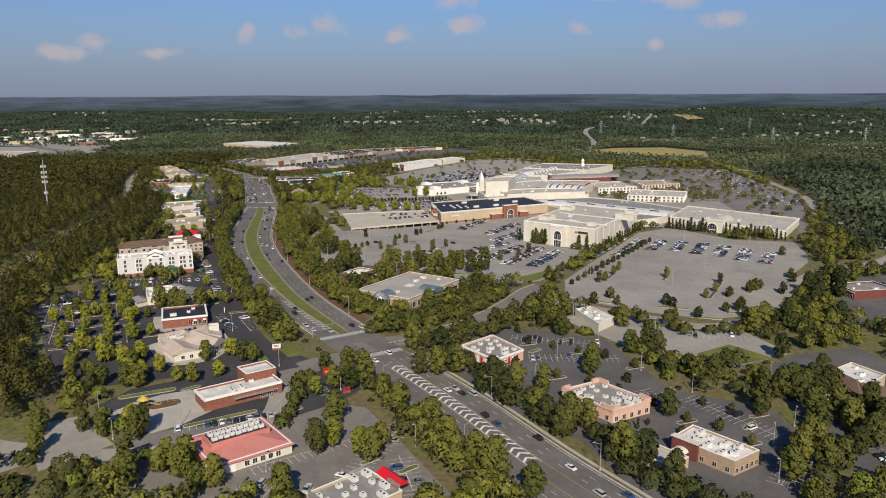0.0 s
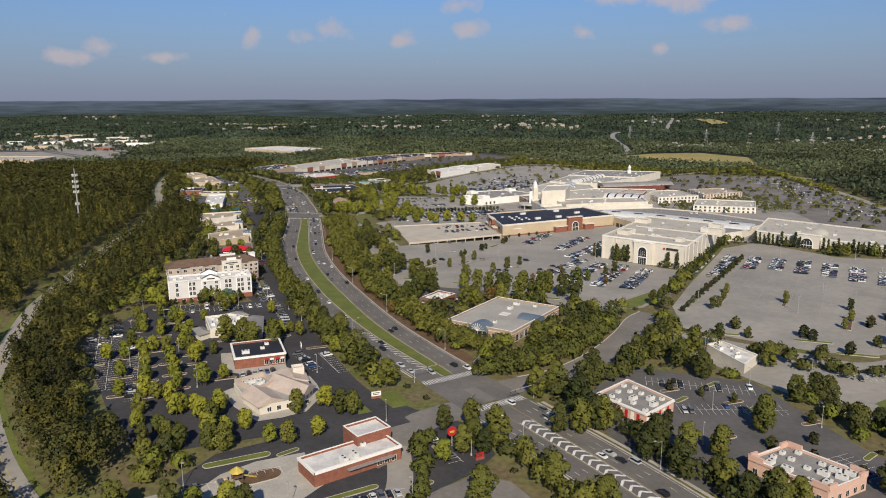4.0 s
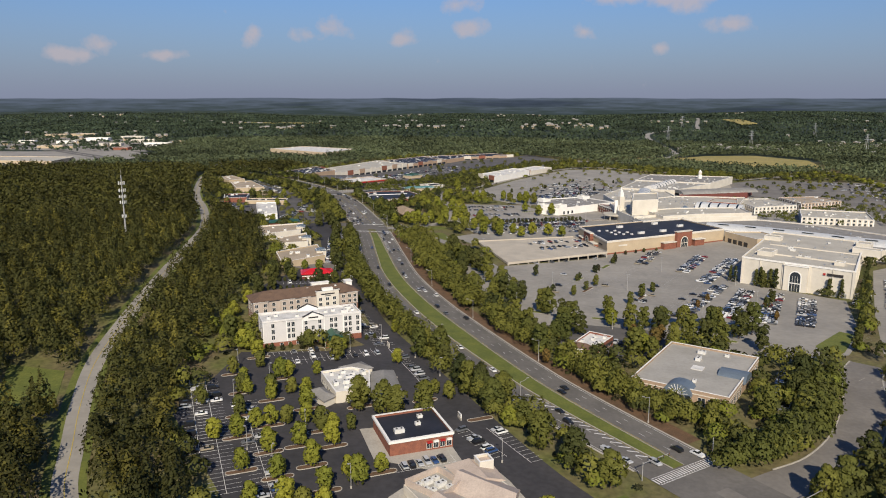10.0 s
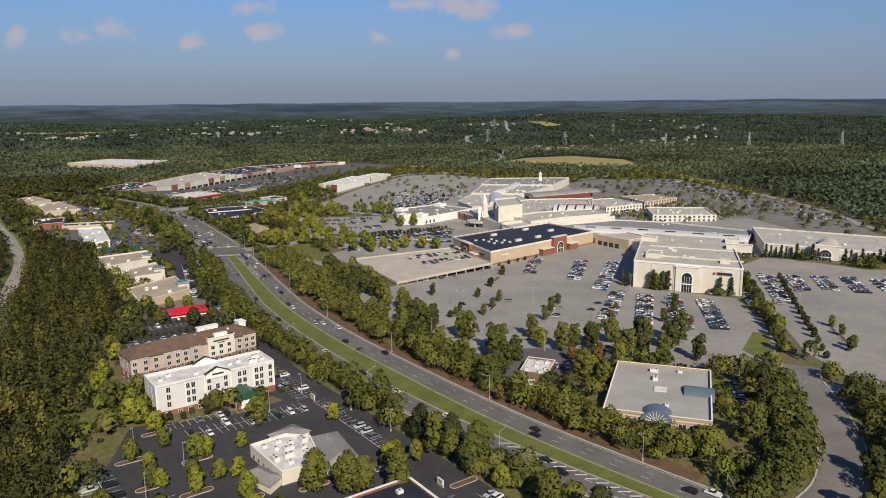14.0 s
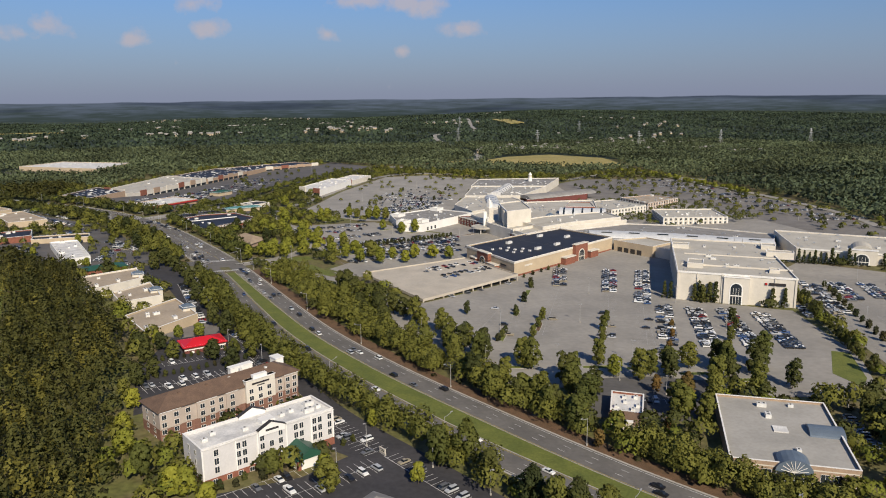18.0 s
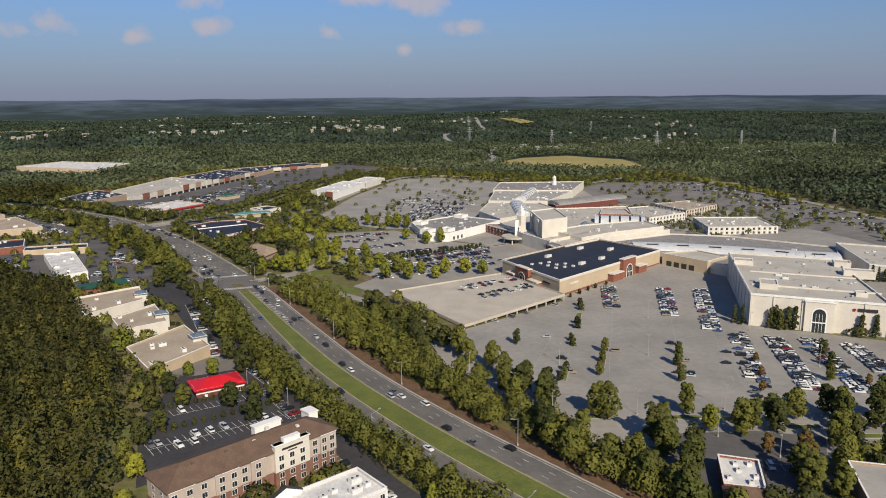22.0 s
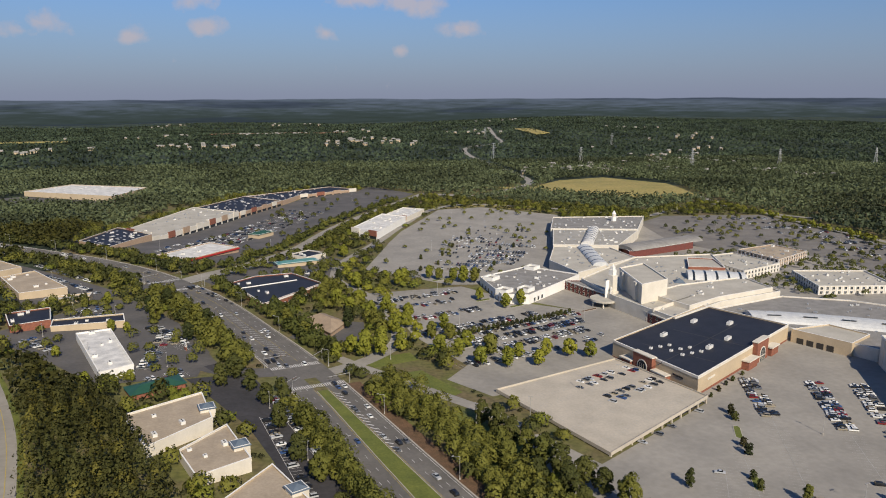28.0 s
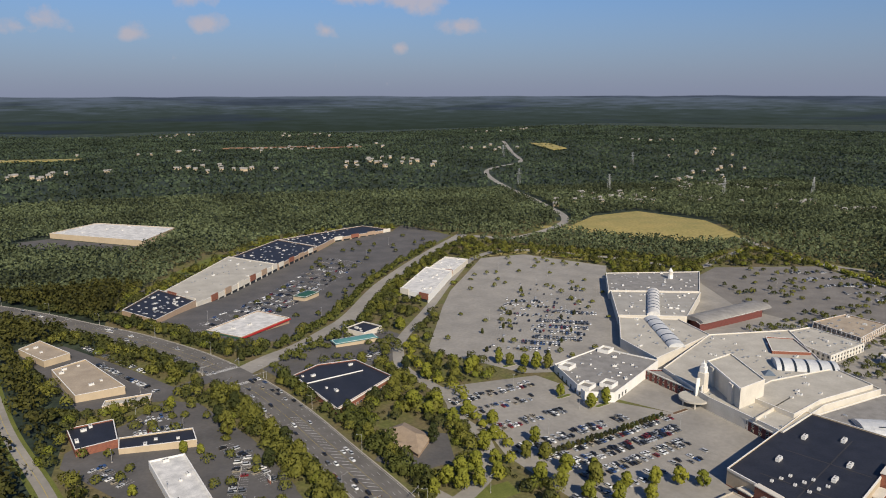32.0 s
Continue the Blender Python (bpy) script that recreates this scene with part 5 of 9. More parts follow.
CARS.sort(key=lambda c: nearness(c[0], c[1]))
pick = ["white"] * 7 + ["silver"] * 6 + ["black"] * 7 + ["grey"] * 5 + ["red"] + ["blue"] + ["tan"] * 2
kinds = ["sedan"] * 6 + ["suv"] * 5 + ["van"] + ["pickup"] * 2
farcars = {k: ([], []) for k in PAINT}
farglass = ([], [])
for i, (x, y, a, _) in enumerate(CARS):
    colour, kind = rnd.choice(pick), rnd.choice(kinds)
    if i < 270:
        put_car(x, y, a, kind, colour)
    else:
        m = pose(x, y, gz(x, y) + 0.15, 0, 0, a)
        body, cab, wh, L, W = CARKIT[kind]
        for me, (vs, fs) in ((body, farcars[colour]), (cab, farglass)):
            n = len(vs)
            vs.extend([tuple(m @ v.co) for v in me.vertices])
            fs.extend([tuple(n + q for q in p.vertices) for p in me.polygons])
for x, y, a, _ in DECK_CARS:
    put_car(x, y, a, rnd.choice(kinds), rnd.choice(pick), DK.z + DK.h - 1.0)
for k, (vs, fs) in farcars.items():
    if vs:
        tagged(raw("parked_cars_" + k, vs, fs, PM[k]), f"rows of distant parked {k} cars", "parked cars", kind="stuff")
if farglass[0]:
    tagged(raw("parked_cars_glazing", *farglass, M["carglass"]), "dark windows of distant parked cars", "parked cars", kind="stuff")


# ---- trees ----
def leaf_quads(rng, centres, radii, n, size):
    """Small leaf sprays on and in a set of lumps: an array of quads."""
    which = rng.integers(0, len(centres), n)
    d = rng.normal(size=(n, 3))
    d /= np.linalg.norm(d, axis=1)[:, None]
    d[:, 2] = np.where(d[:, 2] < -0.35, -d[:, 2], d[:, 2])
    p = centres[which] + d * radii[which][:, None] * rng.uniform(0.72, 1.06, n)[:, None]
    nn = d + rng.normal(size=(n, 3)) * 0.55 + np.array([0, 0, 0.25])
    nn /= np.linalg.norm(nn, axis=1)[:, None]
    a = np.cross(nn, rng.normal(size=(n, 3)))
    a /= np.linalg.norm(a, axis=1)[:, None]
    b = np.cross(nn, a)
    s = size * rng.uniform(0.6, 1.35, n)[:, None]
    d = d * 0.6 + nn * 0.4 + (p - centres.mean(0)) / np.ptp(centres, axis=0).max()
    return d, np.stack([p - a * s - b * s * 0.55, p + a * s - b * s * 0.6, p + a * s * 0.8 + b * s * 0.6, p - a * s * 0.9 + b * s * 0.5], 1)


def quad_mesh(name, Q, material, lean=None):
    """Leaf sprays as loose quads, shaded by the way they face out of the crown."""
    me = bpy.data.meshes.new(name)
    n = len(Q)
    me.vertices.add(n * 4), me.loops.add(n * 4), me.polygons.add(n)
    me.vertices.foreach_set("co", Q.reshape(-1).astype(np.float32))
    me.loops.foreach_set("vertex_index", np.arange(n * 4, dtype=np.int32))
    me.polygons.foreach_set("loop_start", np.arange(0, n * 4, 4, dtype=np.int32))
    me.update(calc_edges=True)
    if lean is not None:
        lean = lean.reshape(-1, 3)
        lean = lean / np.linalg.norm(lean, axis=1)[:, None]
        at = me.attributes.new("custom_normal", "FLOAT_VECTOR", "POINT")
        at.data.foreach_set("vector", np.repeat(lean, 4, axis=0).reshape(-1).astype(np.float32))
    me.materials.append(material)
    return me


def crown_lumps(rng, h, w, low, shape):
    """Lumps that fill a crown: round, upright or conical, always uneven."""
    n = 16
    c, r = [], []
    for i in range(n):
        t = (i + 0.5) / n
        z = low + (h - low) * t
        if shape == "round":
            ww = w * math.sqrt(max(0.05, 1 - (2 * t - 0.9) ** 2)) * 0.62
        elif shape == "cone":
            ww = w * (1.02 - t) * 0.72
        else:
            ww = w * (0.55 + 0.45 * math.sin(3.0 * t + 0.2)) * 0.6
        a = i * 2.4 + rng.uniform(-0.5, 0.5)
        c.append((math.cos(a) * ww * rng.uniform(0.5, 1.05), math.sin(a) * ww * rng.uniform(0.5, 1.05), z))
        r.append(max(0.5, w * (0.36 if shape != "cone" else 0.40 * (1.1 - t)) * rng.uniform(0.75, 1.2)))
    return np.array(c), np.array(r)


TREEKIT = {}


def tree_kit(kind, mats, h, w, low, shape, variants, n, size, label):
    """Variants of one kind of tree: trunk with limbs, and a crown of leaf sprays."""
    out = []
    for v in range(variants):
        rng = np.random.default_rng(100 + len(TREEKIT) * 17 + v)
        c, r = crown_lumps(rng, h, w / 2, low, shape)
        lean, quads = leaf_quads(rng, c, r, n, size)
        crown = quad_mesh("crown", quads, M[mats[v % len(mats)]], lean)
        bm = bmesh.new()
        cyl(bm, 0, 0, -0.3, low + (h - low) * 0.5, 0.028 * h * 0.6, 0.05, n=6)
        for k in range(5):
            m = pose(0, 0, low * 0.75 + k * 0.25, 38 + 7 * k, 0, k * 72 + 20)
            q = cyl(bm, 0, 0, 0, w * 0.36, 0.09, 0.03, n=4)
            bmesh.ops.transform(bm, matrix=m, verts=q)
        trunk = bpy.data.meshes.new("trunk")
        bm.to_mesh(trunk), bm.free()
        trunk.materials.append(M["bark"])
        out.append((crown, trunk))
    TREEKIT[kind] = out, label, [None] * variants


tree_kit("lime", ["lime", "lime", "leaf"], 6.6, 6.2, 1.3, "round", 4, 1000, 0.34, "young tree with bright yellow-green leaves")
tree_kit("broad", ["leaf", "leaf", "deep"], 11.0, 9.6, 1.8, "round", 4, 1700, 0.38, "full-grown broadleaf tree with a dense green crown")
tree_kit("dark", ["deep", "deep", "leaf"], 10.5, 9.4, 1.4, "round", 4, 1700, 0.38, "dark green roadside tree")
tree_kit("upright", ["leaf", "deep", "leaf"], 11.0, 8.4, 1.4, "oval", 4, 1700, 0.36, "tall upright tree with light green leaves")
tree_kit("shrub", ["deep", "hedge"], 3.0, 3.0, 0.2, "round", 3, 220, 0.30, "clipped round evergreen shrub")
tree_kit("cypress", ["deep"], 7.5, 3.2, 0.3, "cone", 2, 330, 0.34, "dark conical evergreen by the wall")
tree_kit("autumn", ["rust"], 7.0, 5.5, 1.5, "round", 2, 480, 0.42, "small tree turning orange-brown")
PLANTED, FAR_TREES = [], []


def plant(kind, x, y, s=1.0, rng=random.Random(3), z=None):
    kit, label, first = TREEKIT[kind]
    v = rng.randrange(len(kit))
    sc = s * rng.uniform(0.85, 1.15) * (1.25 if kind in ("lime", "broad", "dark", "upright") else 1.1)
    m = Matrix.LocRotScale((x, y, gz(x, y) if z is None else z), Euler((0, 0, rng.uniform(0, 6.28))), (sc * rng.uniform(0.92, 1.08), sc * rng.uniform(0.92, 1.08), sc * rng.uniform(0.9, 1.1)))
    if any(in_poly(x, y, inner(p, -0.6 if kind in ("shrub", "cypress") else -2.2)) for p in FOOT):
        return
    PLANTED.append((x, y))
    if kind != "shrub" and (y > 745 or x < -185 or (x > 225 and y > 255) or (kind == "cypress" and x > 290)):
        FAR_TREES.append((kit[v], m))
        return
    e = new("tree" if kind not in ("shrub",) else "shrub")
    e.matrix_world = m
    tagged(e, label, "tree" if kind != "shrub" else "shrub", "planted trees" if kind != "shrub" else "clipped shrubs")
    for nm, me in (("crown", kit[v][0]), ("trunk", kit[v][1])):
        o = new(nm, me)
        o.parent = e


def pts(text):
    return [tuple(map(float, p.split(","))) for p in text.split()]


for x, y in pts("-140,393 -124,368 -123,345 -107,337 -98,318 -128,312 -92,306 -97,292 -114,301 -107,284 -90,276 -84,286 -101,267 -95,265 -73,288 -152,408 -78,370 -60,347 -86,340 -58,264 -132,330 -118,322 -137,352 -146,372 -110,352 -104,306 -120,288 -112,268 -88,262 -136,310 -150,340 -80,252 -96,250 -70,246"):
    plant("lime", x, y, 0.95)
for x, y in pts("-38,348 -28,346 -8,292 -18,305 2,280 -52,380 -64,397 -33,336 -45,362 -22,322 -93,344 -86,336 -60,330"):
    plant("broad", x, y, 0.92)
for x, y in pts("5,479 42,471 49,447 11,442 -10,421 -24,447 -16,437 -15,507 -11,495 -20,513 45,414 40,404 75,427 87,415 108,417 83,427 64,445 8,475 -25,464 -12,460 -5,407"):
    plant("upright", x, y, 0.95)
for x, y in pts("31,521 42,537 51,550 63,503 75,522 86,537 129,483 145,498 155,513 13,575"):
    plant("upright", x, y, 0.55)
for x, y in pts("90,482 103,498 115,515 140,472"):
    plant("autumn", x, y, 0.7)
for x, y in pts("80,627 83,634 59,593 63,601 41,565 44,573 15,526 10,520 19,531"):
    plant("shrub", x, y, 1.35)
for x, y in pts("-35,1065 -50,934 -22,947 -6,943 19,950 37,938 53,927 -61,876 -44,860 -32,842 -40,820 -15,810 -18,789 -33,765 -13,771 -56,775 -30,792 -71,767 -82,766 -100,763 -24,756 -4,752 12,744 30,742 44,738 56,732 2,764 -16,738 -2,730 18,728 -52,790 -66,786 -78,780 -88,774 -52,808 -58,850 -70,866 -76,884 63,852 49,849 37,874 -14,934 26,944 44,930"):
    plant("lime", x, y, 1.4)
for x, y in pts("82,254 67,271 105,222 115,218 127,218 130,176 154,244 147,297 147,154 160,136 94,150 112,131 78,181 64,196 47,225 38,240 39,186 56,156 -8,143 -34,176 84,164 100,140 90,240 140,184 122,196 76,276"):
    plant("broad", x, y, 0.95)
for x, y in pts("-252,753 -223,960 -205,870 -184,819 -198,909 -153,727 -147,706 -144,675 -156,757 -172,842 -188,880 -206,930 -178,860 -166,822 -160,800 -210,890 -140,640 -134,620 -132,585 -126,566 -160,745 -168,735"):
    plant("dark", x, y, 0.95)
for x, y in pts("-262,860 -246,862 -232,850 -222,846 -255,916 -240,922 -275,916 -258,806 -266,790 -236,750 -222,744 -214,752 -160,556 -150,566 -162,580 -170,560 -140,566 -128,556 -156,574"):
    plant("lime", x, y, 0.9)
for x, y in pts("241,214 235,193 239,220 244,191 244,181 218,162 218,150 224,150 237,162 245,167 257,181 203,143 211,154 231,214 226,220 250,224 255,217 257,191 230,178 216,199"):
    plant("dark", x, y, 0.95)
for x, y in pts("-17,147 -29,144 27,213 52,161 35,167 59,165 41,167 -51,180 -41,183 0,135 -64,251 -45,252 -22,258 -64,241 -50,237"):
    plant("lime", x, y, 1.15)
for x, y in pts("6,146 17,158 23,158 34,219 38,226 42,220 27,239 -33,252 -15,252"):
    plant("broad", x, y, 0.72)
# evergreens along the department store and between the two large car parks
for k in range(16):
    plant("cypress", 216 + 3.9 * k, 522 + 6.3 * k, 1.0)
for x, y in pts("164,560 166.5,558.5 169,556.5 171.5,554.5 167,556 174,552 200,531 206,527 154,571 152,575"):
    plant("cypress", x, y, 1.45)
for k in range(20):
    plant(("dark", "shrub", "upright")[k % 3], 158 + 4.6 * k, 420 + 7.6 * k, 0.55 if k % 3 != 1 else 1.0)
for k in range(16):
    plant("shrub", 172 + 6.4 * k, 404 + 10.2 * k, 1.25)
for k in range(30):
    if not 10 < k < 15:
        plant("cypress", 303 + 2.65 * k, 617 - 2.72 * k, 1.05 + 0.35 * (k % 3 == 0))
for x, y in pts("178,359 191,370 192,355 223,356 226,352 255,342 263,344 267,349 287,386 292,389 297,393 262,330 265,327 234,330 354,486 215,324 219,327 269,374 330,420 307,381 366,438"):
    plant("shrub", x, y, 1.9)
for x, y in pts("243,423 275,406 253,371 264,385 197,413 192,410 207,432 215,448 332,423 327,408"):
    plant("upright", x, y, 0.5)
for x, y in pts("331,381 318,362 324,381 298,333 286,322 278,312 289,303 265,312 271,312 255,303 385,475 399,464 419,481 340,372 350,392 310,345"):
    plant("dark", x, y, 1.0)
for x, y in pts("98,662 108,668 116,672 128,678 136,684 146,690 154,694 160,700 88,656 62,700"):
    plant("shrub", x, y, 0.9)
# dark hedge row in the front car park
for k in range(26):
    plant("shrub", -14 + 4.1 * k, 793 + 1.06 * k, 1.25)
for x, y in pts("44,1000 62,1040 86,1078 112,1120 140,1168 70,960 96,985 120,1010 150,1060 175,1110 130,1050 196,1150 20,980 36,1030"):
    plant("shrub", x, y, 1.3)
for x, y in pts("-98,846 -84,840 -80,826 -112,810 -120,836 -60,830 -100,900 -84,900 -78,925 -92,980 -60,960"):
    plant("broad", x, y, 0.8)
for x, y in pts("-4,392 28,396 -2,416 6,424 74,332 96,352 104,366 110,380"):
    plant("autumn" if x < 30 else "broad", x, y, 0.9)
for x, y in pts("-166,436 -150,404 -160,418 -146,402 -168,452 -166,476"):
    plant("lime", x, y, 1.1)
for x, y in pts("-136,404 -128,408 -122,409 -118,412 -88,425 -92,423 -150,440 -140,446 -130,452 -118,458"):
    plant("shrub", x, y, 0.8)

for x, y in pts("-8,150 -16,152 -24,139 -35,172 -58,178 -49,174 5,138 30,128 -67,160 -30,150 -74,176 36,160"):
    plant("upright" if x < 0 else "broad", x, y, 0.8)
for x, y in pts("128,282 140,276 152,270 164,262 118,250 136,236 150,228 168,232 176,250 160,216 172,206 182,190 192,182 200,170 208,160 214,196 204,200 194,206 124,300 180,276 196,262 206,256 186,160 196,156 176,178"):
    plant("shrub", x, y, 1.3)
for x, y in pts("72,238 80,238 87,242 100,218 109,205 119,200 128,176 133,185 124,185 176,196 171,198 201,235 199,242 190,242 179,270 187,270 193,270 152,241 209,235 217,242 226,223 236,223 237,212 246,212 253,263 273,279 284,279 260,236 185,312 148,297 144,156 150,153 155,153 155,331 141,311 112,300 97,299 311,333 315,323 306,354 316,354"):
    plant("dark", x, y, 0.9)
for x, y in pts("-170,486 -166,500 -160,512 -164,530 -158,548 -134,528 -124,532 -128,548 -118,556 -152,534 -168,544 -126,512 -116,528"):
    plant("broad" if int(x) % 2 else "dark", x, y, 0.72)
for k in range(15):
    plant("shrub", -166 + 3.6 * k, 507 + 1.5 * k, 0.75), plant("shrub", -160 + 3.2 * k, 531 + 1.1 * k, 0.7)
for k in range(14):
    plant("shrub", -155 + 4.2 * k, 440 + 2.0 * k, 0.6)
for x, y in pts("-146,404 -138,402 -131,404 -122,407 -108,414 -100,417 -150,410 -112,412"):
    plant("shrub", x, y, 1.0)
for x, y in pts("-136,380 -121,370 -109,373 -139,363 -134,350 -124,350 -116,352 -105,325 -112,323 -94,319 -87,319 -123,320 -78,435 -74,388 -50,348 -56,354 -102,405 -119,408 -27,323"):
    plant("lime", x, y, 0.85)
for x, y in pts("-61,401 -54,396 -42,352 -37,348 -76,333 -71,332 -33,336 -103,392"):
    plant("broad", x, y, 0.95)
# tall trees between the mall's car park and the highway
for x, y in pts("19,455 13,442 -7,423 -9,430 57,450 96,453 96,446 14,452 90,439 104,436 114,443 48,399 20,437"):
    plant("upright", x, y, 1.0)
for x, y in pts("-14,437 -18,456 -22,472 -8,494 -8,517 -15,527 -23,497 -32,514 -34,532 -22,552 4,420 10,425 80,453 68,452 -4,505 -14,543 62,412"):
    plant("broad", x, y, 0.85)
for x, y in pts("60,427 55,420 47,431"):
    plant("autumn", x, y, 1.15)
for x, y in pts("46,408 40,454 -78,707 -70,676"):
    plant("lime", x, y, 1.2)
for x, y in pts("-47,659 -45,645 -43,632 -41,619 -38,610 -34,601 -29,589 -25,580 -39,584 -48,594 -54,611 -50,628 -34,616 -40,570 -22,566"):
    plant("dark", x, y, 0.95)
# trees in the southern rows of the hotel car park
for x, y in pts("-70,221 -63,232 -56,232 -53,220 -75,254 -38,227 -31,226 -21,233 -80,280 -10,252 -81,249 -82,233 -84,223 -75,223 -59,220 -92,237"):
    plant("lime" if y > 226 else "broad", x, y, 1.0 if y > 226 else 0.7)
# ---- woods: everything outside the built-up land, and belts beside the roads ----
TOWN = [(-112, 238), (-140, 284), (-160, 330), (-172, 400), (-176, 480), (-176, 560), (-198, 640), (-222, 715), (-258, 770), (-312, 856), (-318, 930), (-372, 1080), (-340, 1110),
        (-300, 1170), (-292, 1262), (-200, 1440), (-104, 1552), (60, 1628), (170, 1512), (240, 1392), (340, 1318), (420, 1220), (560, 1282), (590, 1160), (572, 1000),
        (546, 850), (506, 720), (446, 590), (420, 480), (450, 420), (440, 320), (330, 268), (316, 140), (260, 100), (250, -110), (-110, -110), (-120, 140), (-84, 186), (-84, 206), (-96, 226)]
OPEN = [TOWN, [(-248, 376), (-218, 370), (-203, 326), (-228, 320)], [(300, 1545), (389, 1500), (480, 1595), (600, 1630), (650, 1480), (592, 1306), (510, 1332), (436, 1396)],
        [(-270, 1322), (-225, 1322), (-180, 1390), (-164, 1475), (-195, 1480), (-245, 1390)], [(-480, 1640), (-430, 1680), (-370, 1755), (-240, 1665), (-284, 1550), (-300, 1522), (-470, 1600)],
        [(-905, 1320), (-720, 1325), (-630, 1600), (-760, 1710), (-1010, 1600)], [(-1020, 1660), (-700, 1680), (-690, 1950), (-940, 2140), (-1220, 2300), (-1120, 1790)]]
LINES = [(COUNTY, 9.5), (R5, 8), (R6, 8), (R7, 13), (R11, 6), (R2, 7), (EDGE, 6)]


def wooded(x, y, r=0.0):
    """Which of many places lie in the woods."""
    ok = np.ones(len(x), bool)
    for poly in OPEN:
        ins = np.zeros(len(x), bool)
        j = len(poly) - 1
        for i in range(len(poly)):
            (xi, yi), (xj, yj) = poly[i], poly[j]
            c = ((yi > y) != (yj > y)) & (x < (xj - xi) * (y - yi) / (yj - yi + 1e-9) + xi)
            ins ^= c
            j = i
        ok &= ~ins
    for (xy, nr, s), w in LINES:
        for p, n in zip(xy[::2], nr[::2]):
            ok &= (x - p[0]) ** 2 + (y - p[1]) ** 2 > w * w
        if xy is EDGE[0]:
            for p, n, q in zip(xy[::2], nr[::2], s[::2]):
                c = p - n * 15
                ok &= (x - c[0]) ** 2 + (y - c[1]) ** 2 > 22 * 22
    return ok


def woods(name, x0, y0, x1, y1, cell, quads, size, h, w, material, keep, label, seed, pines=0.0):
    rng = np.random.default_rng(seed)
    X, Y = np.meshgrid(np.arange(x0, x1, cell), np.arange(y0, y1, cell))
    x, y = (X.ravel() + rng.uniform(-0.5, 0.5, X.size) * cell), (Y.ravel() + rng.uniform(-0.5, 0.5, X.size) * cell)
    k = keep(x, y)
    x, y = x[k], y[k]
    k = wooded(x, y)
    x, y = x[k], y[k]
    return wood_mesh(name, rng, x, y, quads, size, h, w, material, label, pines)


def wood_mesh(name, rng, x, y, quads, size, h, w, material, label, pines=0.0):
    n = len(x)
    hh = h * rng.uniform(0.62, 1.32, n)
    ww = w * rng.uniform(0.75, 1.25, n)
    z = np.concatenate([lz(a, b) for a, b in zip(np.array_split(x, n // 3000 + 1), np.array_split(y, n // 3000 + 1))])
    d = rng.normal(size=(n, quads, 3))
    d /= np.linalg.norm(d, axis=2)[..., None]
    d[..., 2] = np.abs(d[..., 2]) - 0.25
    lump = 1 + 0.28 * np.sin(d[..., :1] * 5 + rng.uniform(0, 6, (n, 1, 1))) * np.cos(d[..., 1:2] * 5 + rng.uniform(0, 6, (n, 1, 1)))
    p = d * lump * rng.uniform(0.8, 1.05, (n, quads, 1)) * np.stack([ww / 2, ww / 2, hh * 0.52], -1)[:, None]
    if pines:                                     # tapering crowns among the round ones
        tz = np.clip((d[..., 2:] + 0.25) / 1.0, 0, 1)
        cone = (rng.random(n) < pines)[:, None, None]
        p[..., :2] *= np.where(cone, 1.18 - 0.86 * tz, 1.0)
        p[..., 2:] *= np.where(cone, 1.22, 1.0)
    p += np.stack([x, y, z + hh * 0.48], -1)[:, None]
    nn = d + rng.normal(size=d.shape) * 0.45 + np.array([0, 0, 0.3])
    nn /= np.linalg.norm(nn, axis=2)[..., None]
    a = np.cross(nn, rng.normal(size=d.shape))
    a /= np.linalg.norm(a, axis=2)[..., None]
    b = np.cross(nn, a)
    s = size * rng.uniform(0.65, 1.3, (n, quads, 1))
    Q = np.stack([p - a * s - b * s * 0.6, p + a * s - b * s * 0.65, p + a * s * 0.85 + b * s * 0.6, p - a * s * 0.9 + b * s * 0.55], 2)
    ob = new(name, quad_mesh(name, Q.reshape(-1, 4, 3), material, d + nn * 0.35))
    return tagged(ob, label, "woodland", kind="stuff")


def dist_line(x, y):
    return np.min([np.hypot(x - a, y - b) for a, b in CAM_LINE], axis=0)


near_wood = lambda x, y: dist_line(x, y) < 330
woods("woodland_near", -420, 120, -10, 800, 7.6, 190, 0.50, 16.0, 9.4, M["wood"], near_wood, "dense mixed woodland of pines and rounded crowns", 11, 0.75)
woods("woodland_near_light", -420, 120, -10, 800, 15.0, 200, 0.50, 15.5, 8.6, M["lightwood"], near_wood, "lighter crowns standing among the dense woodland", 16, 0.4)
woods("woodland_hill_light", -760, 100, -140, 1300, 17.0, 44, 1.1, 16, 11, M["lightwood"], lambda x, y: dist_line(x, y) >= 330, "lighter crowns on the wooded hill", 17)
woods("woodland_hill", -760, 100, -140, 1300, 8.8, 38, 1.15, 15, 11.5, M["wood"], lambda x, y: dist_line(x, y) >= 330, "dense mixed woodland on the hill", 12)
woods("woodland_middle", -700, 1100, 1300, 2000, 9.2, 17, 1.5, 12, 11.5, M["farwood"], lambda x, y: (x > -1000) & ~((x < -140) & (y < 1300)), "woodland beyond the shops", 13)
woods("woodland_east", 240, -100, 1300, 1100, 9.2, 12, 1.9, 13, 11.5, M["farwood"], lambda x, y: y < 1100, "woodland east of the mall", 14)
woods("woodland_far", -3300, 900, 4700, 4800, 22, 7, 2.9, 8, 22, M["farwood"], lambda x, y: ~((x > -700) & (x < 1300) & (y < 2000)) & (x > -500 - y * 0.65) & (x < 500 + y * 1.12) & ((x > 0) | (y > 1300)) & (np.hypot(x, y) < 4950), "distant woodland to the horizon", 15)


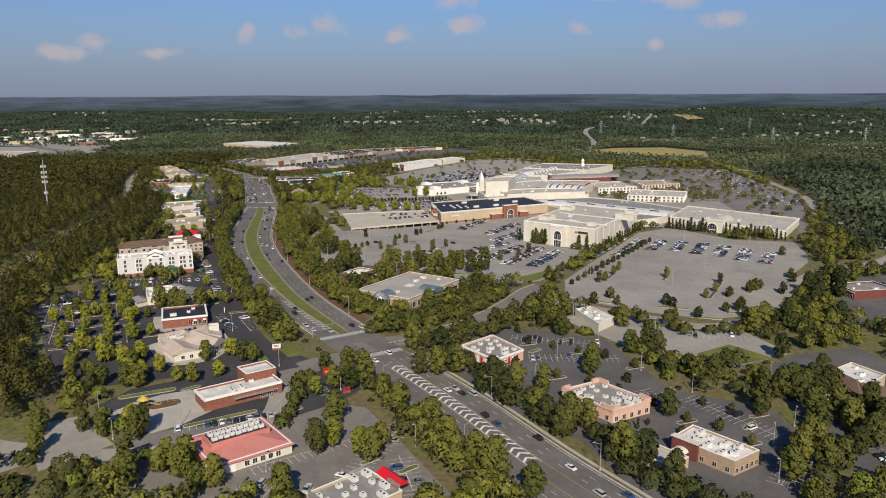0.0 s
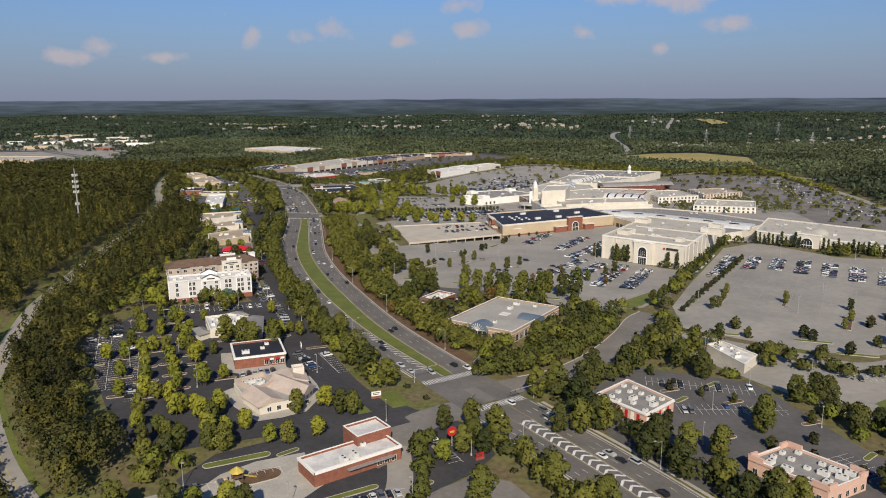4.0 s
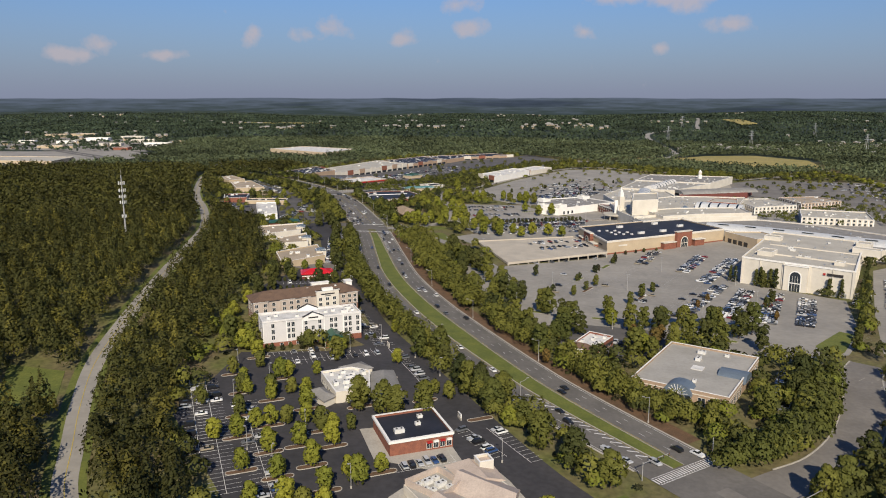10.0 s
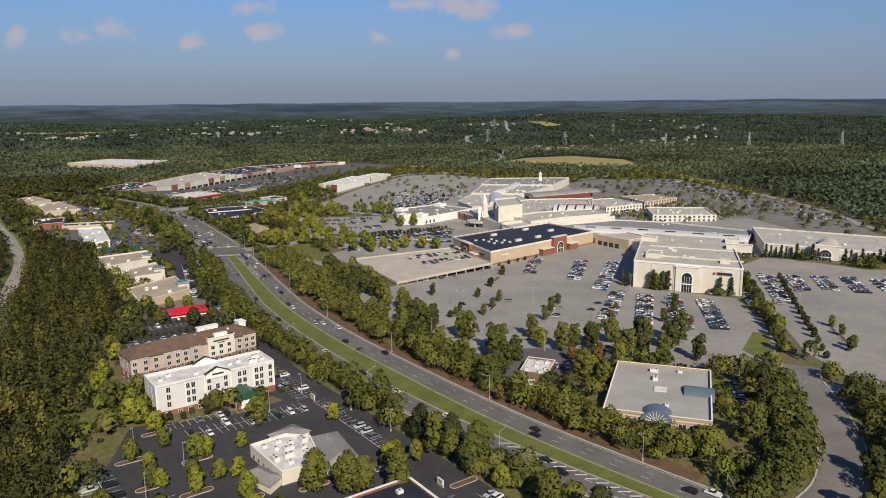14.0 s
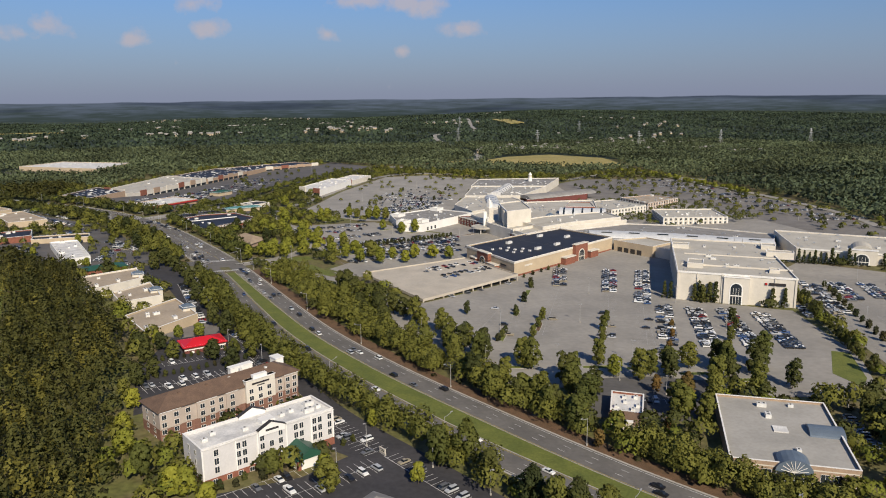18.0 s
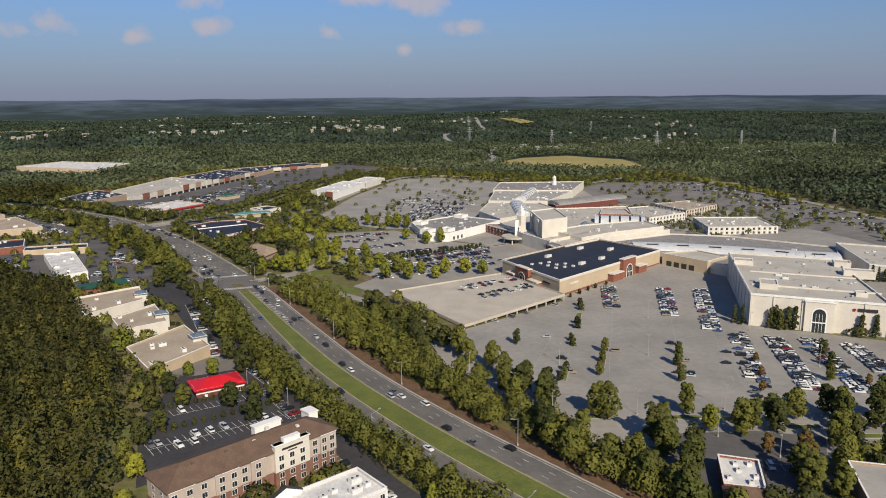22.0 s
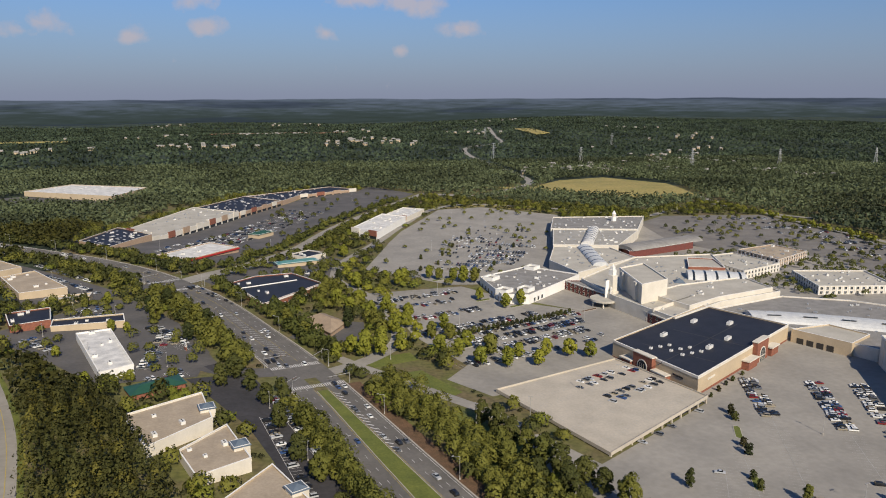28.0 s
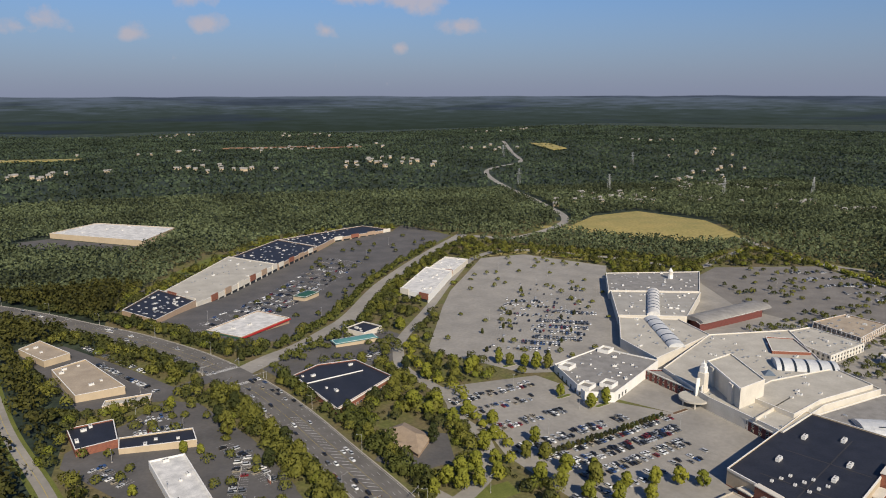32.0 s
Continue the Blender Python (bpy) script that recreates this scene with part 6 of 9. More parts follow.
def belt(name, line, lo, hi, s0, s1, gap, h, w, quads, size, material, label, seed):
    rng = np.random.default_rng(seed)
    xy, nr, q = line
    s = np.arange(s0, s1, gap)
    n = len(s)
    s = s + rng.uniform(-0.4, 0.4, n) * gap
    d = rng.uniform(lo(s) if callable(lo) else lo, hi(s) if callable(hi) else hi, n)
    x, y = np.interp(s, q, xy[:, 0]), np.interp(s, q, xy[:, 1])
    x, y = x + np.interp(s, q, nr[:, 0]) * d, y + np.interp(s, q, nr[:, 1]) * d
    k = np.array([not any(in_poly(a, b, inner(p, -4.5)) for p in FOOT) and math.hypot(a - 12, b - 403) > 15 for a, b in zip(x, y)])
    return wood_mesh(name, rng, x[k], y[k], quads, size, h, w, material, label)


WEST = lambda s: -2 * CW - half(s)
belt("tree_belt_highway_east", EDGE, 7, lambda s: np.interp(s, [S1 + 40, S1 + 220, S1 + 330, S2], [17, 20, 30, 34]), S1 + 40, S2 - 26, 2.0, 11.0, 8.4, 360, 0.40, M["leaf"], "continuous belt of green trees beside the highway", 21)
belt("tree_belt_highway_west", EDGE, lambda s: WEST(s) - 10, lambda s: WEST(s) - 3.5, S1 + 165, S2 - 60, 2.6, 13.0, 8.6, 330, 0.42, M["leaf"], "belt of green trees between highway and frontage drive", 22)
belt("tree_belt_frontage", EDGE, lambda s: WEST(s) - 16, lambda s: WEST(s) - 5, S1 + 58, S1 + 160, 7.5, 10.5, 9.0, 420, 0.40, M["leaf"], "loose trees between highway and frontage drive", 41)
belt("tree_belt_shops", EDGE, lambda s: WEST(s) - 13, lambda s: WEST(s) - 6, S1 + 300, S2 - 40, 6.5, 9, 8, 240, 0.5, M["leaf"], "trees between highway and shops", 23)
belt("tree_belt_north_west", EDGE, lambda s: WEST(s) - 20, lambda s: WEST(s) - 5, S2 + 30, S3 - 24, 2.8, 10, 9, 170, 0.7, M["leaf"], "belt of trees west of the highway", 24)
belt("tree_belt_north_east", EDGE, 6, 22, S2 + 30, S3 - 26, 2.6, 10, 9, 170, 0.7, M["leaf"], "belt of trees east of the highway", 25)
belt("tree_belt_far_east", EDGE, 5, 20, S3 + 26, 1500, 4.0, 9.5, 8.5, 90, 0.9, M["deep"], "belt of trees along the highway", 26)
belt("tree_belt_far_west", EDGE, lambda s: WEST(s) - 20, lambda s: WEST(s) - 5, S3 + 26, 1500, 4.0, 9.5, 8.5, 90, 0.9, M["deep"], "belt of trees along the highway", 27)
belt("tree_belt_boulevard", R3, 11, 20, 40, 560, 5.0, 8.5, 7.5, 90, 0.8, M["leaf"], "row of green trees along the boulevard", 28)
belt("tree_belt_boulevard_far", R3, -19, -11, 40, 560, 5.5, 8.5, 7.5, 90, 0.8, M["leaf"], "row of green trees along the boulevard", 29)
belt("tree_belt_entrance", R1, -22, -11, 24, 150, 1.9, 10.0, 8.6, 240, 0.55, M["leaf"], "belt of green trees beside the entrance road", 30)
belt("tree_belt_entrance_far", R1, 11, 24, 40, 150, 4.0, 10.0, 8.6, 220, 0.6, M["deep"], "trees beside the entrance road", 31)
belt("tree_belt_south_east", EDGE, 8, 17, 10, S1 - 40, 7.5, 10.5, 9.5, 320, 0.55, M["deep"], "roadside trees", 32)
belt("tree_belt_south_west", EDGE, lambda s: WEST(s) - 16, lambda s: WEST(s) - 5, 20, S1 - 60, 9.0, 10.0, 8.8, 320, 0.5, M["leaf"], "roadside trees", 33)
belt("tree_belt_ring_south", R2, 8, 20, 60, 260, 6.0, 8.0, 7.5, 160, 0.7, M["deep"], "trees along the ring road", 34)
belt("tree_belt_ring_east", R2, 9, 30, 260, 520, 4.0, 9.0, 8, 100, 0.8, M["leaf"], "trees along the ring road", 35)
belt("tree_belt_mall_north", R4, 7, 14, 60, 330, 15.0, 8.0, 8.5, 200, 0.6, M["lime"], "round yellow-green trees along the mall road", 36)
belt("tree_belt_mall_north_far", R4, -16, -7, 90, 330, 12.0, 8.5, 8.5, 200, 0.6, M["leaf"], "round green trees along the mall road", 37)
belt("tree_belt_mall_east", R5, 6, 12, 620, 1000, 6.0, 7.0, 7.0, 60, 1.0, M["lime"], "trees behind the mall", 38)
belt("tree_belt_ring_north", R5, -14, -6, 130, 620, 5.0, 7.0, 7.0, 60, 1.0, M["leaf"], "trees behind the mall", 39)
belt("tree_belt_service", R11, 6, 12, 60, 170, 4.0, 6.0, 5.5, 260, 0.45, M["leaf"], "trees along the service lane", 40)


# ---- trees on every unpaved patch of the built-up land ----
def inside(x, y, poly):
    ins, j = np.zeros(len(x), bool), len(poly) - 1
    for i in range(len(poly)):
        (xi, yi), (xj, yj) = poly[i], poly[j]
        ins ^= ((yi > y) != (yj > y)) & (x < (xj - xi) * (y - yi) / (yj - yi + 1e-9) + xi)
        j = i
    return ins


def patches(name, cell, h, w, quads, size, material, label, seed, chance, keep=None):
    rng = np.random.default_rng(seed)
    X, Y = np.meshgrid(np.arange(-380, 560, cell), np.arange(120, 1600, cell))
    x, y = X.ravel() + rng.uniform(-0.5, 0.5, X.size) * cell, Y.ravel() + rng.uniform(-0.5, 0.5, X.size) * cell
    ok = inside(x, y, TOWN) & (rng.random(len(x)) < chance)
    if keep:
        ok &= keep(x, y)
    x, y = x[ok], y[ok]
    ok = np.ones(len(x), bool)
    for dx, dy in ((0, 0), (3, 0), (-3, 0), (0, 3), (0, -3)):
        for nm, mt, p in LOTS:
            ok &= ~inside(x + dx, y + dy, p)
        for p in FOOT:
            ok &= ~inside(x + dx * 1.3, y + dy * 1.3, p)
    for (xy, nr, s), r in ((R1, 12), (R2, 9), (R3, 13), (R4, 9), (R5, 8), (FRONT, 8), (R8, 11), (R9, 10), (R10, 10), (R11, 8)):
        for p in xy[::2]:
            ok &= (x - p[0]) ** 2 + (y - p[1]) ** 2 > r * r
    for p, n, q in zip(EDGE[0][::2], EDGE[1][::2], EDGE[2][::2]):
        c = p - n * (CW + float(half(q)) / 2)
        ok &= (x - c[0]) ** 2 + (y - c[1]) ** 2 > (CW + float(half(q)) / 2 + 5) ** 2
    for poly in ([(-98, 764), (-50, 774), (-38, 700), (-30, 655), (-60, 650), (-86, 716)], [(-120, 860), (-84, 868), (-70, 836), (-84, 796), (-122, 806)], [(213, 270), (235, 284), (250, 264), (214, 248)], [(139, 408), (150, 416), (172, 446), (166, 452), (140, 426)], [(-12, 248), (18, 262), (8, 280), (-14, 270)], [(-66, 690), (-40, 640), (-46, 600), (-58, 610), (-74, 680)], [(-96, 756), (-62, 768), (-54, 674), (-84, 726)], [(-62, 690), (-30, 650), (-20, 600), (-44, 600), (-60, 660)]):
        ok &= ~inside(x, y, poly)
    return wood_mesh(name, rng, x[ok], y[ok], quads, size, h, w, material, label)


patches("street_trees_green", 8.5, 10, 9.0, 200, 0.6, M["leaf"], "green trees on lawns and verges", 61, 0.24)
patches("street_trees_dark", 8.5, 9.5, 9.0, 200, 0.6, M["deep"], "dark green trees on lawns and verges", 62, 0.24)
patches("street_trees_lime", 9.0, 7.5, 8.0, 200, 0.55, M["lime"], "yellow-green trees on lawns and verges", 63, 0.17)
patches("verge_shrubs", 5.0, 2.0, 2.6, 40, 0.4, M["hedge"], "low shrubs on lawns and verges", 64, 0.22)


def lot_trees(name, poly, cell, chance, h, w, quads, size, material, label, seed):
    """Small trees standing over a car park."""
    rng = np.random.default_rng(seed)
    xs, ys = [p[0] for p in poly], [p[1] for p in poly]
    X, Y = np.meshgrid(np.arange(min(xs), max(xs), cell), np.arange(min(ys), max(ys), cell))
    x, y = X.ravel() + rng.uniform(-0.25, 0.25, X.size) * cell, Y.ravel() + rng.uniform(-0.25, 0.25, X.size) * cell
    ok = inside(x, y, poly) & (rng.random(len(x)) < chance)
    for p in FOOT:
        ok &= ~inside(x, y, inner(p, -4))
    return wood_mesh(name, rng, x[ok], y[ok], quads, size, h, w, material, label)


EAST_LOT = [(420, 560), (480, 700), (525, 810), (545, 1000), (548, 1130), (440, 1180), (380, 1140), (340, 1030), (358, 965), (412, 950), (432, 890), (405, 700)]
NORTH_LOT = [(-20, 1000), (34, 930), (110, 950), (172, 1022), (250, 1170), (290, 1245), (224, 1335), (160, 1330), (60, 1180)]
lot_trees("car_park_trees_east", EAST_LOT, 15, 0.26, 6.5, 6.5, 110, 0.55, M["leaf"], "small trees over the eastern car park", 81)
lot_trees("car_park_trees_east_dark", EAST_LOT, 17, 0.2, 6.0, 6.0, 110, 0.55, M["deep"], "small dark trees over the eastern car park", 82)
lot_trees("car_park_trees_north", NORTH_LOT, 15, 0.17, 5.5, 5.5, 110, 0.5, M["leaf"], "small green trees over the northern car park", 83)
lot_trees("car_park_trees_shops", [(300, 780), (420, 780), (430, 900), (400, 980), (280, 960), (276, 860)], 9, 0.55, 6.0, 6.0, 110, 0.5, M["leaf"], "small trees between the rows of shops", 84)
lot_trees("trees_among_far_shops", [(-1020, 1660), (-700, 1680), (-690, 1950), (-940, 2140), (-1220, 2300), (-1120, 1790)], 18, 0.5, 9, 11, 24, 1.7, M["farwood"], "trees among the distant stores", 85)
lot_trees("car_park_trees_north_west", [(-180, 752), (-232, 752), (-262, 800), (-300, 850), (-300, 870), (-268, 905), (-244, 940), (-222, 930), (-190, 860), (-172, 792)], 12, 0.42, 7.0, 7.0, 150, 0.5, M["leaf"], "trees over the car park of the white-roofed building", 86)
lot_trees("car_park_trees_strip", [(-200, 1100), (-112, 1110), (-20, 1262), (90, 1418), (150, 1500), (60, 1540), (-40, 1440), (-110, 1330)], 20, 0.3, 6.5, 6.5, 60, 0.8, M["deep"], "small trees over the strip centre's car park", 87)
lot_trees("car_park_trees_bank", [(-172, 990), (-138, 1024), (-100, 1080), (-60, 1100), (-34, 1040), (-62, 985), (-100, 975), (-150, 944)], 12, 0.45, 8, 8, 110, 0.6, M["leaf"], "trees round the bank's car park", 88)

# ---- building details ----
def local(b, i):
    return b.edge(i)


def hip_roof(b, z, rise, over, material, gable=False, loc=None, name="roof", label=""):
    """A pitched roof over a four-cornered outline, its ridge along the longer side."""
    L = [np.array(p) for p in (inner(b.loc if loc is None else loc, -over))]
    if np.hypot(*(L[1] - L[0])) < np.hypot(*(L[2] - L[1])):
        L = L[1:] + L[:1]
    m0, m1 = (L[0] + L[3]) / 2, (L[1] + L[2]) / 2
    half_w = np.hypot(*(L[3] - L[0])) / 2
    d = (m1 - m0) / np.hypot(*(m1 - m0))
    k = 0 if gable else min(half_w, np.hypot(*(m1 - m0)) * 0.45)
    bm = bmesh.new()
    e = [bm.verts.new((*p, z)) for p in L] + [bm.verts.new((*p, z - 0.25)) for p in L]
    r = [bm.verts.new((*(m0 + d * k), z + rise)), bm.verts.new((*(m1 - d * k), z + rise))]
    bm.faces.new((e[0], e[1], r[1], r[0])), bm.faces.new((e[2], e[3], r[0], r[1]))
    bm.faces.new((e[1], e[2], r[1])), bm.faces.new((e[3], e[0], r[0]))
    for i in range(4):
        bm.faces.new((e[i + 4], e[(i + 1) % 4 + 4], e[(i + 1) % 4], e[i]))
    bm.faces.new(e[7:3:-1])
    return part(name, bm, M[material], b.e, label)


def vault(b, x0, y0, x1, y1, w, rise, z, material, name="vaulted_roof", ribs=None, n=10, label=""):
    """A barrel roof between two places in plan, with optional darker glazed ribs."""
    a, c = np.array([x0, y0]) - b.c, np.array([x1, y1]) - b.c
    d = c - a
    L = np.hypot(*d)
    m = pose(a[0], a[1], z, 0, 0, math.degrees(math.atan2(d[1], d[0])))

    def arc(bm, s0, s1, grow, cap):
        rows_ = []
        for s in (s0, s1):
            rows_.append([bm.verts.new((s, -w / 2 * math.cos(math.pi * k / n) * grow, rise * math.sin(math.pi * k / n) * grow)) for k in range(n + 1)])
        for k in range(n):
            bm.faces.new((rows_[0][k], rows_[1][k], rows_[1][k + 1], rows_[0][k + 1]))
        if cap:
            bm.faces.new(rows_[0][::-1]), bm.faces.new(rows_[1])

    bm = bmesh.new()
    arc(bm, 0, L, 1.0, True)
    ob = part(name, bm, M[material], b.e, label)
    ob.matrix_basis = m
    for s in (ribs or []):
        bm = bmesh.new()
        arc(bm, s * L - 0.9, s * L + 0.9, 1.025, True)
        o = part("glazed_rib", bm, M["glass"], b.e)
        o.matrix_basis = m
    return ob


def portal(b, i, x, w, h, depth, wall, arch_w, arch_h, trim="white", top=0.6):
    """A projecting entrance block with a round-headed glazed arch."""
    m = b.on(i, x, 0)
    bm = bmesh.new()
    box(bm, -w / 2, -depth, -1, w / 2, 0.3, h)
    o = part("entrance_block", bm, M[wall], b.e)
    o.matrix_basis = m
    bm = bmesh.new()
    box(bm, -w / 2 - 0.4, -depth - 0.4, h, w / 2 + 0.4, 0.7, h + top)
    o = part("entrance_cornice", bm, M[trim], b.e)
    o.matrix_basis = m

    def arch(r, hh, y0, y1):
        bm = bmesh.new()
        prof = [(-r, 0), *[(-r * math.cos(math.pi * k / 12), hh - r + r * math.sin(math.pi * k / 12)) for k in range(13)], (r, 0)]
        A = [bm.verts.new((px_, y0, pz)) for px_, pz in prof]
        B = [bm.verts.new((px_, y1, pz)) for px_, pz in prof]
        bm.faces.new(A), bm.faces.new(B[::-1])
        for k in range(len(A)):
            j = (k + 1) % len(A)
            bm.faces.new((A[k], B[k], B[j], A[j]))
        return bm

    o = part("arch_surround", arch(arch_w / 2 + 0.7, arch_h + 0.7, -depth - 0.18, -depth + 0.1), M[trim], b.e)
    o.matrix_basis = m
    o = part("arch_glazing", arch(arch_w / 2, arch_h, -depth - 0.24, -depth + 0.1), M["glass"], b.e)
    o.matrix_basis = m
    for k in (-0.25, 0.0, 0.25):
        bm = bmesh.new()
        box(bm, k * arch_w - 0.08, -depth - 0.30, 0, k * arch_w + 0.08, -depth - 0.22, arch_h * 0.8)
        o = part("mullion", bm, M[trim], b.e)
        o.matrix_basis = m
    bm = bmesh.new()
    box(bm, -arch_w / 2, -depth - 0.30, arch_h * 0.4, arch_w / 2, -depth - 0.22, arch_h * 0.45)
    o = part("transom", bm, M[trim], b.e)
    o.matrix_basis = m


def rbox(b, name, x0, y0, x1, y1, z0, z1, material, ang=None, label=""):
    """A box in a building's own frame: x along its first wall, y inwards from it."""
    bm = bmesh.new()
    box(bm, x0, y0, z0, x1, y1, z1)
    o = part(name, bm, M[material], b.e, label)
    o.matrix_basis = b.on(0, 0, 0)
    return o


def penthouse(b, x0, y0, x1, y1, h, material="cream", par=0.9, roof="roofcream"):
    rbox(b, "roof_block", x0, y0, x1, y1, b.h - par, b.h - par + h, material)
    rbox(b, "roof_block_top", x0 - 0.15, y0 - 0.15, x1 + 0.15, y1 + 0.15, b.h - par + h, b.h - par + h + 0.15, roof)


# white hotel
zs = (4.5, 7.5, 10.5)
HOTEL.windows(0, [49.5 * f for f in (0.10, 0.255, 0.30, 0.43, 0.57, 0.69, 0.735, 0.84, 0.885, 0.965)], zs, 1.5, 2.1)
HOTEL.windows(0, [49.5 * 0.5], (4.5, 7.5), 1.5, 2.1)
HOTEL.windows(3, [5.0, 10.5], zs, 1.15, 1.8), HOTEL.windows(1, [5.0, 10.5], zs, 1.15, 1.8)
HOTEL.windows(0, [4, 9, 13, 17, 21, 26, 30, 34], (0.9,), 1.5, 1.5)
for i, x in ((0, 25.0), (2, 24.5)):
    bm = bmesh.new()
    A = [bm.verts.new((px_, -0.45, pz)) for px_, pz in ((-5, 12.4), (5, 12.4), (5, 14.3), (0, 16.6), (-5, 14.3))]
    B = [bm.verts.new((v.co.x, 0.9, v.co.z)) for v in A]
    bm.faces.new(A), bm.faces.new(B[::-1])
    for k in range(5):
        bm.faces.new((A[k], B[k], B[(k + 1) % 5], A[(k + 1) % 5]))
    o = part("pediment", bm, M["white"], HOTEL.e)
    o.matrix_basis = HOTEL.on(i, x, 0)
    bm = bmesh.new()
    for s in (-1, 1):
        q = box(bm, 0, -0.7, -0.18, 5.9, 0.95, 0.02)
        bmesh.ops.transform(bm, matrix=pose(0, 0, 16.75) @ Matrix.Rotation(radians(24.5), 4, "Y") if s > 0 else pose(0, 0, 16.75) @ Matrix.Rotation(radians(180 - 24.5), 4, "Y"), verts=q)
    o = part("pediment_edge", bm, M["darkmetal"], HOTEL.e)
    o.matrix_basis = HOTEL.on(i, x, 0)
HOTEL.slab("hotel_sign", 0, 22.6, 27.4, 13.6, 14.3, 0.55, "lettering", "dark sign lettering shown as a bar")
for x0, x1 in ((0, 0.5), (11.5, 12), (19.3, 19.8), (30.2, 30.7), (40, 40.5), (49, 49.5)):
    HOTEL.slab("pilaster", 0, x0, x1, 3.0, 13.6, 0.22, "white")
HOTEL.slab("cornice", 0, -0.2, 49.7, 13.5, 13.75, 0.3, "roofwhite")
rbox(HOTEL, "stair_head", 24, 5, 29, 9, 13.3, 14.9, "white")
for x, y, k in ((4, 7, 1), (8, 10, 1), (18, 6, 1), (33, 8, 1), (37, 9, 1), (42, 5, 0), (45, 10, 0), (46.5, 6, 1)):
    p = HOTEL.e.matrix_world @ HOTEL.on(0, x, 13.3, -y).translation
    unit(k, p.x, p.y, p.z, 21.4)
# porch of the hotel
PORCH = House("hotel_porch", rect(-110.2, 408.6, 21.4, 9.5, 11), 4.2, "white", "roofgrey", "drive-through porch with dark green gabled roof and brick piers", "porch", par=0.2, coping=None)
PORCH.e.children[0].scale, PORCH.e.children[0].location = (1, 1, 0.16), (0, 0, 3.5)
hip_roof(PORCH, 4.2, 3.0, 0.7, "green", gable=True, name="gabled_roof", label="dark green metal roof")
for x, y in ((0.5, 0.5), (9, 0.5), (0.5, 10.5), (9, 10.5)):
    rbox(PORCH, "pier", x - 0.6, y - 0.6, x + 0.6, y + 0.6, -1, 3.5, "brick")
bm = bmesh.new()
A = [bm.verts.new((px_, -0.25, pz)) for px_, pz in ((-0.2, 4.2), (9.7, 4.2), (4.75, 7.0))]
B = [bm.verts.new((v.co.x, 0.05, v.co.z)) for v in A]
bm.faces.new(A), bm.faces.new(B[::-1])
for k in range(3):
    bm.faces.new((A[k], B[k], B[(k + 1) % 3], A[(k + 1) % 3]))
o = part("gable_end", bm, M["white"], PORCH.e)
o.matrix_basis = PORCH.on(0, 0, 0)

# inn with brown hipped roof
hip_roof(INN, 13.3, 3.6, 0.9, "shingle", name="hipped_roof", label="brown shingled hipped roof")
for f0, out_ in ((1.6, 0.5), (6.3, 0.5), (11.0, 0.1), (16.6, 0.5), (20.6, 0.5), (24.4, 0.1), (29.0, 0.5), (36.8, 1.36), (40.8, 1.36), (44.8, 1.36), (50.5, 0.1), (54.0, 0.5), (57.2, 0.5)):
    INN.windows(0, [f0], (7.0, 9.9), 1.7, 1.7, out=out_)
    INN.windows(0, [f0], (1.2, 4.1), 1.7, 1.7, out=1.42 if out_ > 1 else 0.12)
INN.windows(3, [4.5, 10.5], (1.2, 4.1, 7.0, 9.9), 1.5, 1.5), INN.windows(1, [4.5, 10.5], (1.2, 4.1, 7.0, 9.9), 1.5, 1.5)
INN.slab("projecting_bay", 0, 34.6, 47.6, 6.2, 15.6, 1.3, "cream", deep=0.5)
INN.slab("bay_base", 0, 34.5, 47.7, -1, 6.2, 1.35, "innbrick", deep=0.5)
INN.slab("bay_gable", 0, 38.0, 44.2, 15.6, 17.0, 1.3, "white", deep=0.5)
INN.slab("bay_cornice", 0, 34.3, 47.9, 15.3, 15.6, 1.6, "white", deep=0.6)
INN.slab("inn_sign", 0, 37.2, 45, 13.2, 13.9, 1.42, "lettering", "dark sign lettering shown as a bar")
INN.slab("sign_second_line", 0, 39.4, 42.8, 12.3, 12.7, 1.42, "lettering")
for a, c in ((0, 8.0), (14.5, 22.5), (26.5, 31.5), (52.5, 58.9)):
    INN.slab("bay", 0, a, c, 6.2, 13.2, 0.45, "innwall", deep=0.3)
    INN.slab("bay_cornice", 0, a - 0.15, c + 0.15, 12.7, 13.3, 0.7, "white", deep=0.3)
rbox(INN, "end_parapet", 55.5, 10.5, 59.2, 15.2, 12.8, 16.2, "white"), rbox(INN, "end_parapet", 55.2, 10.2, 59.5, 15.5, 16.2, 16.6, "white")
rbox(INN, "rear_parapet", 36, 13.2, 46, 15.6, 12.8, 16.4, "white"), rbox(INN, "rear_parapet", 35.7, 13.0, 46.3, 15.9, 16.4, 16.8, "white")
for x, y in ((10, 5), (21, 5), (31, 6), (39, 11), (47, 5)):
    rbox(INN, "vent_box", x, y, x + 1.1, y + 1.1, 14.5, 16.4, "unit" if x > 30 else "shingle")

# store with arched glass entrance
for i, xs in ((0, (4, 8, 12, 30, 34, 38)), (1, (5, 10, 15, 20, 38, 43, 48, 52))):
    OFFICE.windows(i, xs, (1.0,), 2.8, 3.4, "white")
OFFICE.slab("stone_band", 0, 0, 40.6, 5.4, 5.8, 0.1, "cream"), OFFICE.slab("stone_band", 1, 0, 56.2, 5.4, 5.8, 0.1, "cream")
a, d, n, ang = OFFICE.edge(0)
p0 = OFFICE.c + a + d * 20.3 + np.array([d[1], -d[0]]) * 1.2
p1 = p0 - np.array([d[1], -d[0]]) * 8.0
vault(OFFICE, p0[0], p0[1], p1[0], p1[1], 12, 4.4, 4.6, "slate", label="blue-grey arched metal roof")
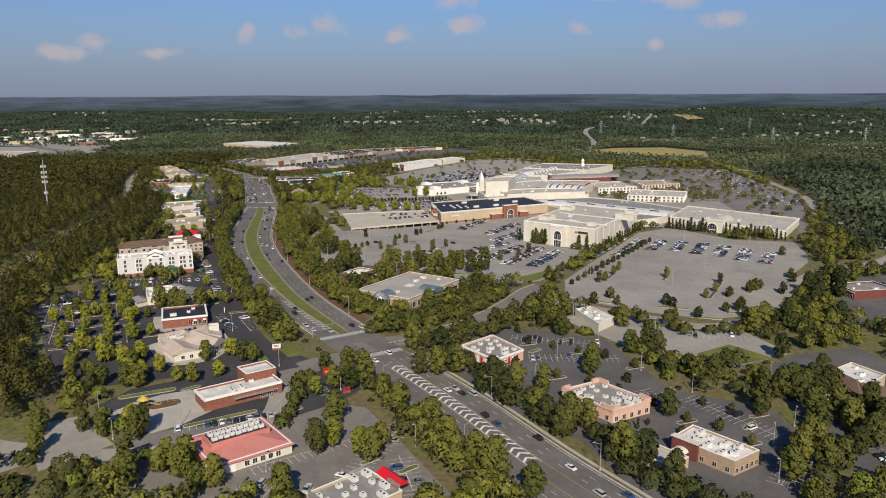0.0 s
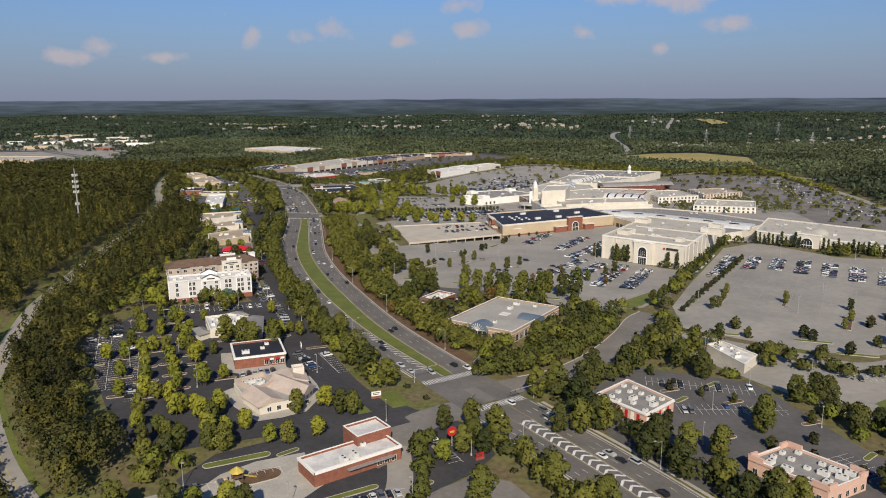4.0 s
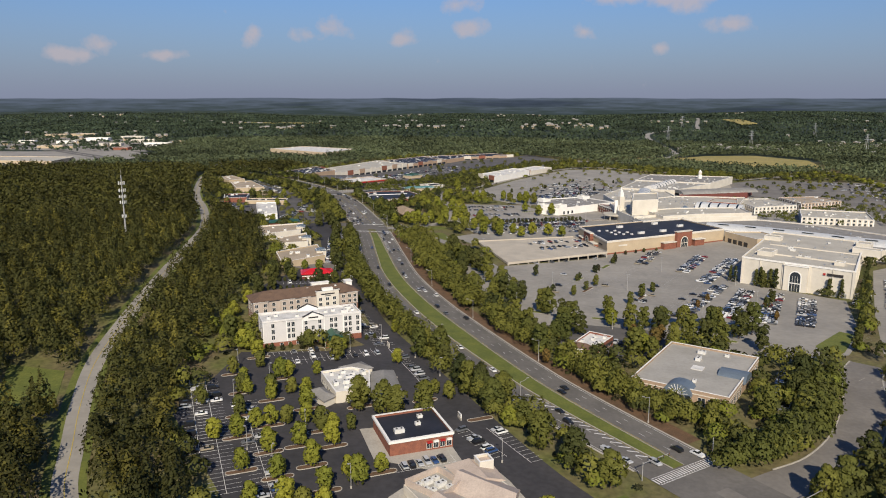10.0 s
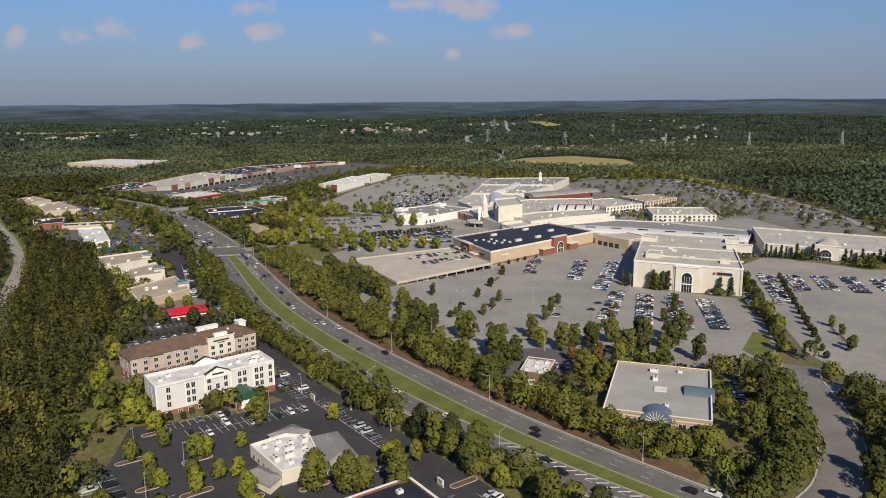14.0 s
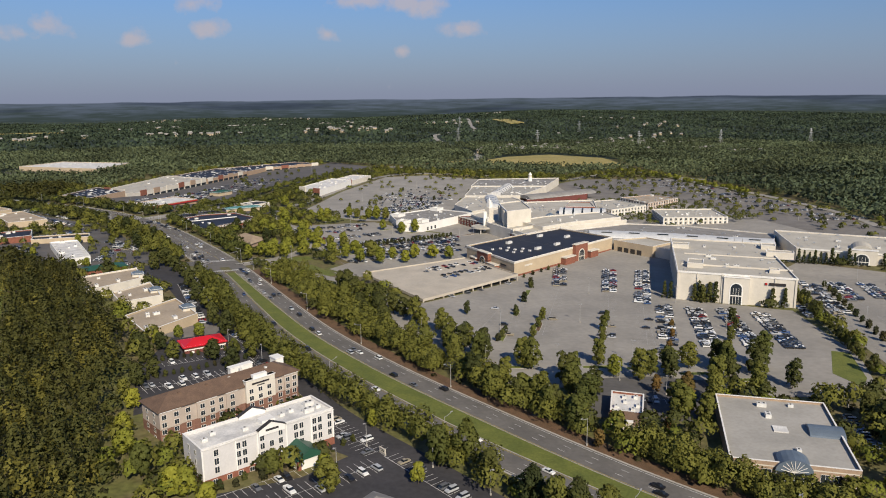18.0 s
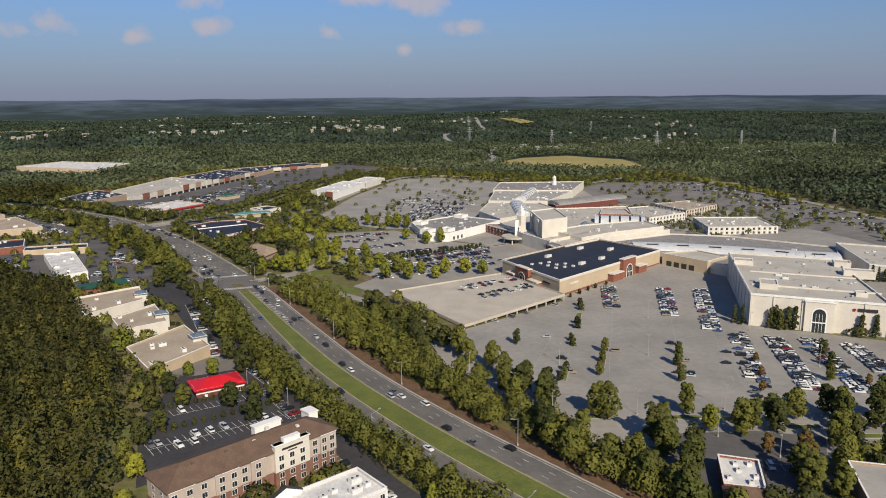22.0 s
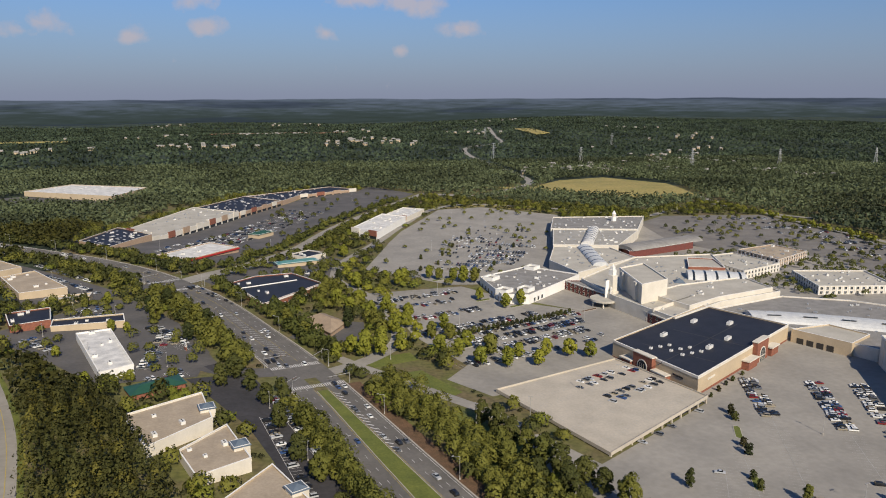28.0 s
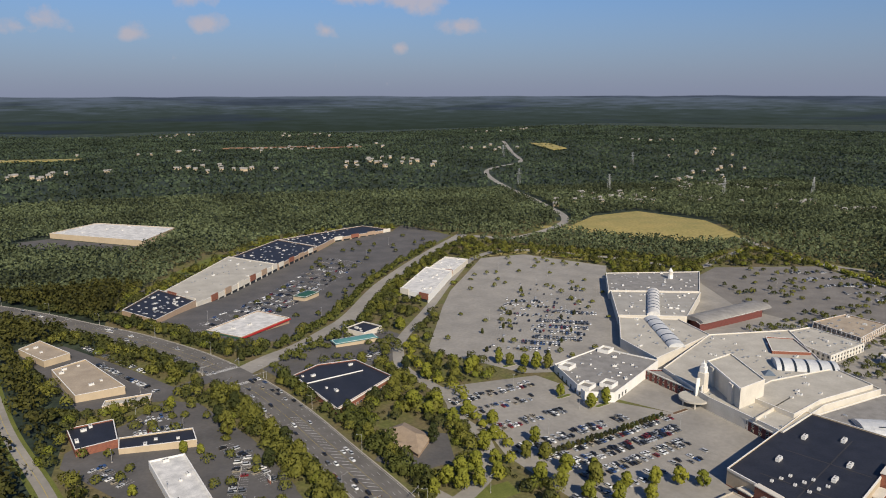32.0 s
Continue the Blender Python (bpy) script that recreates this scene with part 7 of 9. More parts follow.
OFFICE.slab("glazed_gable", 0, 14.6, 26.0, 0.3, 4.6, 1.25, "glass")
bm = bmesh.new()
for k in range(9):
    an = math.pi * (k + 0.5) / 9
    q = box(bm, -0.07, -1.45, 0, 0.07, -1.25, 4.3)
    bmesh.ops.transform(bm, matrix=pose(20.3, 0, 4.6) @ Matrix.Rotation(an - math.pi / 2, 4, "Y"), verts=q)
q = [box(bm, x - 0.07, -1.45, 0.3, x + 0.07, -1.25, 4.6) for x in (14.6, 17.4, 20.3, 23.2, 26.0)]
o = part("glazing_bars", bm, M["white"], OFFICE.e)
o.matrix_basis = OFFICE.on(0, 0, 0)
a, d, n, ang = OFFICE.edge(1)
p0 = OFFICE.c + a + d * 30 + np.array([d[1], -d[0]]) * 1.2
p1 = p0 - np.array([d[1], -d[0]]) * 12.0
vault(OFFICE, p0[0], p0[1], p1[0], p1[1], 12, 3.4, 4.8, "slate", label="blue-grey arched metal roof")
rbox(OFFICE, "skylight", 18, 26, 23, 31, 6.3, 6.75, "roofwhite")
scatter_units(OFFICE, 7, 41, kinds=(1, 0))

# brick building with black roof
BANK.slab("cornice", 0, -0.3, 23.8, 5.0, 5.9, 0.45, "white"), BANK.slab("cornice", 1, -0.3, 23.3, 5.0, 5.9, 0.45, "white")
BANK.slab("cornice", 3, -0.3, 23.3, 5.0, 5.9, 0.45, "white"), BANK.slab("cornice", 2, -0.3, 23.8, 5.0, 5.9, 0.45, "white")
BANK.windows(0, [14.5, 17, 19.5, 22], (1.0,), 1.8, 2.2), BANK.windows(1, [3, 6, 9, 12, 16, 20], (1.0,), 1.8, 2.2)
for k in range(4):
    BANK.slab("awning", 0, 13.6 + 2.5 * k, 15.4 + 2.5 * k, 3.3, 3.9, 1.0, "white" if k % 2 else "signred")
scatter_units(BANK, 4, 42, kinds=(0, 1))

# black-roofed anchor store
portal(DARK, DARK.side(180, 500), 82, 17, 13.6, 3.0, "brick", 7.0, 9.0, "cream")
DARK.slab("brick_porch", DARK.side(180, 500), 58, 71, -1, 5.6, 4.5, "brick"), DARK.slab("porch_roof", DARK.side(180, 500), 57.4, 71.6, 5.6, 6.3, 5.2, "cream")
DARK.slab("brick_porch", DARK.side(180, 500), 93, 104, -1, 5.6, 4.5, "brick"), DARK.slab("porch_roof", DARK.side(180, 500), 92.4, 104.6, 5.6, 6.3, 5.2, "cream")
iw = DARK.side(-50, 640)
portal(DARK, iw, 30, 16, 12.0, 3.0, "brick", 7.0, 8.5, "cream")
DARK.slab("brick_porch", iw, 39, 50, -1, 5.2, 4.0, "brick"), DARK.slab("porch_roof", iw, 38.4, 50.6, 5.2, 5.9, 4.6, "cream")
DARK.slab("brick_porch", iw, 12, 21, -1, 5.2, 4.0, "brick"), DARK.slab("porch_roof", iw, 11.4, 21.6, 5.2, 5.9, 4.6, "cream")
for i, n in ((DARK.side(180, 500), 131), (iw, 71)):
    DARK.slab("cornice", i, 0, n, 10.4, 11.8, 0.25, "cream")
    DARK.slab("brick_base", i, 0, n, -1, 1.6, 0.12, "brick")
DARK.slab("sign", DARK.side(180, 500), 12, 21, 6.4, 7.6, 0.3, "cream", "pale sign lettering shown as a bar")
DARK.slab("sign", iw, 52, 60, 6.4, 7.4, 0.3, "lettering", "sign lettering shown as a bar")
for x, y in ((145, 747), (108, 729), (142, 709), (120, 699), (165, 735)):
    unit(2, x, y, DARK.z + 10.9, 27.7)
for k in range(9):
    p = np.array([80, 714]) + np.array([0.886, 0.463]) * (3 + k * 2.2) + np.array([0.463, -0.886]) * (6 + 28 * ((k * 7) % 10) / 10)
    unit(1, p[0], p[1], DARK.z + 10.9, 27.7 + 90 * (k % 2))
for x0, y0, x1, y1 in ((30, 4, 31, 52), (70, 4, 71, 52), (2, 26, 112, 26.8)):
    rbox(DARK, "roof_seam", x0, y0, x1, y1, 10.9, 10.94, "darkmetal")

# cream department store
i0 = DEPT.side(150, 480)
portal(DEPT, i0, 36, 15, 17.4, 1.6, "cream", 6.6, 13.6, "white", 0.5)
for x0, x1 in ((0, 1.2), (12, 12.6), (27, 28.4), (43.6, 45), (58, 58.6), (69.8, 71)):
    DEPT.slab("pilaster", i0, x0, x1, -1, 18.8, 0.5, "cream")
DEPT.slab("sign", i0, 55, 64.5, 13.8, 15.4, 0.62, "lettering", "dark sign lettering shown as a bar")
DEPT.slab("sign_mark", i0, 52.6, 53.9, 13.9, 15.2, 0.62, "signred", "small red sign mark")
DEPT.slab("dock_door", i0, 60, 63, 0, 3.2, 0.55, "metal"), DEPT.slab("dock_door", i0, 64.5, 67.5, 0, 3.2, 0.55, "metal")
for i in (i0 + 1, i0 + 3):
    n = DEPT.edge(i)[2]
    for k in range(8):
        DEPT.slab("pilaster", i, n * (k + 0.5) / 8 - 0.4, n * (k + 0.5) / 8 + 0.4, -1, 18.8, 0.35, "cream")
    DEPT.slab("cornice", i, 0, n, 18.2, 19.1, 0.4, "white")
DEPT.slab("cornice", i0, 0, 71, 18.2, 19.1, 0.4, "white")
scatter_units(DEPT, 14, 44, kinds=(0, 1, 1))
P_ = DEPT.pts
for (x, y, w, d, h) in ((176, 585, 10, 14, 3.2), (206, 640, 12, 9, 3.0), (252, 590, 18, 8, 3.4), (262, 612, 10, 10, 3.0), (212, 548, 6, 6, 2.4)):
    q = House("roof_penthouse", rect(x - w / 2, y - d / 2, -39, w, d), h, "cream", "roofcream", "cream rooftop plant room on the store", "plant room", par=0.4, z=DEPT.z + 18.3)
rbox(DEPT, "roof_step", 1, 24, 70, 24.7, 18.3, 19.2, "cream"), rbox(DEPT, "roof_step", 1, 60, 66, 60.7, 18.3, 19.0, "cream")

# second anchor store
i1 = ANCH.side(300, 480)
portal(ANCH, i1, 45, 20, 13.0, 3.0, "cream", 9.0, 10.0, "white", 0.4)
q0 = ANCH.e.matrix_world @ ANCH.on(i1, 45, 0, -6).translation
q1 = ANCH.e.matrix_world @ ANCH.on(i1, 45, 0, -26).translation
vault(ANCH, q0.x, q0.y, q1.x, q1.y, 15, 5.0, 10.1, "roofcream", label="cream barrel roof behind the entrance")
n = ANCH.edge(i1)[2]
for k in range(9):
    ANCH.slab("pilaster", i1, n * k / 8.2, n * k / 8.2 + 1.0, -1, 10.6, 0.4, "cream")
ANCH.slab("cornice", i1, 0, n, 10.0, 10.9, 0.4, "white"), ANCH.slab("cornice", i1 + 1, 0, ANCH.edge(i1 + 1)[2], 10.0, 10.9, 0.4, "white")
scatter_units(ANCH, 12, 45)

# mall: tower, theatre, brick wings, vaults and skylights
for w0, z0, z1, mt in ((7.5, -1, 11, "cream"), (5.6, 11, 24, "cream"), (4.2, 24, 28.5, "white"), (2.8, 28.5, 31, "white")):
    bm = bmesh.new()
    box(bm, -w0 / 2, -w0 / 2, z0, w0 / 2, w0 / 2, z1)
    bmesh.ops.bevel(bm, geom=[e for e in bm.edges if abs((e.verts[0].co - e.verts[1].co).z) > 1], offset=0.35, segments=2)
    o = part("shaft", bm, M[mt], TOWER.e)
    o.rotation_euler = (0, 0, radians(20))
bm = bmesh.new()
cyl(bm, 0, 0, 31, 33.5, 0.9, 0.05, n=8)
part("spire", bm, M["white"], TOWER.e)
for k in range(3):
    bm = bmesh.new()
    box(bm, -0.35, -6.4 + k * 1.1, -1, 0.35, -3.0, 20 - 5 * k)
    o = part("fin", bm, M["white"], TOWER.e)
    o.rotation_euler = (0, 0, radians(20 + 45 * (k - 1) - 60))
bm = bmesh.new()
cyl(bm, -7, -1, 4.6, 6.2, 11.5, 11.5, n=28)
part("round_canopy", bm, M["roofcream"], TOWER.e, "cream round entrance canopy")
for k in range(6):
    bm = bmesh.new()
    cyl(bm, -7 + 9.5 * math.cos(k * 1.05 + 2), -1 + 9.5 * math.sin(k * 1.05 + 2), -1, 4.6, 0.5, n=8)
    part("column", bm, M["cream"], TOWER.e)
THEAT.slab("pier", THEAT.side(60, 840), 8, 14, 0, 24, 2.0, "cream"), THEAT.slab("pier", THEAT.side(60, 840), 40, 46, 0, 24, 2.0, "cream")
THEAT.slab("cornice", THEAT.side(60, 840), 0, 54, 24.0, 25.2, 0.4, "white")
W1 = House("mall_wing", [(120, 886), (129, 838), (142, 842), (132, 882)], 8.0, "darkbrick", "roofgrey", "dark red brick mall frontage with tall windows", "mall")
W2 = House("mall_wing", [(131, 808), (136, 752), (150, 758), (145, 812)], 8.0, "darkbrick", "roofgrey", "dark red brick mall frontage with tall windows", "mall")
for b in (W1, W2):
    i = b.side(60, 820)
    n = b.edge(i)[2]
    b.windows(i, [n * (k + 0.5) / 9 for k in range(9)], (0.8, 4.6), 2.0, 2.4, "cream")
    b.slab("cornice", i, 0, n, 7.3, 8.1, 0.35, "cream")
vault(CORE, 222, 858, 262, 834, 24, 5.2, 10.2, "skylight", "glazed_vault", ribs=(0.1, 0.3, 0.5, 0.7, 0.9), label="glazed barrel vault with dark ribs")
bm = bmesh.new()
v = cyl(bm, 0, 0, 0, 3.4, 6.5, 0.2, n=4)
o = part("pyramid_skylight", bm, M["slate"], CORE.e, "dark pyramid skylight")
o.matrix_basis = pose(204 - CORE.c[0], 844 - CORE.c[1], 10.1, 0, 0, 20)
scatter_units(CORE, 46, 46, kinds=(1, 1, 1, 0))
rbox(CORE, "roof_step", 4, 20, 60, 20.8, 10.1, 12.6, "cream")
Q = House("mall_roof_level", [(160, 772), (196, 785), (255, 794), (256, 830), (190, 826), (152, 812)], 3.4, "cream", "roofcream", "raised cream roof level of the mall", "mall", z=CORE.z + 10.1)
scatter_units(Q, 12, 47, kinds=(1, 0))
Q = House("mall_roof_level", [(268, 866), (282, 900), (262, 912), (240, 880)], 2.6, "brick", "roofcream", "brick raised roof level of the mall", "mall", z=CORE.z + 10.1)
# curved concourse with dark skylights
ARC = curve([(196, 752), (216, 742), (244, 722), (270, 700), (296, 676), (318, 660)], 6)
xy, nr, s_ = ARC
for k in range(len(s_) - 1):
    vault(LINK, *xy[k], *xy[k + 1], 25, 4.0, 7.6, "skylight", "concourse_roof", n=8, label="pale curved metal concourse roof" if k == 0 else "")
for k in range(2, len(s_) - 2, 4):
    p = (xy[k] + xy[k + 1]) / 2 + nr[k] * 5.5 - LINK.c
    bm = bmesh.new()
    box(bm, -4.6, -1.3, 0, 4.6, 1.3, 0.5)
    o = part("skylight", bm, M["glass"], LINK.e, "dark slatted skylight")
    o.matrix_basis = pose(p[0], p[1], 11.15, -24, 0, math.degrees(math.atan2(nr[k][0], -nr[k][1])))
scatter_units(LINK, 18, 48, kinds=(1, 0))
Q = House("service_block", [(200, 716), (214, 680), (240, 690), (232, 716)], 9.5, "tan", "roofcream", "tan service block with loading bays", "mall")
for k in range(4):
    Q.slab("loading_bay", Q.side(190, 690), 4 + 6.5 * k, 8.5 + 6.5 * k, 0, 4.2, 0.1, "darkmetal")
# grey-roofed store
for x, y in ((60, 868), (78, 866), (116, 934), (66, 910)):
    House("roof_pavilion", rect(x - 5, y - 5, 33, 11, 10), 3.0, "white", "roofgrey", "white corner parapet box on the store roof", "roof box", par=1.6, z=GREY.z + 7.1)
i2 = GREY.side(0, 860)
GREY.windows(i2, [GREY.edge(i2)[2] * k / 7 for k in (1, 2, 3, 4, 5, 6)], (0.8,), 2.6, 3.2, "white", "glass")
i2 = GREY.side(110, 820)
GREY.windows(i2, [8, 14, 20, 60, 66, 72], (0.8,), 2.6, 3.2)
scatter_units(GREY, 14, 49, kinds=(1, 0))
# north concourse
vault(LOBE, 203, 1000, 176, 922, 15, 3.8, 8.2, "skylight", "glazed_vault", ribs=(0.14, 0.32, 0.5, 0.68, 0.86), label="pale blue glazed vault with dark panes")
vault(CON1, 262, 1084, 209, 1006, 13, 4.6, 9.2, "roofwhite", "glazed_ridge", ribs=(0.1, 0.22, 0.34, 0.46, 0.58, 0.7, 0.82), label="white ridge with glazed ribs")
scatter_units(CON1, 20, 50, kinds=(1, 1, 0)), scatter_units(LOBE, 10, 51, kinds=(1, 0)), scatter_units(CON2, 14, 52, kinds=(1, 0))
CUP = thing("cupola", 315, 1127, CON2.z + 9.6, 0, "small white octagonal roof lantern", "cupola")
bm = bmesh.new()
cyl(bm, 0, 0, 0, 5, 3.0, n=8)
part("base_drum", bm, M["white"], CUP)
bm = bmesh.new()
cyl(bm, 0, 0, 5, 9, 2.3, n=8)
part("lantern", bm, M["cream"], CUP)
bm = bmesh.new()
cyl(bm, 0, 0, 9, 13, 2.8, 0.1, n=8)
part("cap", bm, M["white"], CUP)
ARCH = House("cinema", [(238, 972), (330, 992), (348, 1022), (246, 1000)], 7.5, "darkbrick", "roofgrey", "long brick hall with grey barrel roof", "hall")
vault(ARCH, 240, 985, 342, 1008, 26, 4.2, 6.9, "roofgrey", label="grey barrel roof")
# eastern shops
for b, sd in ((EAST_A, 51), (EAST_B, 52), (EAST_C, 53)):
    for i in range(4):
        n = b.edge(i)[2]
        m_ = max(2, int(n / 5))
        b.windows(i, [n * (k + 0.5) / m_ for k in range(m_)], (0.8, 4.4), 2.0, 2.2, "white")
        for k in range(m_ + 1):
            b.slab("pilaster", i, min(n - 0.6, n * k / m_), min(n, n * k / m_ + 0.6), -1, b.h - 0.6, 0.2, "white")
    scatter_units(b, 8, sd, kinds=(1, 0))

# parking deck: open sides with columns
for ch in list(DK.e.children):
    bpy.data.objects.remove(ch)
L = [np.array(p) for p in DK.loc]
bm = bmesh.new()
T, B_ = [bm.verts.new((*p, 4.6)) for p in L], [bm.verts.new((*p, 3.9)) for p in L]
bm.faces.new(T), bm.faces.new(B_[::-1])
for k in range(4):
    bm.faces.new((B_[k], B_[(k + 1) % 4], T[(k + 1) % 4], T[k]))
part("deck_slab", bm, M["deck"], DK.e, "pale concrete upper parking level")
bm = bmesh.new()
ring(bm, inner(L, -0.12), inner(L, 0.3), 3.75, 5.5)
part("parapet", bm, M["deck"], DK.e)
for i in range(4):
    a, d, n, ang = DK.edge(i)
    m_ = int(n / 8.5)
    for k in range(m_ + 1):
        bm = bmesh.new()
        box(bm, -0.35, 0.1, -1.0, 0.35, 0.9, 3.95)
        o = part("column", bm, M["deck"], DK.e)
        o.matrix_basis = DK.on(i, min(n - 0.4, max(0.4, n * k / m_)), 0)
for r_ in range(1, 6):
    for k in range(1, 8):
        p = (L[0] * (1 - k / 8) + L[1] * k / 8) * (1 - r_ / 6) + (L[3] * (1 - k / 8) + L[2] * k / 8) * r_ / 6
        bm = bmesh.new()
        box(bm, p[0] - 0.35, p[1] - 0.35, -1, p[0] + 0.35, p[1] + 0.35, 3.95)
        part("column", bm, M["deck"], DK.e)
deckmarks = Marks()
for r_ in (0.08, 0.30, 0.42, 0.62, 0.74, 0.95):
    for k in range(34):
        a = 0.03 + 0.94 * k / 33
        p = (L[0] * (1 - a) + L[1] * a) * (1 - r_) + (L[3] * (1 - a) + L[2] * a) * r_
        q = p + (L[3] - L[0]) / np.hypot(*(L[3] - L[0])) * 5.0
        deckmarks.v.extend([(p[0] - 0.07, p[1], 0), (p[0] + 0.07, p[1], 0), (q[0] + 0.07, q[1], 0), (q[0] - 0.07, q[1], 0)])
        m_ = len(deckmarks.v)
        deckmarks.f.append((m_ - 4, m_ - 3, m_ - 2, m_ - 1))
tagged(raw("stall_paint", [(x, y, 4.615) for x, y, _ in deckmarks.v], deckmarks.f, M["fadepaint"], DK.e), kind="stuff")

# red-roofed restaurant
hip_roof(RED, 4.4, 2.3, 0.8, "redroof", name="red_roof", label="bright red metal roof")
i = RED.side(-130, 480)
RED.slab("white_band", i, 0, 20, 2.6, 3.1, 0.15, "white"), RED.slab("white_band", RED.side(-60, 545), 0, 13, 2.6, 3.1, 0.15, "white")
RED.windows(i, [11, 13.4, 15.8, 18.2], (0.8,), 1.7, 1.7), RED.windows(RED.side(-60, 545), [2.5, 5, 7.5, 10], (0.8,), 1.7, 1.7), RED.door(i, 4, 1.2, 2.1, "white")
# hipped and gabled restaurants
hip_roof(BROWN, 4.0, 4.4, 1.0, "browntile", name="hipped_roof", label="pale brown tiled roof")
BP_ = House("drive_through", rect(-112, 822, -28, 12, 9), 3.4, "tanbrick", "browntile", "drive-through canopy with pale brown hipped roof", "canopy", par=0.2, coping=None)
hip_roof(BP_, 3.5, 2.0, 0.8, "browntile", name="hipped_roof")
hip_roof(SE2, 4.2, 3.4, 0.6, "shingle", name="hipped_roof", loc=[np.array(p) - SE2.c for p in ccw([(257, 231), (263, 210), (270, 215), (266, 235)])])
hip_roof(SE2, 4.2, 3.0, 0.6, "shingle", name="gabled_roof", loc=[np.array(p) - SE2.c for p in ccw([(264, 211), (273, 205), (279, 212), (271, 219)])], gable=True)
SHOP_F = House("restaurant", [(8, 405), (18.2, 398), (22.8, 404.8), (12.3, 411.8)], 3.7, "tan", "shingle", "low cream restaurant wing with a gabled bay and shingled roof", "restaurant", par=0.2, coping=None)
hip_roof(SHOP_F, 3.7, 3.0, 0.6, "shingle", name="hipped_roof", label="grey-brown shingled roof")
i = SHOP_F.side(4, 392)
SHOP_F.slab("gable_bay", i, 3.6, 8.6, 0, 4.6, 1.4, "cream"), SHOP_F.slab("gable_cap", i, 3.3, 8.9, 4.6, 5.0, 1.7, "white")
SHOP_F.windows(i, [1.8, 10.4], (0.8,), 1.7, 1.9), SHOP_F.windows(SHOP_F.side(40, 395), [2.2, 5.6], (0.8,), 1.7, 1.9)
i = SHOP.side(50, 405)
SHOP.windows(i, [3, 7, 11, 15], (0.8,), 1.7, 1.9), SHOP.slab("awning", i, 1.5, 17, 2.9, 3.2, 1.3, "darkmetal")
scatter_units(SHOP, 12, 61, kinds=(1,), edge=2.0)
GRILL_L = GRILL.loc
hip_roof(GRILL, 4.0, 3.0, 1.0, "pinkroof", name="salmon_roof", label="salmon red metal roof")
u0 = GRILL.on(0, 0, 0)
GRILL.slab("white_gable", 0, 2, 8, 0, 4, 0.2, "white"), GRILL.windows(0, [12, 15, 18, 21, 24], (0.8,), 1.7, 1.9), GRILL.windows(1, [4, 8, 12, 16, 20], (0.8,), 1.7, 1.9)
rbox(GRILL, "plant_well", 3.5, 11, 26, 20.5, 4.6, 7.05, "pinkroof"), rbox(GRILL, "plant_well_floor", 4.1, 11.6, 25.4, 19.9, 7.05, 7.1, "roofdark")
for k in range(18):
    p = GRILL.e.matrix_world @ u0 @ Vector((5.6 + 2.25 * (k % 9), 13.6 + 3.9 * (k // 9) + 0.5 * (k % 2), 7.1))
    unit(1, p.x, p.y, p.z, 37 + 90 * (k % 2))
# cream restaurant with tiled gables round a plant well
c0 = CREAM.c
for corners, r_ in (([(-58.1, 261.6), (-47.8, 249.9), (-39.8, 257.1), (-50.1, 271.0)], 2.6), ([(-49.8, 271.7), (-32.3, 257.7), (-28.8, 271.7), (-44.6, 284.5)], 3.2),
                    ([(-51.0, 286.9), (-43.8, 273.1), (-33.0, 278.3), (-36.2, 287.7)], 2.4)):
    hip_roof(CREAM, 4.0, r_, 0.6, "paletile", name="gabled_roof", loc=[np.array(p) - c0 for p in ccw(corners)], gable=True)
bm = bmesh.new()
W_ = [np.array(p) - c0 for p in ccw([(-64.5, 274.9), (-54.0, 283.7), (-46.4, 274.5), (-53.1, 265.0)])]
ring(bm, W_, inner(W_, 0.4), 3.5, 6.0)
part("plant_screen", bm, M["paletile"], CREAM.e, "pale screen wall round the roof plant")
for x, y, k in ((-60.2, 274.1, 1), (-57.4, 275.8, 0), (-54.7, 278.4, 1), (-53.1, 274.5, 0), (-55.5, 271.0, 1), (-52.7, 269.3, 1), (-57.8, 271.5, 1), (-50.3, 273.2, 1)):
    unit(k, x, y, CREAM.z + 3.9, 40)
drape("pavement_restaurant", [(-69.7, 272.8), (-60.2, 258.0), (-47.6, 245.0), (-38.1, 248.5), (-29.4, 254.6), (-25.4, 271.0), (-30.2, 283.2), (-34.9, 291.9), (-52.3, 292.7), (-58.6, 287.5)], M["concrete"], 0.18, "concrete walk round the restaurant", thick=0.1)
drape("pavement_bank", [(-76.5, 297), (-49, 287.5), (-44, 291), (-54.5, 324), (-58, 326), (-84, 320)], M["concrete"], 0.18, "concrete walk round the brick restaurant", thick=0.1)
rbox(CREAM, "yard_wall", -4, 18, -3.6, 26, 0, 2.2, "paletile")
CREAM.windows(CREAM.side(-40, 200), [4, 8, 12, 20, 26], (0.9,), 1.6, 1.8), CREAM.windows(CREAM.side(0, 262), [3, 7, 11], (0.9,), 1.6, 1.8)
House("cupola_tower", rect(-40.4, 282.8, 20, 5, 5), 7.6, "cream", "paletile", "small square tower on the restaurant roof", "tower", z=CREAM.z)
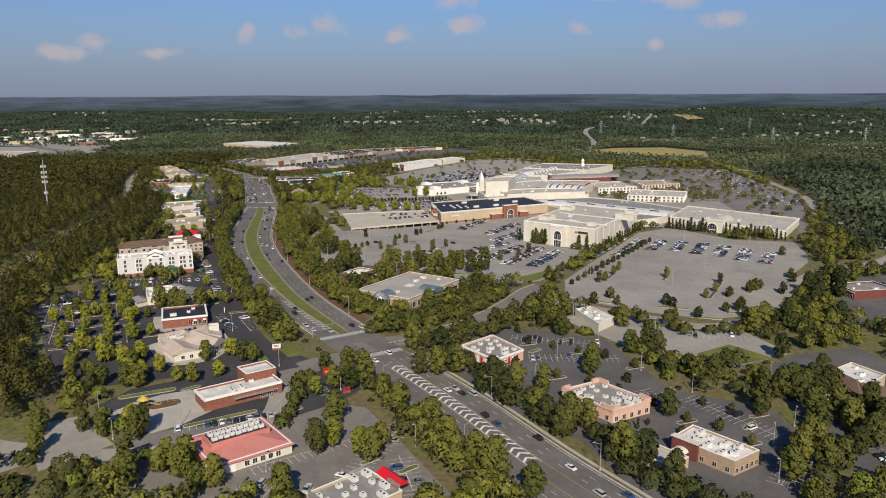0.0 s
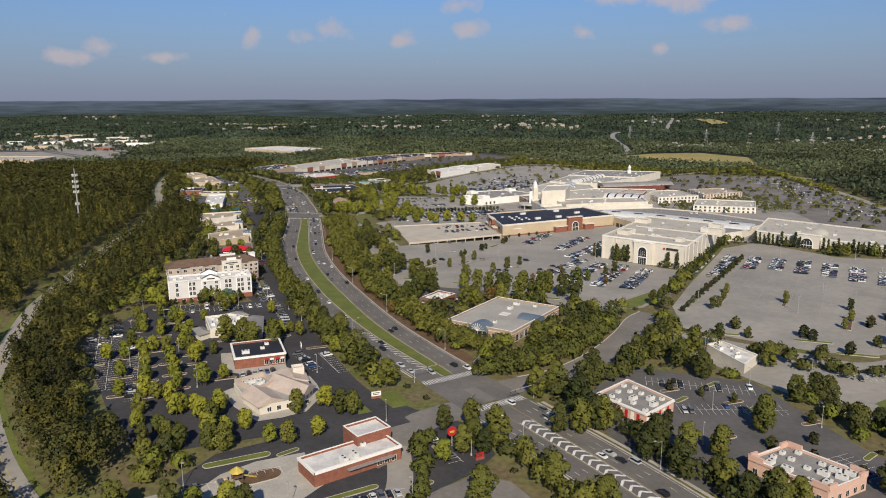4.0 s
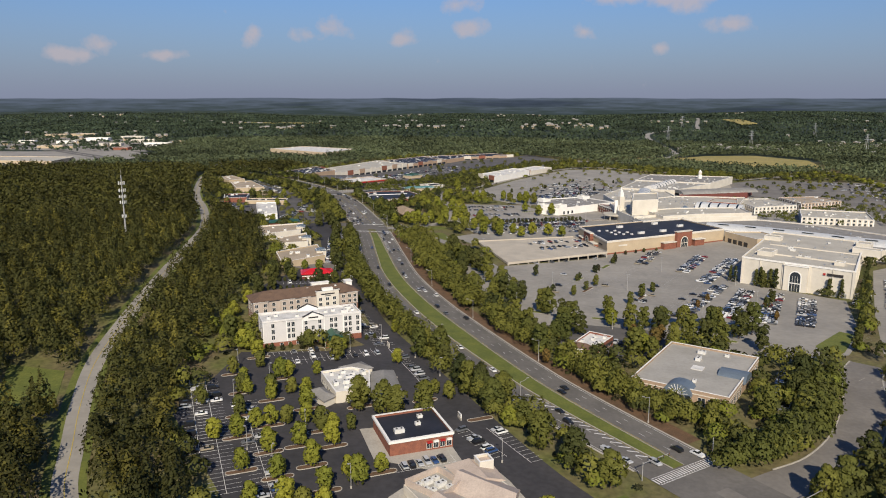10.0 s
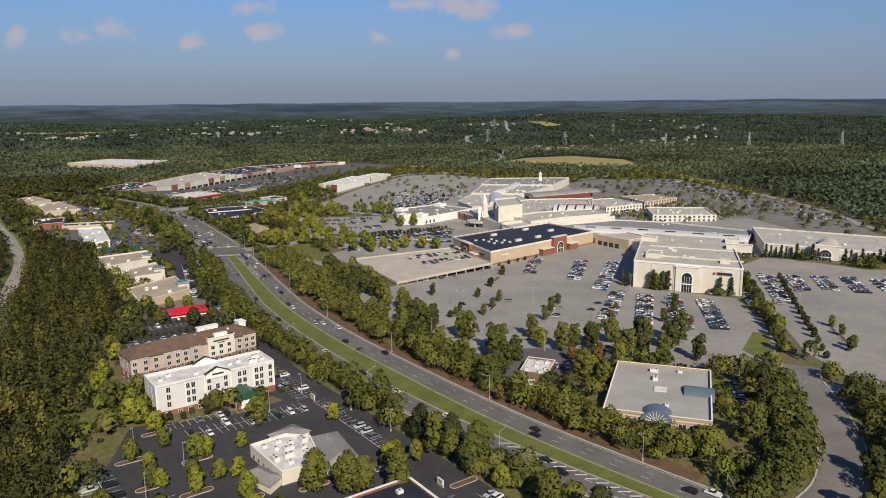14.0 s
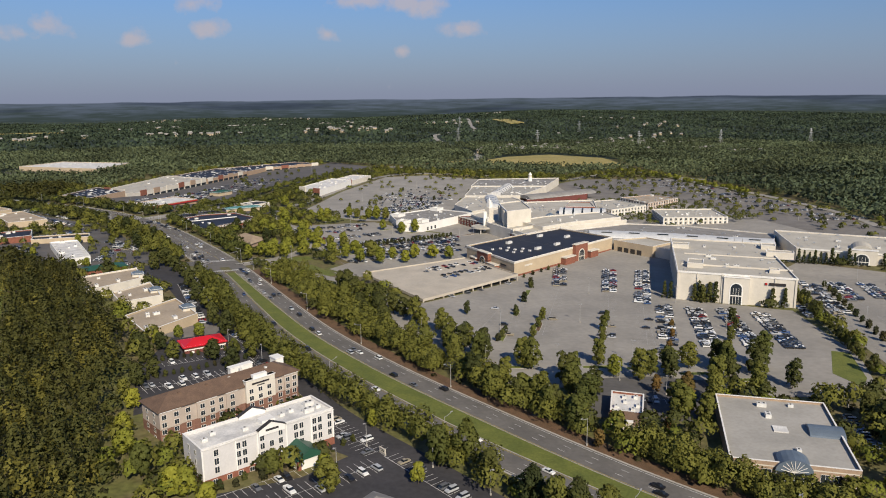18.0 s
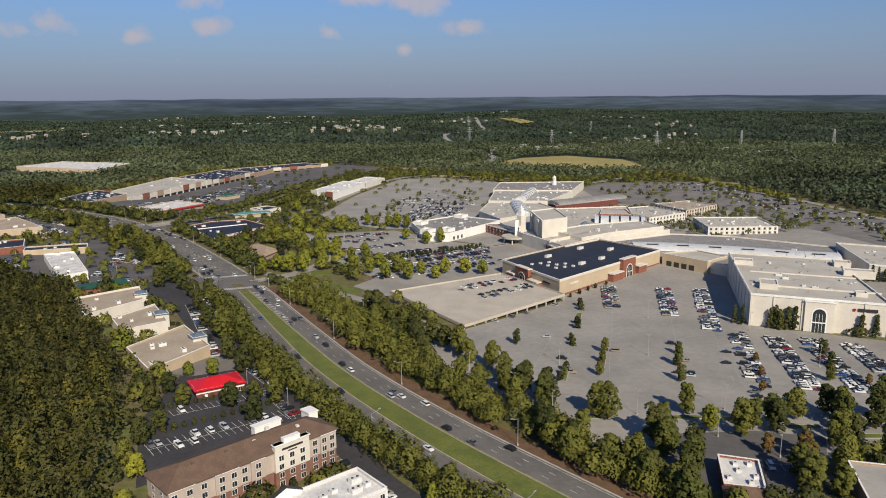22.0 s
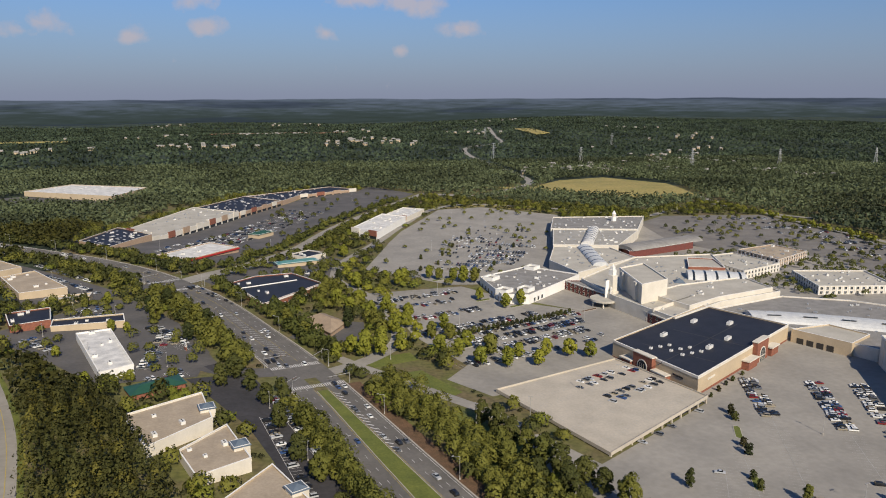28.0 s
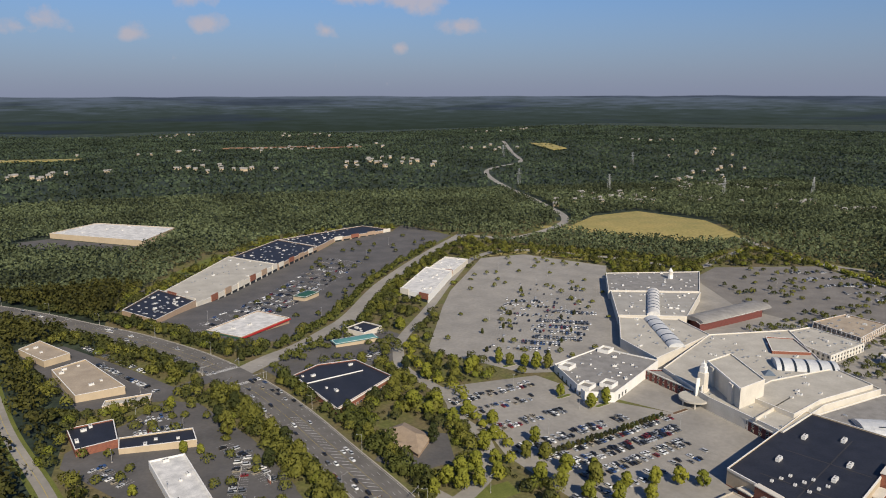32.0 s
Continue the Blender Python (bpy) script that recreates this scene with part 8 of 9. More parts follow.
# white-roofed restaurant and its annex
hip_roof(WAG, 3.8, 2.6, 0.6, "roofgrey", name="hipped_roof")
for corners, lab in (([(-99, 376), (-92.5, 371.2), (-84.5, 375.5), (-90.3, 382.5)], "low grey-roofed kitchen wing"), ([(-108, 349), (-100.2, 338), (-96.4, 343.4), (-103, 352.5)], "low grey-roofed side porch")):
    Q = House("restaurant_wing", corners, 3.2, "cream", "roofgrey", lab, "restaurant", par=0.2, coping=None)
    hip_roof(Q, 3.2, 1.7, 0.5, "roofgrey", name="hipped_roof")
scatter_units(WA, 26, 62, kinds=(1, 0), edge=2.5)
WA.windows(0, [3, 7, 11, 15, 19], (0.9,), 1.6, 1.8)

# fast-food diner
DINER.slab("white_band", 0, -0.3, 34.3, 4.6, 5.6, 0.3, "white"), DINER.slab("white_band", 1, -0.3, 13.3, 4.6, 5.6, 0.3, "white"), DINER.slab("white_band", 3, -0.3, 13.3, 4.6, 5.6, 0.3, "white")
DINER.slab("canopy", 0, 12, 30, 2.9, 3.15, 1.8, "metal"), DINER.windows(1, [2.5, 5, 7.5, 10], (0.7,), 1.9, 1.9), DINER.windows(0, [25, 28, 31], (0.7,), 1.9, 1.9)
DT = House("play_area_block", rect(-4, 216.5, 35.5, 14, 11), 8.2, "brick", "roofwhite", "raised brick block of the diner with white roof", "restaurant")
scatter_units(DINER, 6, 63, kinds=(1, 0), edge=2.0)
# play structure on the diner's forecourt
PLAY = thing("play_structure", -43.0, 199.9, gz(-43.0, 199.9) + 0.2, 25, "brown and yellow play tower with slide on pale concrete", "playground")
for sx in (-1, 1):
    for sy in (-1, 1):
        bm = bmesh.new()
        cyl(bm, sx * 1.6, sy * 1.6, 0, 3.6, 0.12, n=6)
        part("post", bm, M["shingle"], PLAY)
bm = bmesh.new()
box(bm, -1.8, -1.8, 1.7, 1.8, 1.8, 1.9)
part("platform", bm, M["shingle"], PLAY)
bm = bmesh.new()
cyl(bm, 0, 0, 3.5, 5.2, 2.7, 0.1, n=8)
part("roof", bm, M["yellow"], PLAY, "yellow pointed roof")
bm = bmesh.new()
q = box(bm, 0, -0.5, -0.1, 5.0, 0.5, 0.1)
bmesh.ops.transform(bm, matrix=Matrix.Translation((1.8, 0, 1.8)) @ Matrix.Rotation(radians(21), 4, "Y"), verts=q)
part("slide", bm, M["yellow"], PLAY, "yellow slide")
bm = bmesh.new()
cyl(bm, -4.2, 1.2, 0, 1.5, 1.6, 1.2, n=10)
part("climbing_drum", bm, M["tan"], PLAY)
# pale-roofed restaurant with red canopy
hip_roof(BOTT, 5.0, 1.8, 0.3, "redroof", name="red_canopy", loc=[np.array([6.5, 11.5]), np.array([10, 14]), np.array([17, 5]), np.array([13.5, 2.2])][::-1], gable=True)
scatter_units(BOTT, 30, 64, kinds=(1, 1, 0), edge=2.0)
for k in range(4):
    BOTT.slab("stepped_parapet", k, 1.5, 7.5, 3.9, 6.0, 0.25, "roofgrey", deep=0.5)
# restaurants south-east
for i in range(4):
    n = PK.edge(i)[2]
    for k in range(int(n / 3)):
        PK.slab("striped_panel", i, k * 3 + 0.3, k * 3 + 1.8, 0.4, 4.0, 0.12, "signred" if k % 2 else "white")
    PK.slab("cornice", i, 0, n, 4.8, 5.6, 0.4, "white")
scatter_units(PK, 26, 65, kinds=(1, 0), edge=2.5)
PK.slab("entrance_porch", PK.side(60, 240), 4, 10, 0, 4.8, 2.6, "darkmetal")
for i in range(4):
    n = PE.edge(i)[2]
    PE.windows(i, [n * (k + 0.5) / 5 for k in range(5)], (0.9,), 1.6, 2.0, "cream")
    PE.slab("cornice", i, 0, n, 5.3, 6.1, 0.35, "pink")
    for k in range(2):
        PE.slab("corner_parapet", i, n * 0.8 * k, n * 0.8 * k + n * 0.2, 5.5, 7.4, 0.3, "pink", deep=0.6)
scatter_units(PE, 34, 66, kinds=(1, 0), edge=2.0)
for x, y in ((131, 198), (134, 191), (138, 184), (142, 176), (148, 175), (154, 179), (160, 183), (165, 187), (145, 173)):
    plant("cypress" if (x + y) % 2 else "shrub", x, y, 0.6)
i = SE.side(160, 120)
SE.slab("red_entrance", i, 0.5, 11, -0.5, 7.0, 1.2, "darkbrick", deep=1.0), SE.slab("entrance_cornice", i, 0.2, 11.3, 7.0, 7.4, 1.5, "cream", deep=1.2)
vault(SE, *(SE.c + SE.edge(i)[0] + SE.edge(i)[1] * 5 + np.array([SE.edge(i)[1][1], -SE.edge(i)[1][0]]) * 4.5), *(SE.c + SE.edge(i)[0] + SE.edge(i)[1] * 5), 5.5, 1.4, 3.0, "unit", "entrance_canopy")
for k in range(4):
    n = SE.edge(k)[2]
    SE.windows(k, [n * (j + 0.5) / 5 for j in range(5)], (1.0,), 1.5, 1.8, "cream")
scatter_units(SE, 26, 67, kinds=(0, 1), edge=2.5)
Q = House("restaurant_wing", [(152, 156), (161, 146), (170, 152), (161, 163)], 4.2, "tan", "roofcream", "lower tan wing of the restaurant", "restaurant")
scatter_units(ES, 8, 68, kinds=(1, 0), edge=2.5)
# shops by the highway, north-west
for b, sd in ((ST1, 71), (ST2, 72), (ST3, 73), (TAN1, 74), (TAN2, 75), (BP1, 76), (BP2, 77), (NORTHB, 78), (WB, 79), (BLK, 80), (GR, 81), (TEAL, 82), (RED2, 83), (SE2, 84)):
    scatter_units(b, 9 if b in (WB, TAN1, ST3, NORTHB) else 5, sd, kinds=(1, 0), edge=2.5)
    i = b.side(-100, b.c[1] + 10) if b is not NORTHB else b.side(-100, 800)
    n = b.edge(i)[2]
    m_ = max(2, int(n / 4.2))
    b.windows(i, [n * (k + 0.5) / m_ for k in range(m_)], (0.6,), 2.6, 2.4, "white")
    b.slab("sign_band", i, 0, n, b.h - 1.6, b.h - 0.7, 0.25, "cream")
for b in (ST1, ST2, ST3):
    a, d, n, ang = b.edge(b.side(-100, b.c[1]))
    q = b.c + a + d * (n * 0.3)
    T_ = House("entrance_block", rect(q[0] - 4, q[1] - 2, ang - 90, 7, 7), b.h + 1.2, "cream", "slate", "entrance block with grey metal roof", "shops")
    hip_roof(T_, b.h + 1.0, 1.8, 0.5, "slate", name="metal_roof")
i = NORTHB.side(-100, 800)
for k in range(len(NORTHB.loc)):
    NORTHB.slab("cornice", k, 0, NORTHB.edge(k)[2], 6.2, 7.05, 0.3, "white")
rbox(NORTHB, "roof_wall", 20, 2, 20.6, 50, 6.1, 7.3, "white")
GS = House("shop_row", [(-216, 738), (-212, 725), (-186, 734), (-190, 747)], 4.2, "brick", "roofgrey", "brick shop row with green roof", "shops")
hip_roof(GS, 4.2, 2.0, 0.8, "green", name="green_roof", label="dark green metal roof")
hip_roof(GR2, 4.8, 2.2, 0.8, "green", name="green_roof"), hip_roof(TEAL, 4.4, 1.8, 0.8, "teal", name="teal_roof")
GR.slab("green_canopy", GR.side(-180, 1000), 0, GR.edge(GR.side(-180, 1000))[2], 4.0, 5.2, 1.6, "green"), GR.slab("red_canopy", GR.side(-100, 1060), 0, GR.edge(GR.side(-100, 1060))[2], 4.0, 5.2, 1.6, "signred")
# strip centre: skylights, brick fronts and gables
for b, sd in ((SP1, 91), (SP2, 92), (SP3, 93), (SP4, 94), (WSTORE, 95), (WSTORE2, 96), (BIG, 97)):
    scatter_units(b, 14, sd, kinds=(1, 0, 0), edge=5)
for b in (SP1, SP3, SP4):
    x_, y_ = np.mean(b.loc, axis=0)
    for k in range(5):
        for j in range(4):
            f = (k + 0.7) / 5.6
            p = (b.loc[0] * (1 - f) + b.loc[-1] * f) * (1 - (j + 0.7) / 4.6) + (b.loc[1] * (1 - f) + b.loc[2] * f) * (j + 0.7) / 4.6
            bm = bmesh.new()
            box(bm, -1.2, -0.9, 0, 1.2, 0.9, 0.35)
            o = part("skylight", bm, M["roofwhite"], b.e)
            o.matrix_basis = pose(p[0], p[1], b.h - 0.9, 0, 0, b.edge(0)[3])
for b in (SP1, SP2, SP3, SP4, WSTORE, WSTORE2):
    i = b.side(0, 1200) if b.c[0] < -1 else b.side(0, 1100)
    n = b.edge(i)[2]
    m_ = max(3, int(n / 14))
    for k in range(m_):
        b.slab("shopfront", i, n * (k + 0.12) / m_, n * (k + 0.88) / m_, 0, 3.4, 0.15, "glass")
        if k % 2 == 0:
            b.slab("front_gable", i, n * (k + 0.05) / m_, n * (k + 0.95) / m_, 3.6, b.h + 1.6, 0.7, ("cream", "tanbrick", "brick")[k % 3], deep=0.5)


# small vents and curbs over the wide mall roofs
vv, vf, vr = [], [], random.Random(77)
for b, n in ((CORE, 70), (CON1, 36), (CON2, 40), (LOBE, 22), (DEPT, 26), (ANCH, 34), (EAST_A, 24), (EAST_B, 24), (EAST_C, 24), (GREY, 24), (LINK, 26), (SP2, 30), (SP1, 16), (SP3, 20)):
    P_ = inner(b.pts, 3.0)
    xs, ys, done = [q[0] for q in P_], [q[1] for q in P_], 0
    for tries in range(400):
        x, y = vr.uniform(min(xs), max(xs)), vr.uniform(min(ys), max(ys))
        if done >= n or not in_poly(x, y, P_):
            continue
        done += 1
        w, d_, h_, a = vr.uniform(0.5, 1.5), vr.uniform(0.5, 1.1), vr.uniform(0.5, 1.3), radians(b.edge(0)[3])
        z0, k0 = b.z + b.h - 0.92, len(vv)
        for z1, s in ((0, 1.0), (h_ * 0.7, 1.0), (h_, 0.75)):
            for sx, sy in ((-1, -1), (1, -1), (1, 1), (-1, 1)):
                px_, py_ = sx * w * s, sy * d_ * s
                vv.append((x + px_ * math.cos(a) - py_ * math.sin(a), y + px_ * math.sin(a) + py_ * math.cos(a), z0 + z1))
        for q in (0, 4):
            vf += [(k0 + q + i, k0 + q + (i + 1) % 4, k0 + q + 4 + (i + 1) % 4, k0 + q + 4 + i) for i in range(4)]
        vf.append((k0 + 8, k0 + 9, k0 + 10, k0 + 11))
tagged(raw("roof_vents", vv, vf, M["metal"]), "small grey metal vents on the flat roofs", "roof vents", kind="stuff")

# ---- lamps, signals, signs ----
def lamp_kind(kind):
    """A car-park lamp with a box head, or a highway lamp with a curved arm."""
    label = {"lot": "tall pale pole with a boxed lamp head over the car park", "double": "tall pole with two boxed lamp heads", "road": "highway lamp with a long curved arm"}[kind]
    e = thing("street_lamp", 0, 0, -400, 0, label, "street lamp", "street lamps")
    h = {"lot": 9.0, "double": 11.0, "road": 10.5}[kind]
    bm = bmesh.new()
    cyl(bm, 0, 0, 0.6, h, 0.13, 0.08, n=8)
    part("pole", bm, M["pole"], e)
    bm = bmesh.new()
    cyl(bm, 0, 0, -0.3, 0.7, 0.34, 0.34, n=10)
    part("base", bm, M["concrete"], e)
    if kind == "road":
        bm = bmesh.new()
        last = None
        for k in range(7):
            a = math.pi / 2 * k / 6
            c = [bm.verts.new((3.2 * math.sin(a) + dx, dy, h + 1.1 * (1 - math.cos(a)) * 0.9 + dz)) for dx, dy, dz in ((0, -0.06, 0), (0, 0.06, 0), (0, 0.06, 0.1), (0, -0.06, 0.1))]
            if last:
                for j in range(4):
                    bm.faces.new((last[j], last[(j + 1) % 4], c[(j + 1) % 4], c[j]))
            last = c
        part("arm", bm, M["pole"], e)
        bm = bmesh.new()
        box(bm, 3.0, -0.18, h + 0.92, 4.0, 0.18, h + 1.15)
        part("lamp_head", bm, M["pole"], e)
    else:
        for s in ((1,) if kind == "lot" else (1, -1)):
            bm = bmesh.new()
            box(bm, 0.1 if s > 0 else -0.5, -0.04, h - 0.2, 0.5 if s > 0 else -0.1, 0.04, h - 0.1)
            part("arm", bm, M["pole"], e)
            bm = bmesh.new()
            box(bm, 0.45 if s > 0 else -1.1, -0.3, h - 0.28, 1.1 if s > 0 else -0.45, 0.3, h - 0.02)
            bmesh.ops.bevel(bm, geom=bm.edges[:], offset=0.04, segments=1)
            part("lamp_head", bm, M["pole"], e)
    return e


LAMP = {k: lamp_kind(k) for k in ("lot", "double", "road")}
used = set()


def lamp(kind, x, y, rz=0.0):
    m = pose(x, y, gz(x, y) + 0.1, 0, 0, rz)
    if kind not in used:
        used.add(kind)
        LAMP[kind].matrix_world = m
    else:
        copy_thing(LAMP[kind], m)


for x, y in pts("37,219 125,230 166,288 194,220 209,171 198,142 17,188 72,167 40,449 -9,490 -25,544 -54,374 -32,296 -66,397 -128,364 -138,344 -122,303 -82,278 -104,318 -110,290 -146,380 -98,404 -84,420 -112,520 -126,548 -136,640 -146,700 76,424 113,392 50,428 20,148 60,130 -44,172 -60,196 -22,184 4,246 140,262 178,246 214,160 224,186 236,236 258,296 200,300 160,330 -196,772 -200,820 -240,800 -272,850 -232,884 -262,910 -262,960 -290,1010"):
    lamp("lot", x, y, (x * 37 + y * 13) % 360)
for x, y in pts("22,476 70,540 110,600 20,540 96,470 140,500 60,470 150,560 190,430 220,480 250,540 240,400 280,450 310,500 300,560 330,470 350,540 10,770 60,784 0,820 40,850 -20,870 10,900 90,800 60,980 100,1020 140,1060 60,1070 110,1120 160,1170 200,1220 150,1260 210,1290 -50,659 -67,760 -20,660 20,680 50,690 -210,1130 -160,1150 -120,1190 -80,1260 -40,1330 10,1400 60,1470 -100,1130 440,760 470,860 500,960 520,1060 430,1080"):
    lamp("double", x, y, (x * 31 + y * 17) % 360)
for s in list(np.arange(60, S1 - 40, 70)) + list(np.arange(S1 + 50, 1500, 75)):
    xy_, nr_, q_ = EDGE
    a = math.degrees(math.atan2(np.interp(s, q_, nr_[:, 1]), np.interp(s, q_, nr_[:, 0])))
    lamp("road", *off(s, 2.4), a + 180)
    lamp("road", *off(s + 35, -2 * CW - float(half(s)) - 2.4), a)


def signal(x, y, rz, reach):
    e = thing("traffic_signal", x, y, gz(x, y) + 0.1, rz, "traffic signal on a long steel mast arm over the junction", "traffic light", "traffic signals")
    bm = bmesh.new()
    cyl(bm, 0, 0, 0, 6.6, 0.17, 0.13, n=8)
    part("pole", bm, M["pole"], e)
    bm = bmesh.new()
    box(bm, 0, -0.09, 6.0, reach, 0.09, 6.22)
    part("mast_arm", bm, M["pole"], e)
    for k in (0.55, 0.78, 0.98):
        bm = bmesh.new()
        box(bm, reach * k - 0.2, -0.28, 5.2, reach * k + 0.2, -0.05, 6.35)
        g = part("signal_head", bm, M["darkmetal"], e)
        for j, nm in enumerate(("signred", "yellow", "green")):
            bm = bmesh.new()
            v = cyl(bm, 0, 0, -0.02, 0.02, 0.12, n=8)
            bmesh.ops.transform(bm, matrix=pose(reach * k, -0.3, 6.15 - 0.38 * j, 90, 0, 0), verts=v)
            part("lens", bm, M[nm], g)


for S_ in (S1, S2, S3):
    xy_, nr_, q_ = EDGE
    a = math.degrees(math.atan2(np.interp(S_, q_, nr_[:, 1]), np.interp(S_, q_, nr_[:, 0])))
    h = float(half(S_))
    signal(*off(S_ - 20, 3), a + 180, 13)
    signal(*off(S_ + 20, -2 * CW - h - 3), a, 13)
    signal(*off(S_ + 20, 3), a + 180 + 35, 9)
    signal(*off(S_ - 20, -2 * CW - h - 3), a + 35, 9)


def sign(name, x, y, rz, w, h, lift, material, label, frame_mat="concrete", bars_=2):
    e = thing(name, x, y, gz(x, y), rz, label, "sign")
    bm = bmesh.new()
    box(bm, -w / 2 - 0.15, -0.25, -0.3, w / 2 + 0.15, 0.25, lift)
    part("base", bm, M[frame_mat], e)
    bm = bmesh.new()
    box(bm, -w / 2, -0.2, lift, w / 2, 0.2, lift + h)
    part("panel", bm, M[material], e)
    for k in range(bars_):
        for s in (-1, 1):
            bm = bmesh.new()
            z = lift + h * (0.62 - 0.34 * k)
            box(bm, -w * 0.36, min(s * 0.2, s * 0.23), z, w * (0.36 - 0.1 * k), max(s * 0.2, s * 0.23), z + h * 0.16)
            part("lettering", bm, M["lettering"], e)


sign("monument_sign", -2, 268, 20, 4.2, 2.0, 1.2, "white", "pale monument sign on a brick base", "brick")
sign("pylon_sign", -128, 640, 110, 3.0, 3.2, 2.4, "white", "white pylon sign beside the drive", "cream")
sign("monument_sign", -80, 412, 110, 3.4, 1.6, 0.9, "cream", "cream monument sign by the hotel drive", "concrete")
sign("monument_sign", -46, 330, 110, 3.2, 1.8, 0.9, "white", "white monument sign beside the frontage drive", "concrete")
sign("pylon_sign", -186, 800, 110, 3.0, 3.0, 2.2, "white", "white pylon sign beside the car park", "brick")
sign("monument_sign", 228, 266, 0, 3.0, 1.4, 0.8, "white", "white sign standing on the lawn", "concrete")
sign("monument_sign", 40, 216, 30, 3.2, 1.8, 1.0, "signred", "red monument sign beside the highway", "brick")
ROUND = thing("round_sign", 30, 226, gz(30, 226), 25, "round red sign on a post at the diner", "sign")
bm = bmesh.new()
cyl(bm, 0, 0, 0, 4.5, 0.2, n=8)
part("post", bm, M["pole"], ROUND)
bm = bmesh.new()
v = cyl(bm, 0, 0, -0.2, 0.2, 1.9, n=20)
bmesh.ops.transform(bm, matrix=pose(0, 0, 6.0, 90, 0, 0), verts=v)
part("disc", bm, M["signred"], ROUND)
for s in (-1, 1):
    bm = bmesh.new()
    box(bm, -0.9, min(s * 0.2, s * 0.26), 5.5, 0.9, max(s * 0.2, s * 0.26), 6.3)
    part("emblem", bm, M["yellow"], ROUND, "yellow emblem shown as a plain bar")

# ---- radio mast in the woods ----
MAST = thing("radio_mast", -294, 613, gz(-294, 613), 0, "slender pale telecom mast with four rings of antennas", "mast")
bm = bmesh.new()
cyl(bm, 0, 0, 0, 52, 0.75, 0.32, n=10)
part("pole", bm, M["pole"], MAST)
bm = bmesh.new()
cyl(bm, 0, 0, 52, 56, 0.06, n=6)
part("aerial", bm, M["pole"], MAST)
for z, r in ((46, 2.2), (40.5, 2.4), (36, 2.4), (31.5, 2.2), (21, 1.6)):
    for k in range(9):
        bm = bmesh.new()
        box(bm, r - 0.15, -0.22, z - 1.1, r + 0.12, 0.22, z + 1.1)
        part("antenna", bm, M["unit"], MAST).matrix_basis = pose(0, 0, 0, 0, 0, 40 * k)
    bm = bmesh.new()
    for k in range(3):
        q = box(bm, 0, -0.06, z - 0.06, r, 0.06, z + 0.06)
        bmesh.ops.transform(bm, matrix=pose(0, 0, 0, 0, 0, 120 * k), verts=q)
    part("platform", bm, M["metal"], MAST)

# ---- planted islands in the car parks ----
def island(x, y, ang, length, w, bed="straw"):
    """A kerbed bed with round ends."""
    outline = []
    for k in range(9):
        a = -math.pi / 2 + math.pi * k / 8
        outline.append((length / 2 - w / 2 + w / 2 * math.cos(a), w / 2 * math.sin(a)))
    outline += [(-p, -q) for p, q in outline]
    c, s = math.cos(radians(ang)), math.sin(radians(ang))
    z = gz(x, y)
    e = thing("traffic_island", x, y, z, ang, "kerbed planting island with pine straw" if bed == "straw" else "kerbed traffic island planted with grass", "traffic island", "planting islands")
    O = [np.array(p) for p in outline]
    lo = min(gz(x + p[0] * c - p[1] * s, y + p[0] * s + p[1] * c) for p in outline) - z
    bm = bmesh.new()
    ring(bm, O, inner(O, 0.28), lo - 0.2, 0.28)
    part("kerb", bm, M["kerb"], e)
    bm = bmesh.new()
    bm.faces.new([bm.verts.new((*p, 0.24)) for p in inner(O, 0.26)])
    part("bed", bm, M[bed], e)


for x, y in pts("-140,393 -124,368 -123,345 -107,337 -98,318 -128,312 -92,306 -97,292 -114,301 -107,284 -90,276 -101,267 -73,288 -78,370 -60,347 -86,340 -132,330 -118,322 -137,352 -146,372 -104,306 -120,288 -112,268 -38,330"):
    island(x, y, 21.4, 11, 3.0)
for x, y in pts("41,535 74,520 144,498 103,498"):
    island(x, y, 57, 24, 2.6)
for x, y in pts("71,614 42,568 14,524"):
    island(x, y, 57, 16, 3.6, "lawn")
for x, y in pts("-33,768 -14,772 -18,792 -6,943 26,944 -44,936 40,874 60,852"):
    island(x, y, 15, 14, 4.0, "lawn")
for x, y in pts("259,377 272,400 243,424 202,424 212,444 290,389"):
    island(x, y, 60, 20, 2.6)
for x, y in pts("225,350 265,338 238,330 180,362"):
    island(x, y, -18, 20, 3.4, "lawn")
for x, y in pts("-14,468 4,479 39,468 58,460 78,446 95,432"):
    island(x, y, -18, 14, 4.0, "lawn")
for x, y in pts("56,156 70,150 39,176 66,188 130,272 156,262 150,290 184,222 206,186 222,168 -30,220 20,198"):
    island(x, y, 40, 9, 2.6, "lawn")
island(-36, 203, 30, 15, 8.5, "straw"), island(-47, 214, 25, 24, 4.0, "lawn"), island(-8, 190, 30, 30, 3.0, "lawn")
for x, y in pts("128,282 152,270 176,250 136,236 160,216 182,190 200,170 214,196 196,262 180,276"):
    island(x, y, 20, 10, 2.8)
for k in range(7):
    island(6 + 17 * k, 798 + 4.4 * k, 14.5, 16, 3.2)

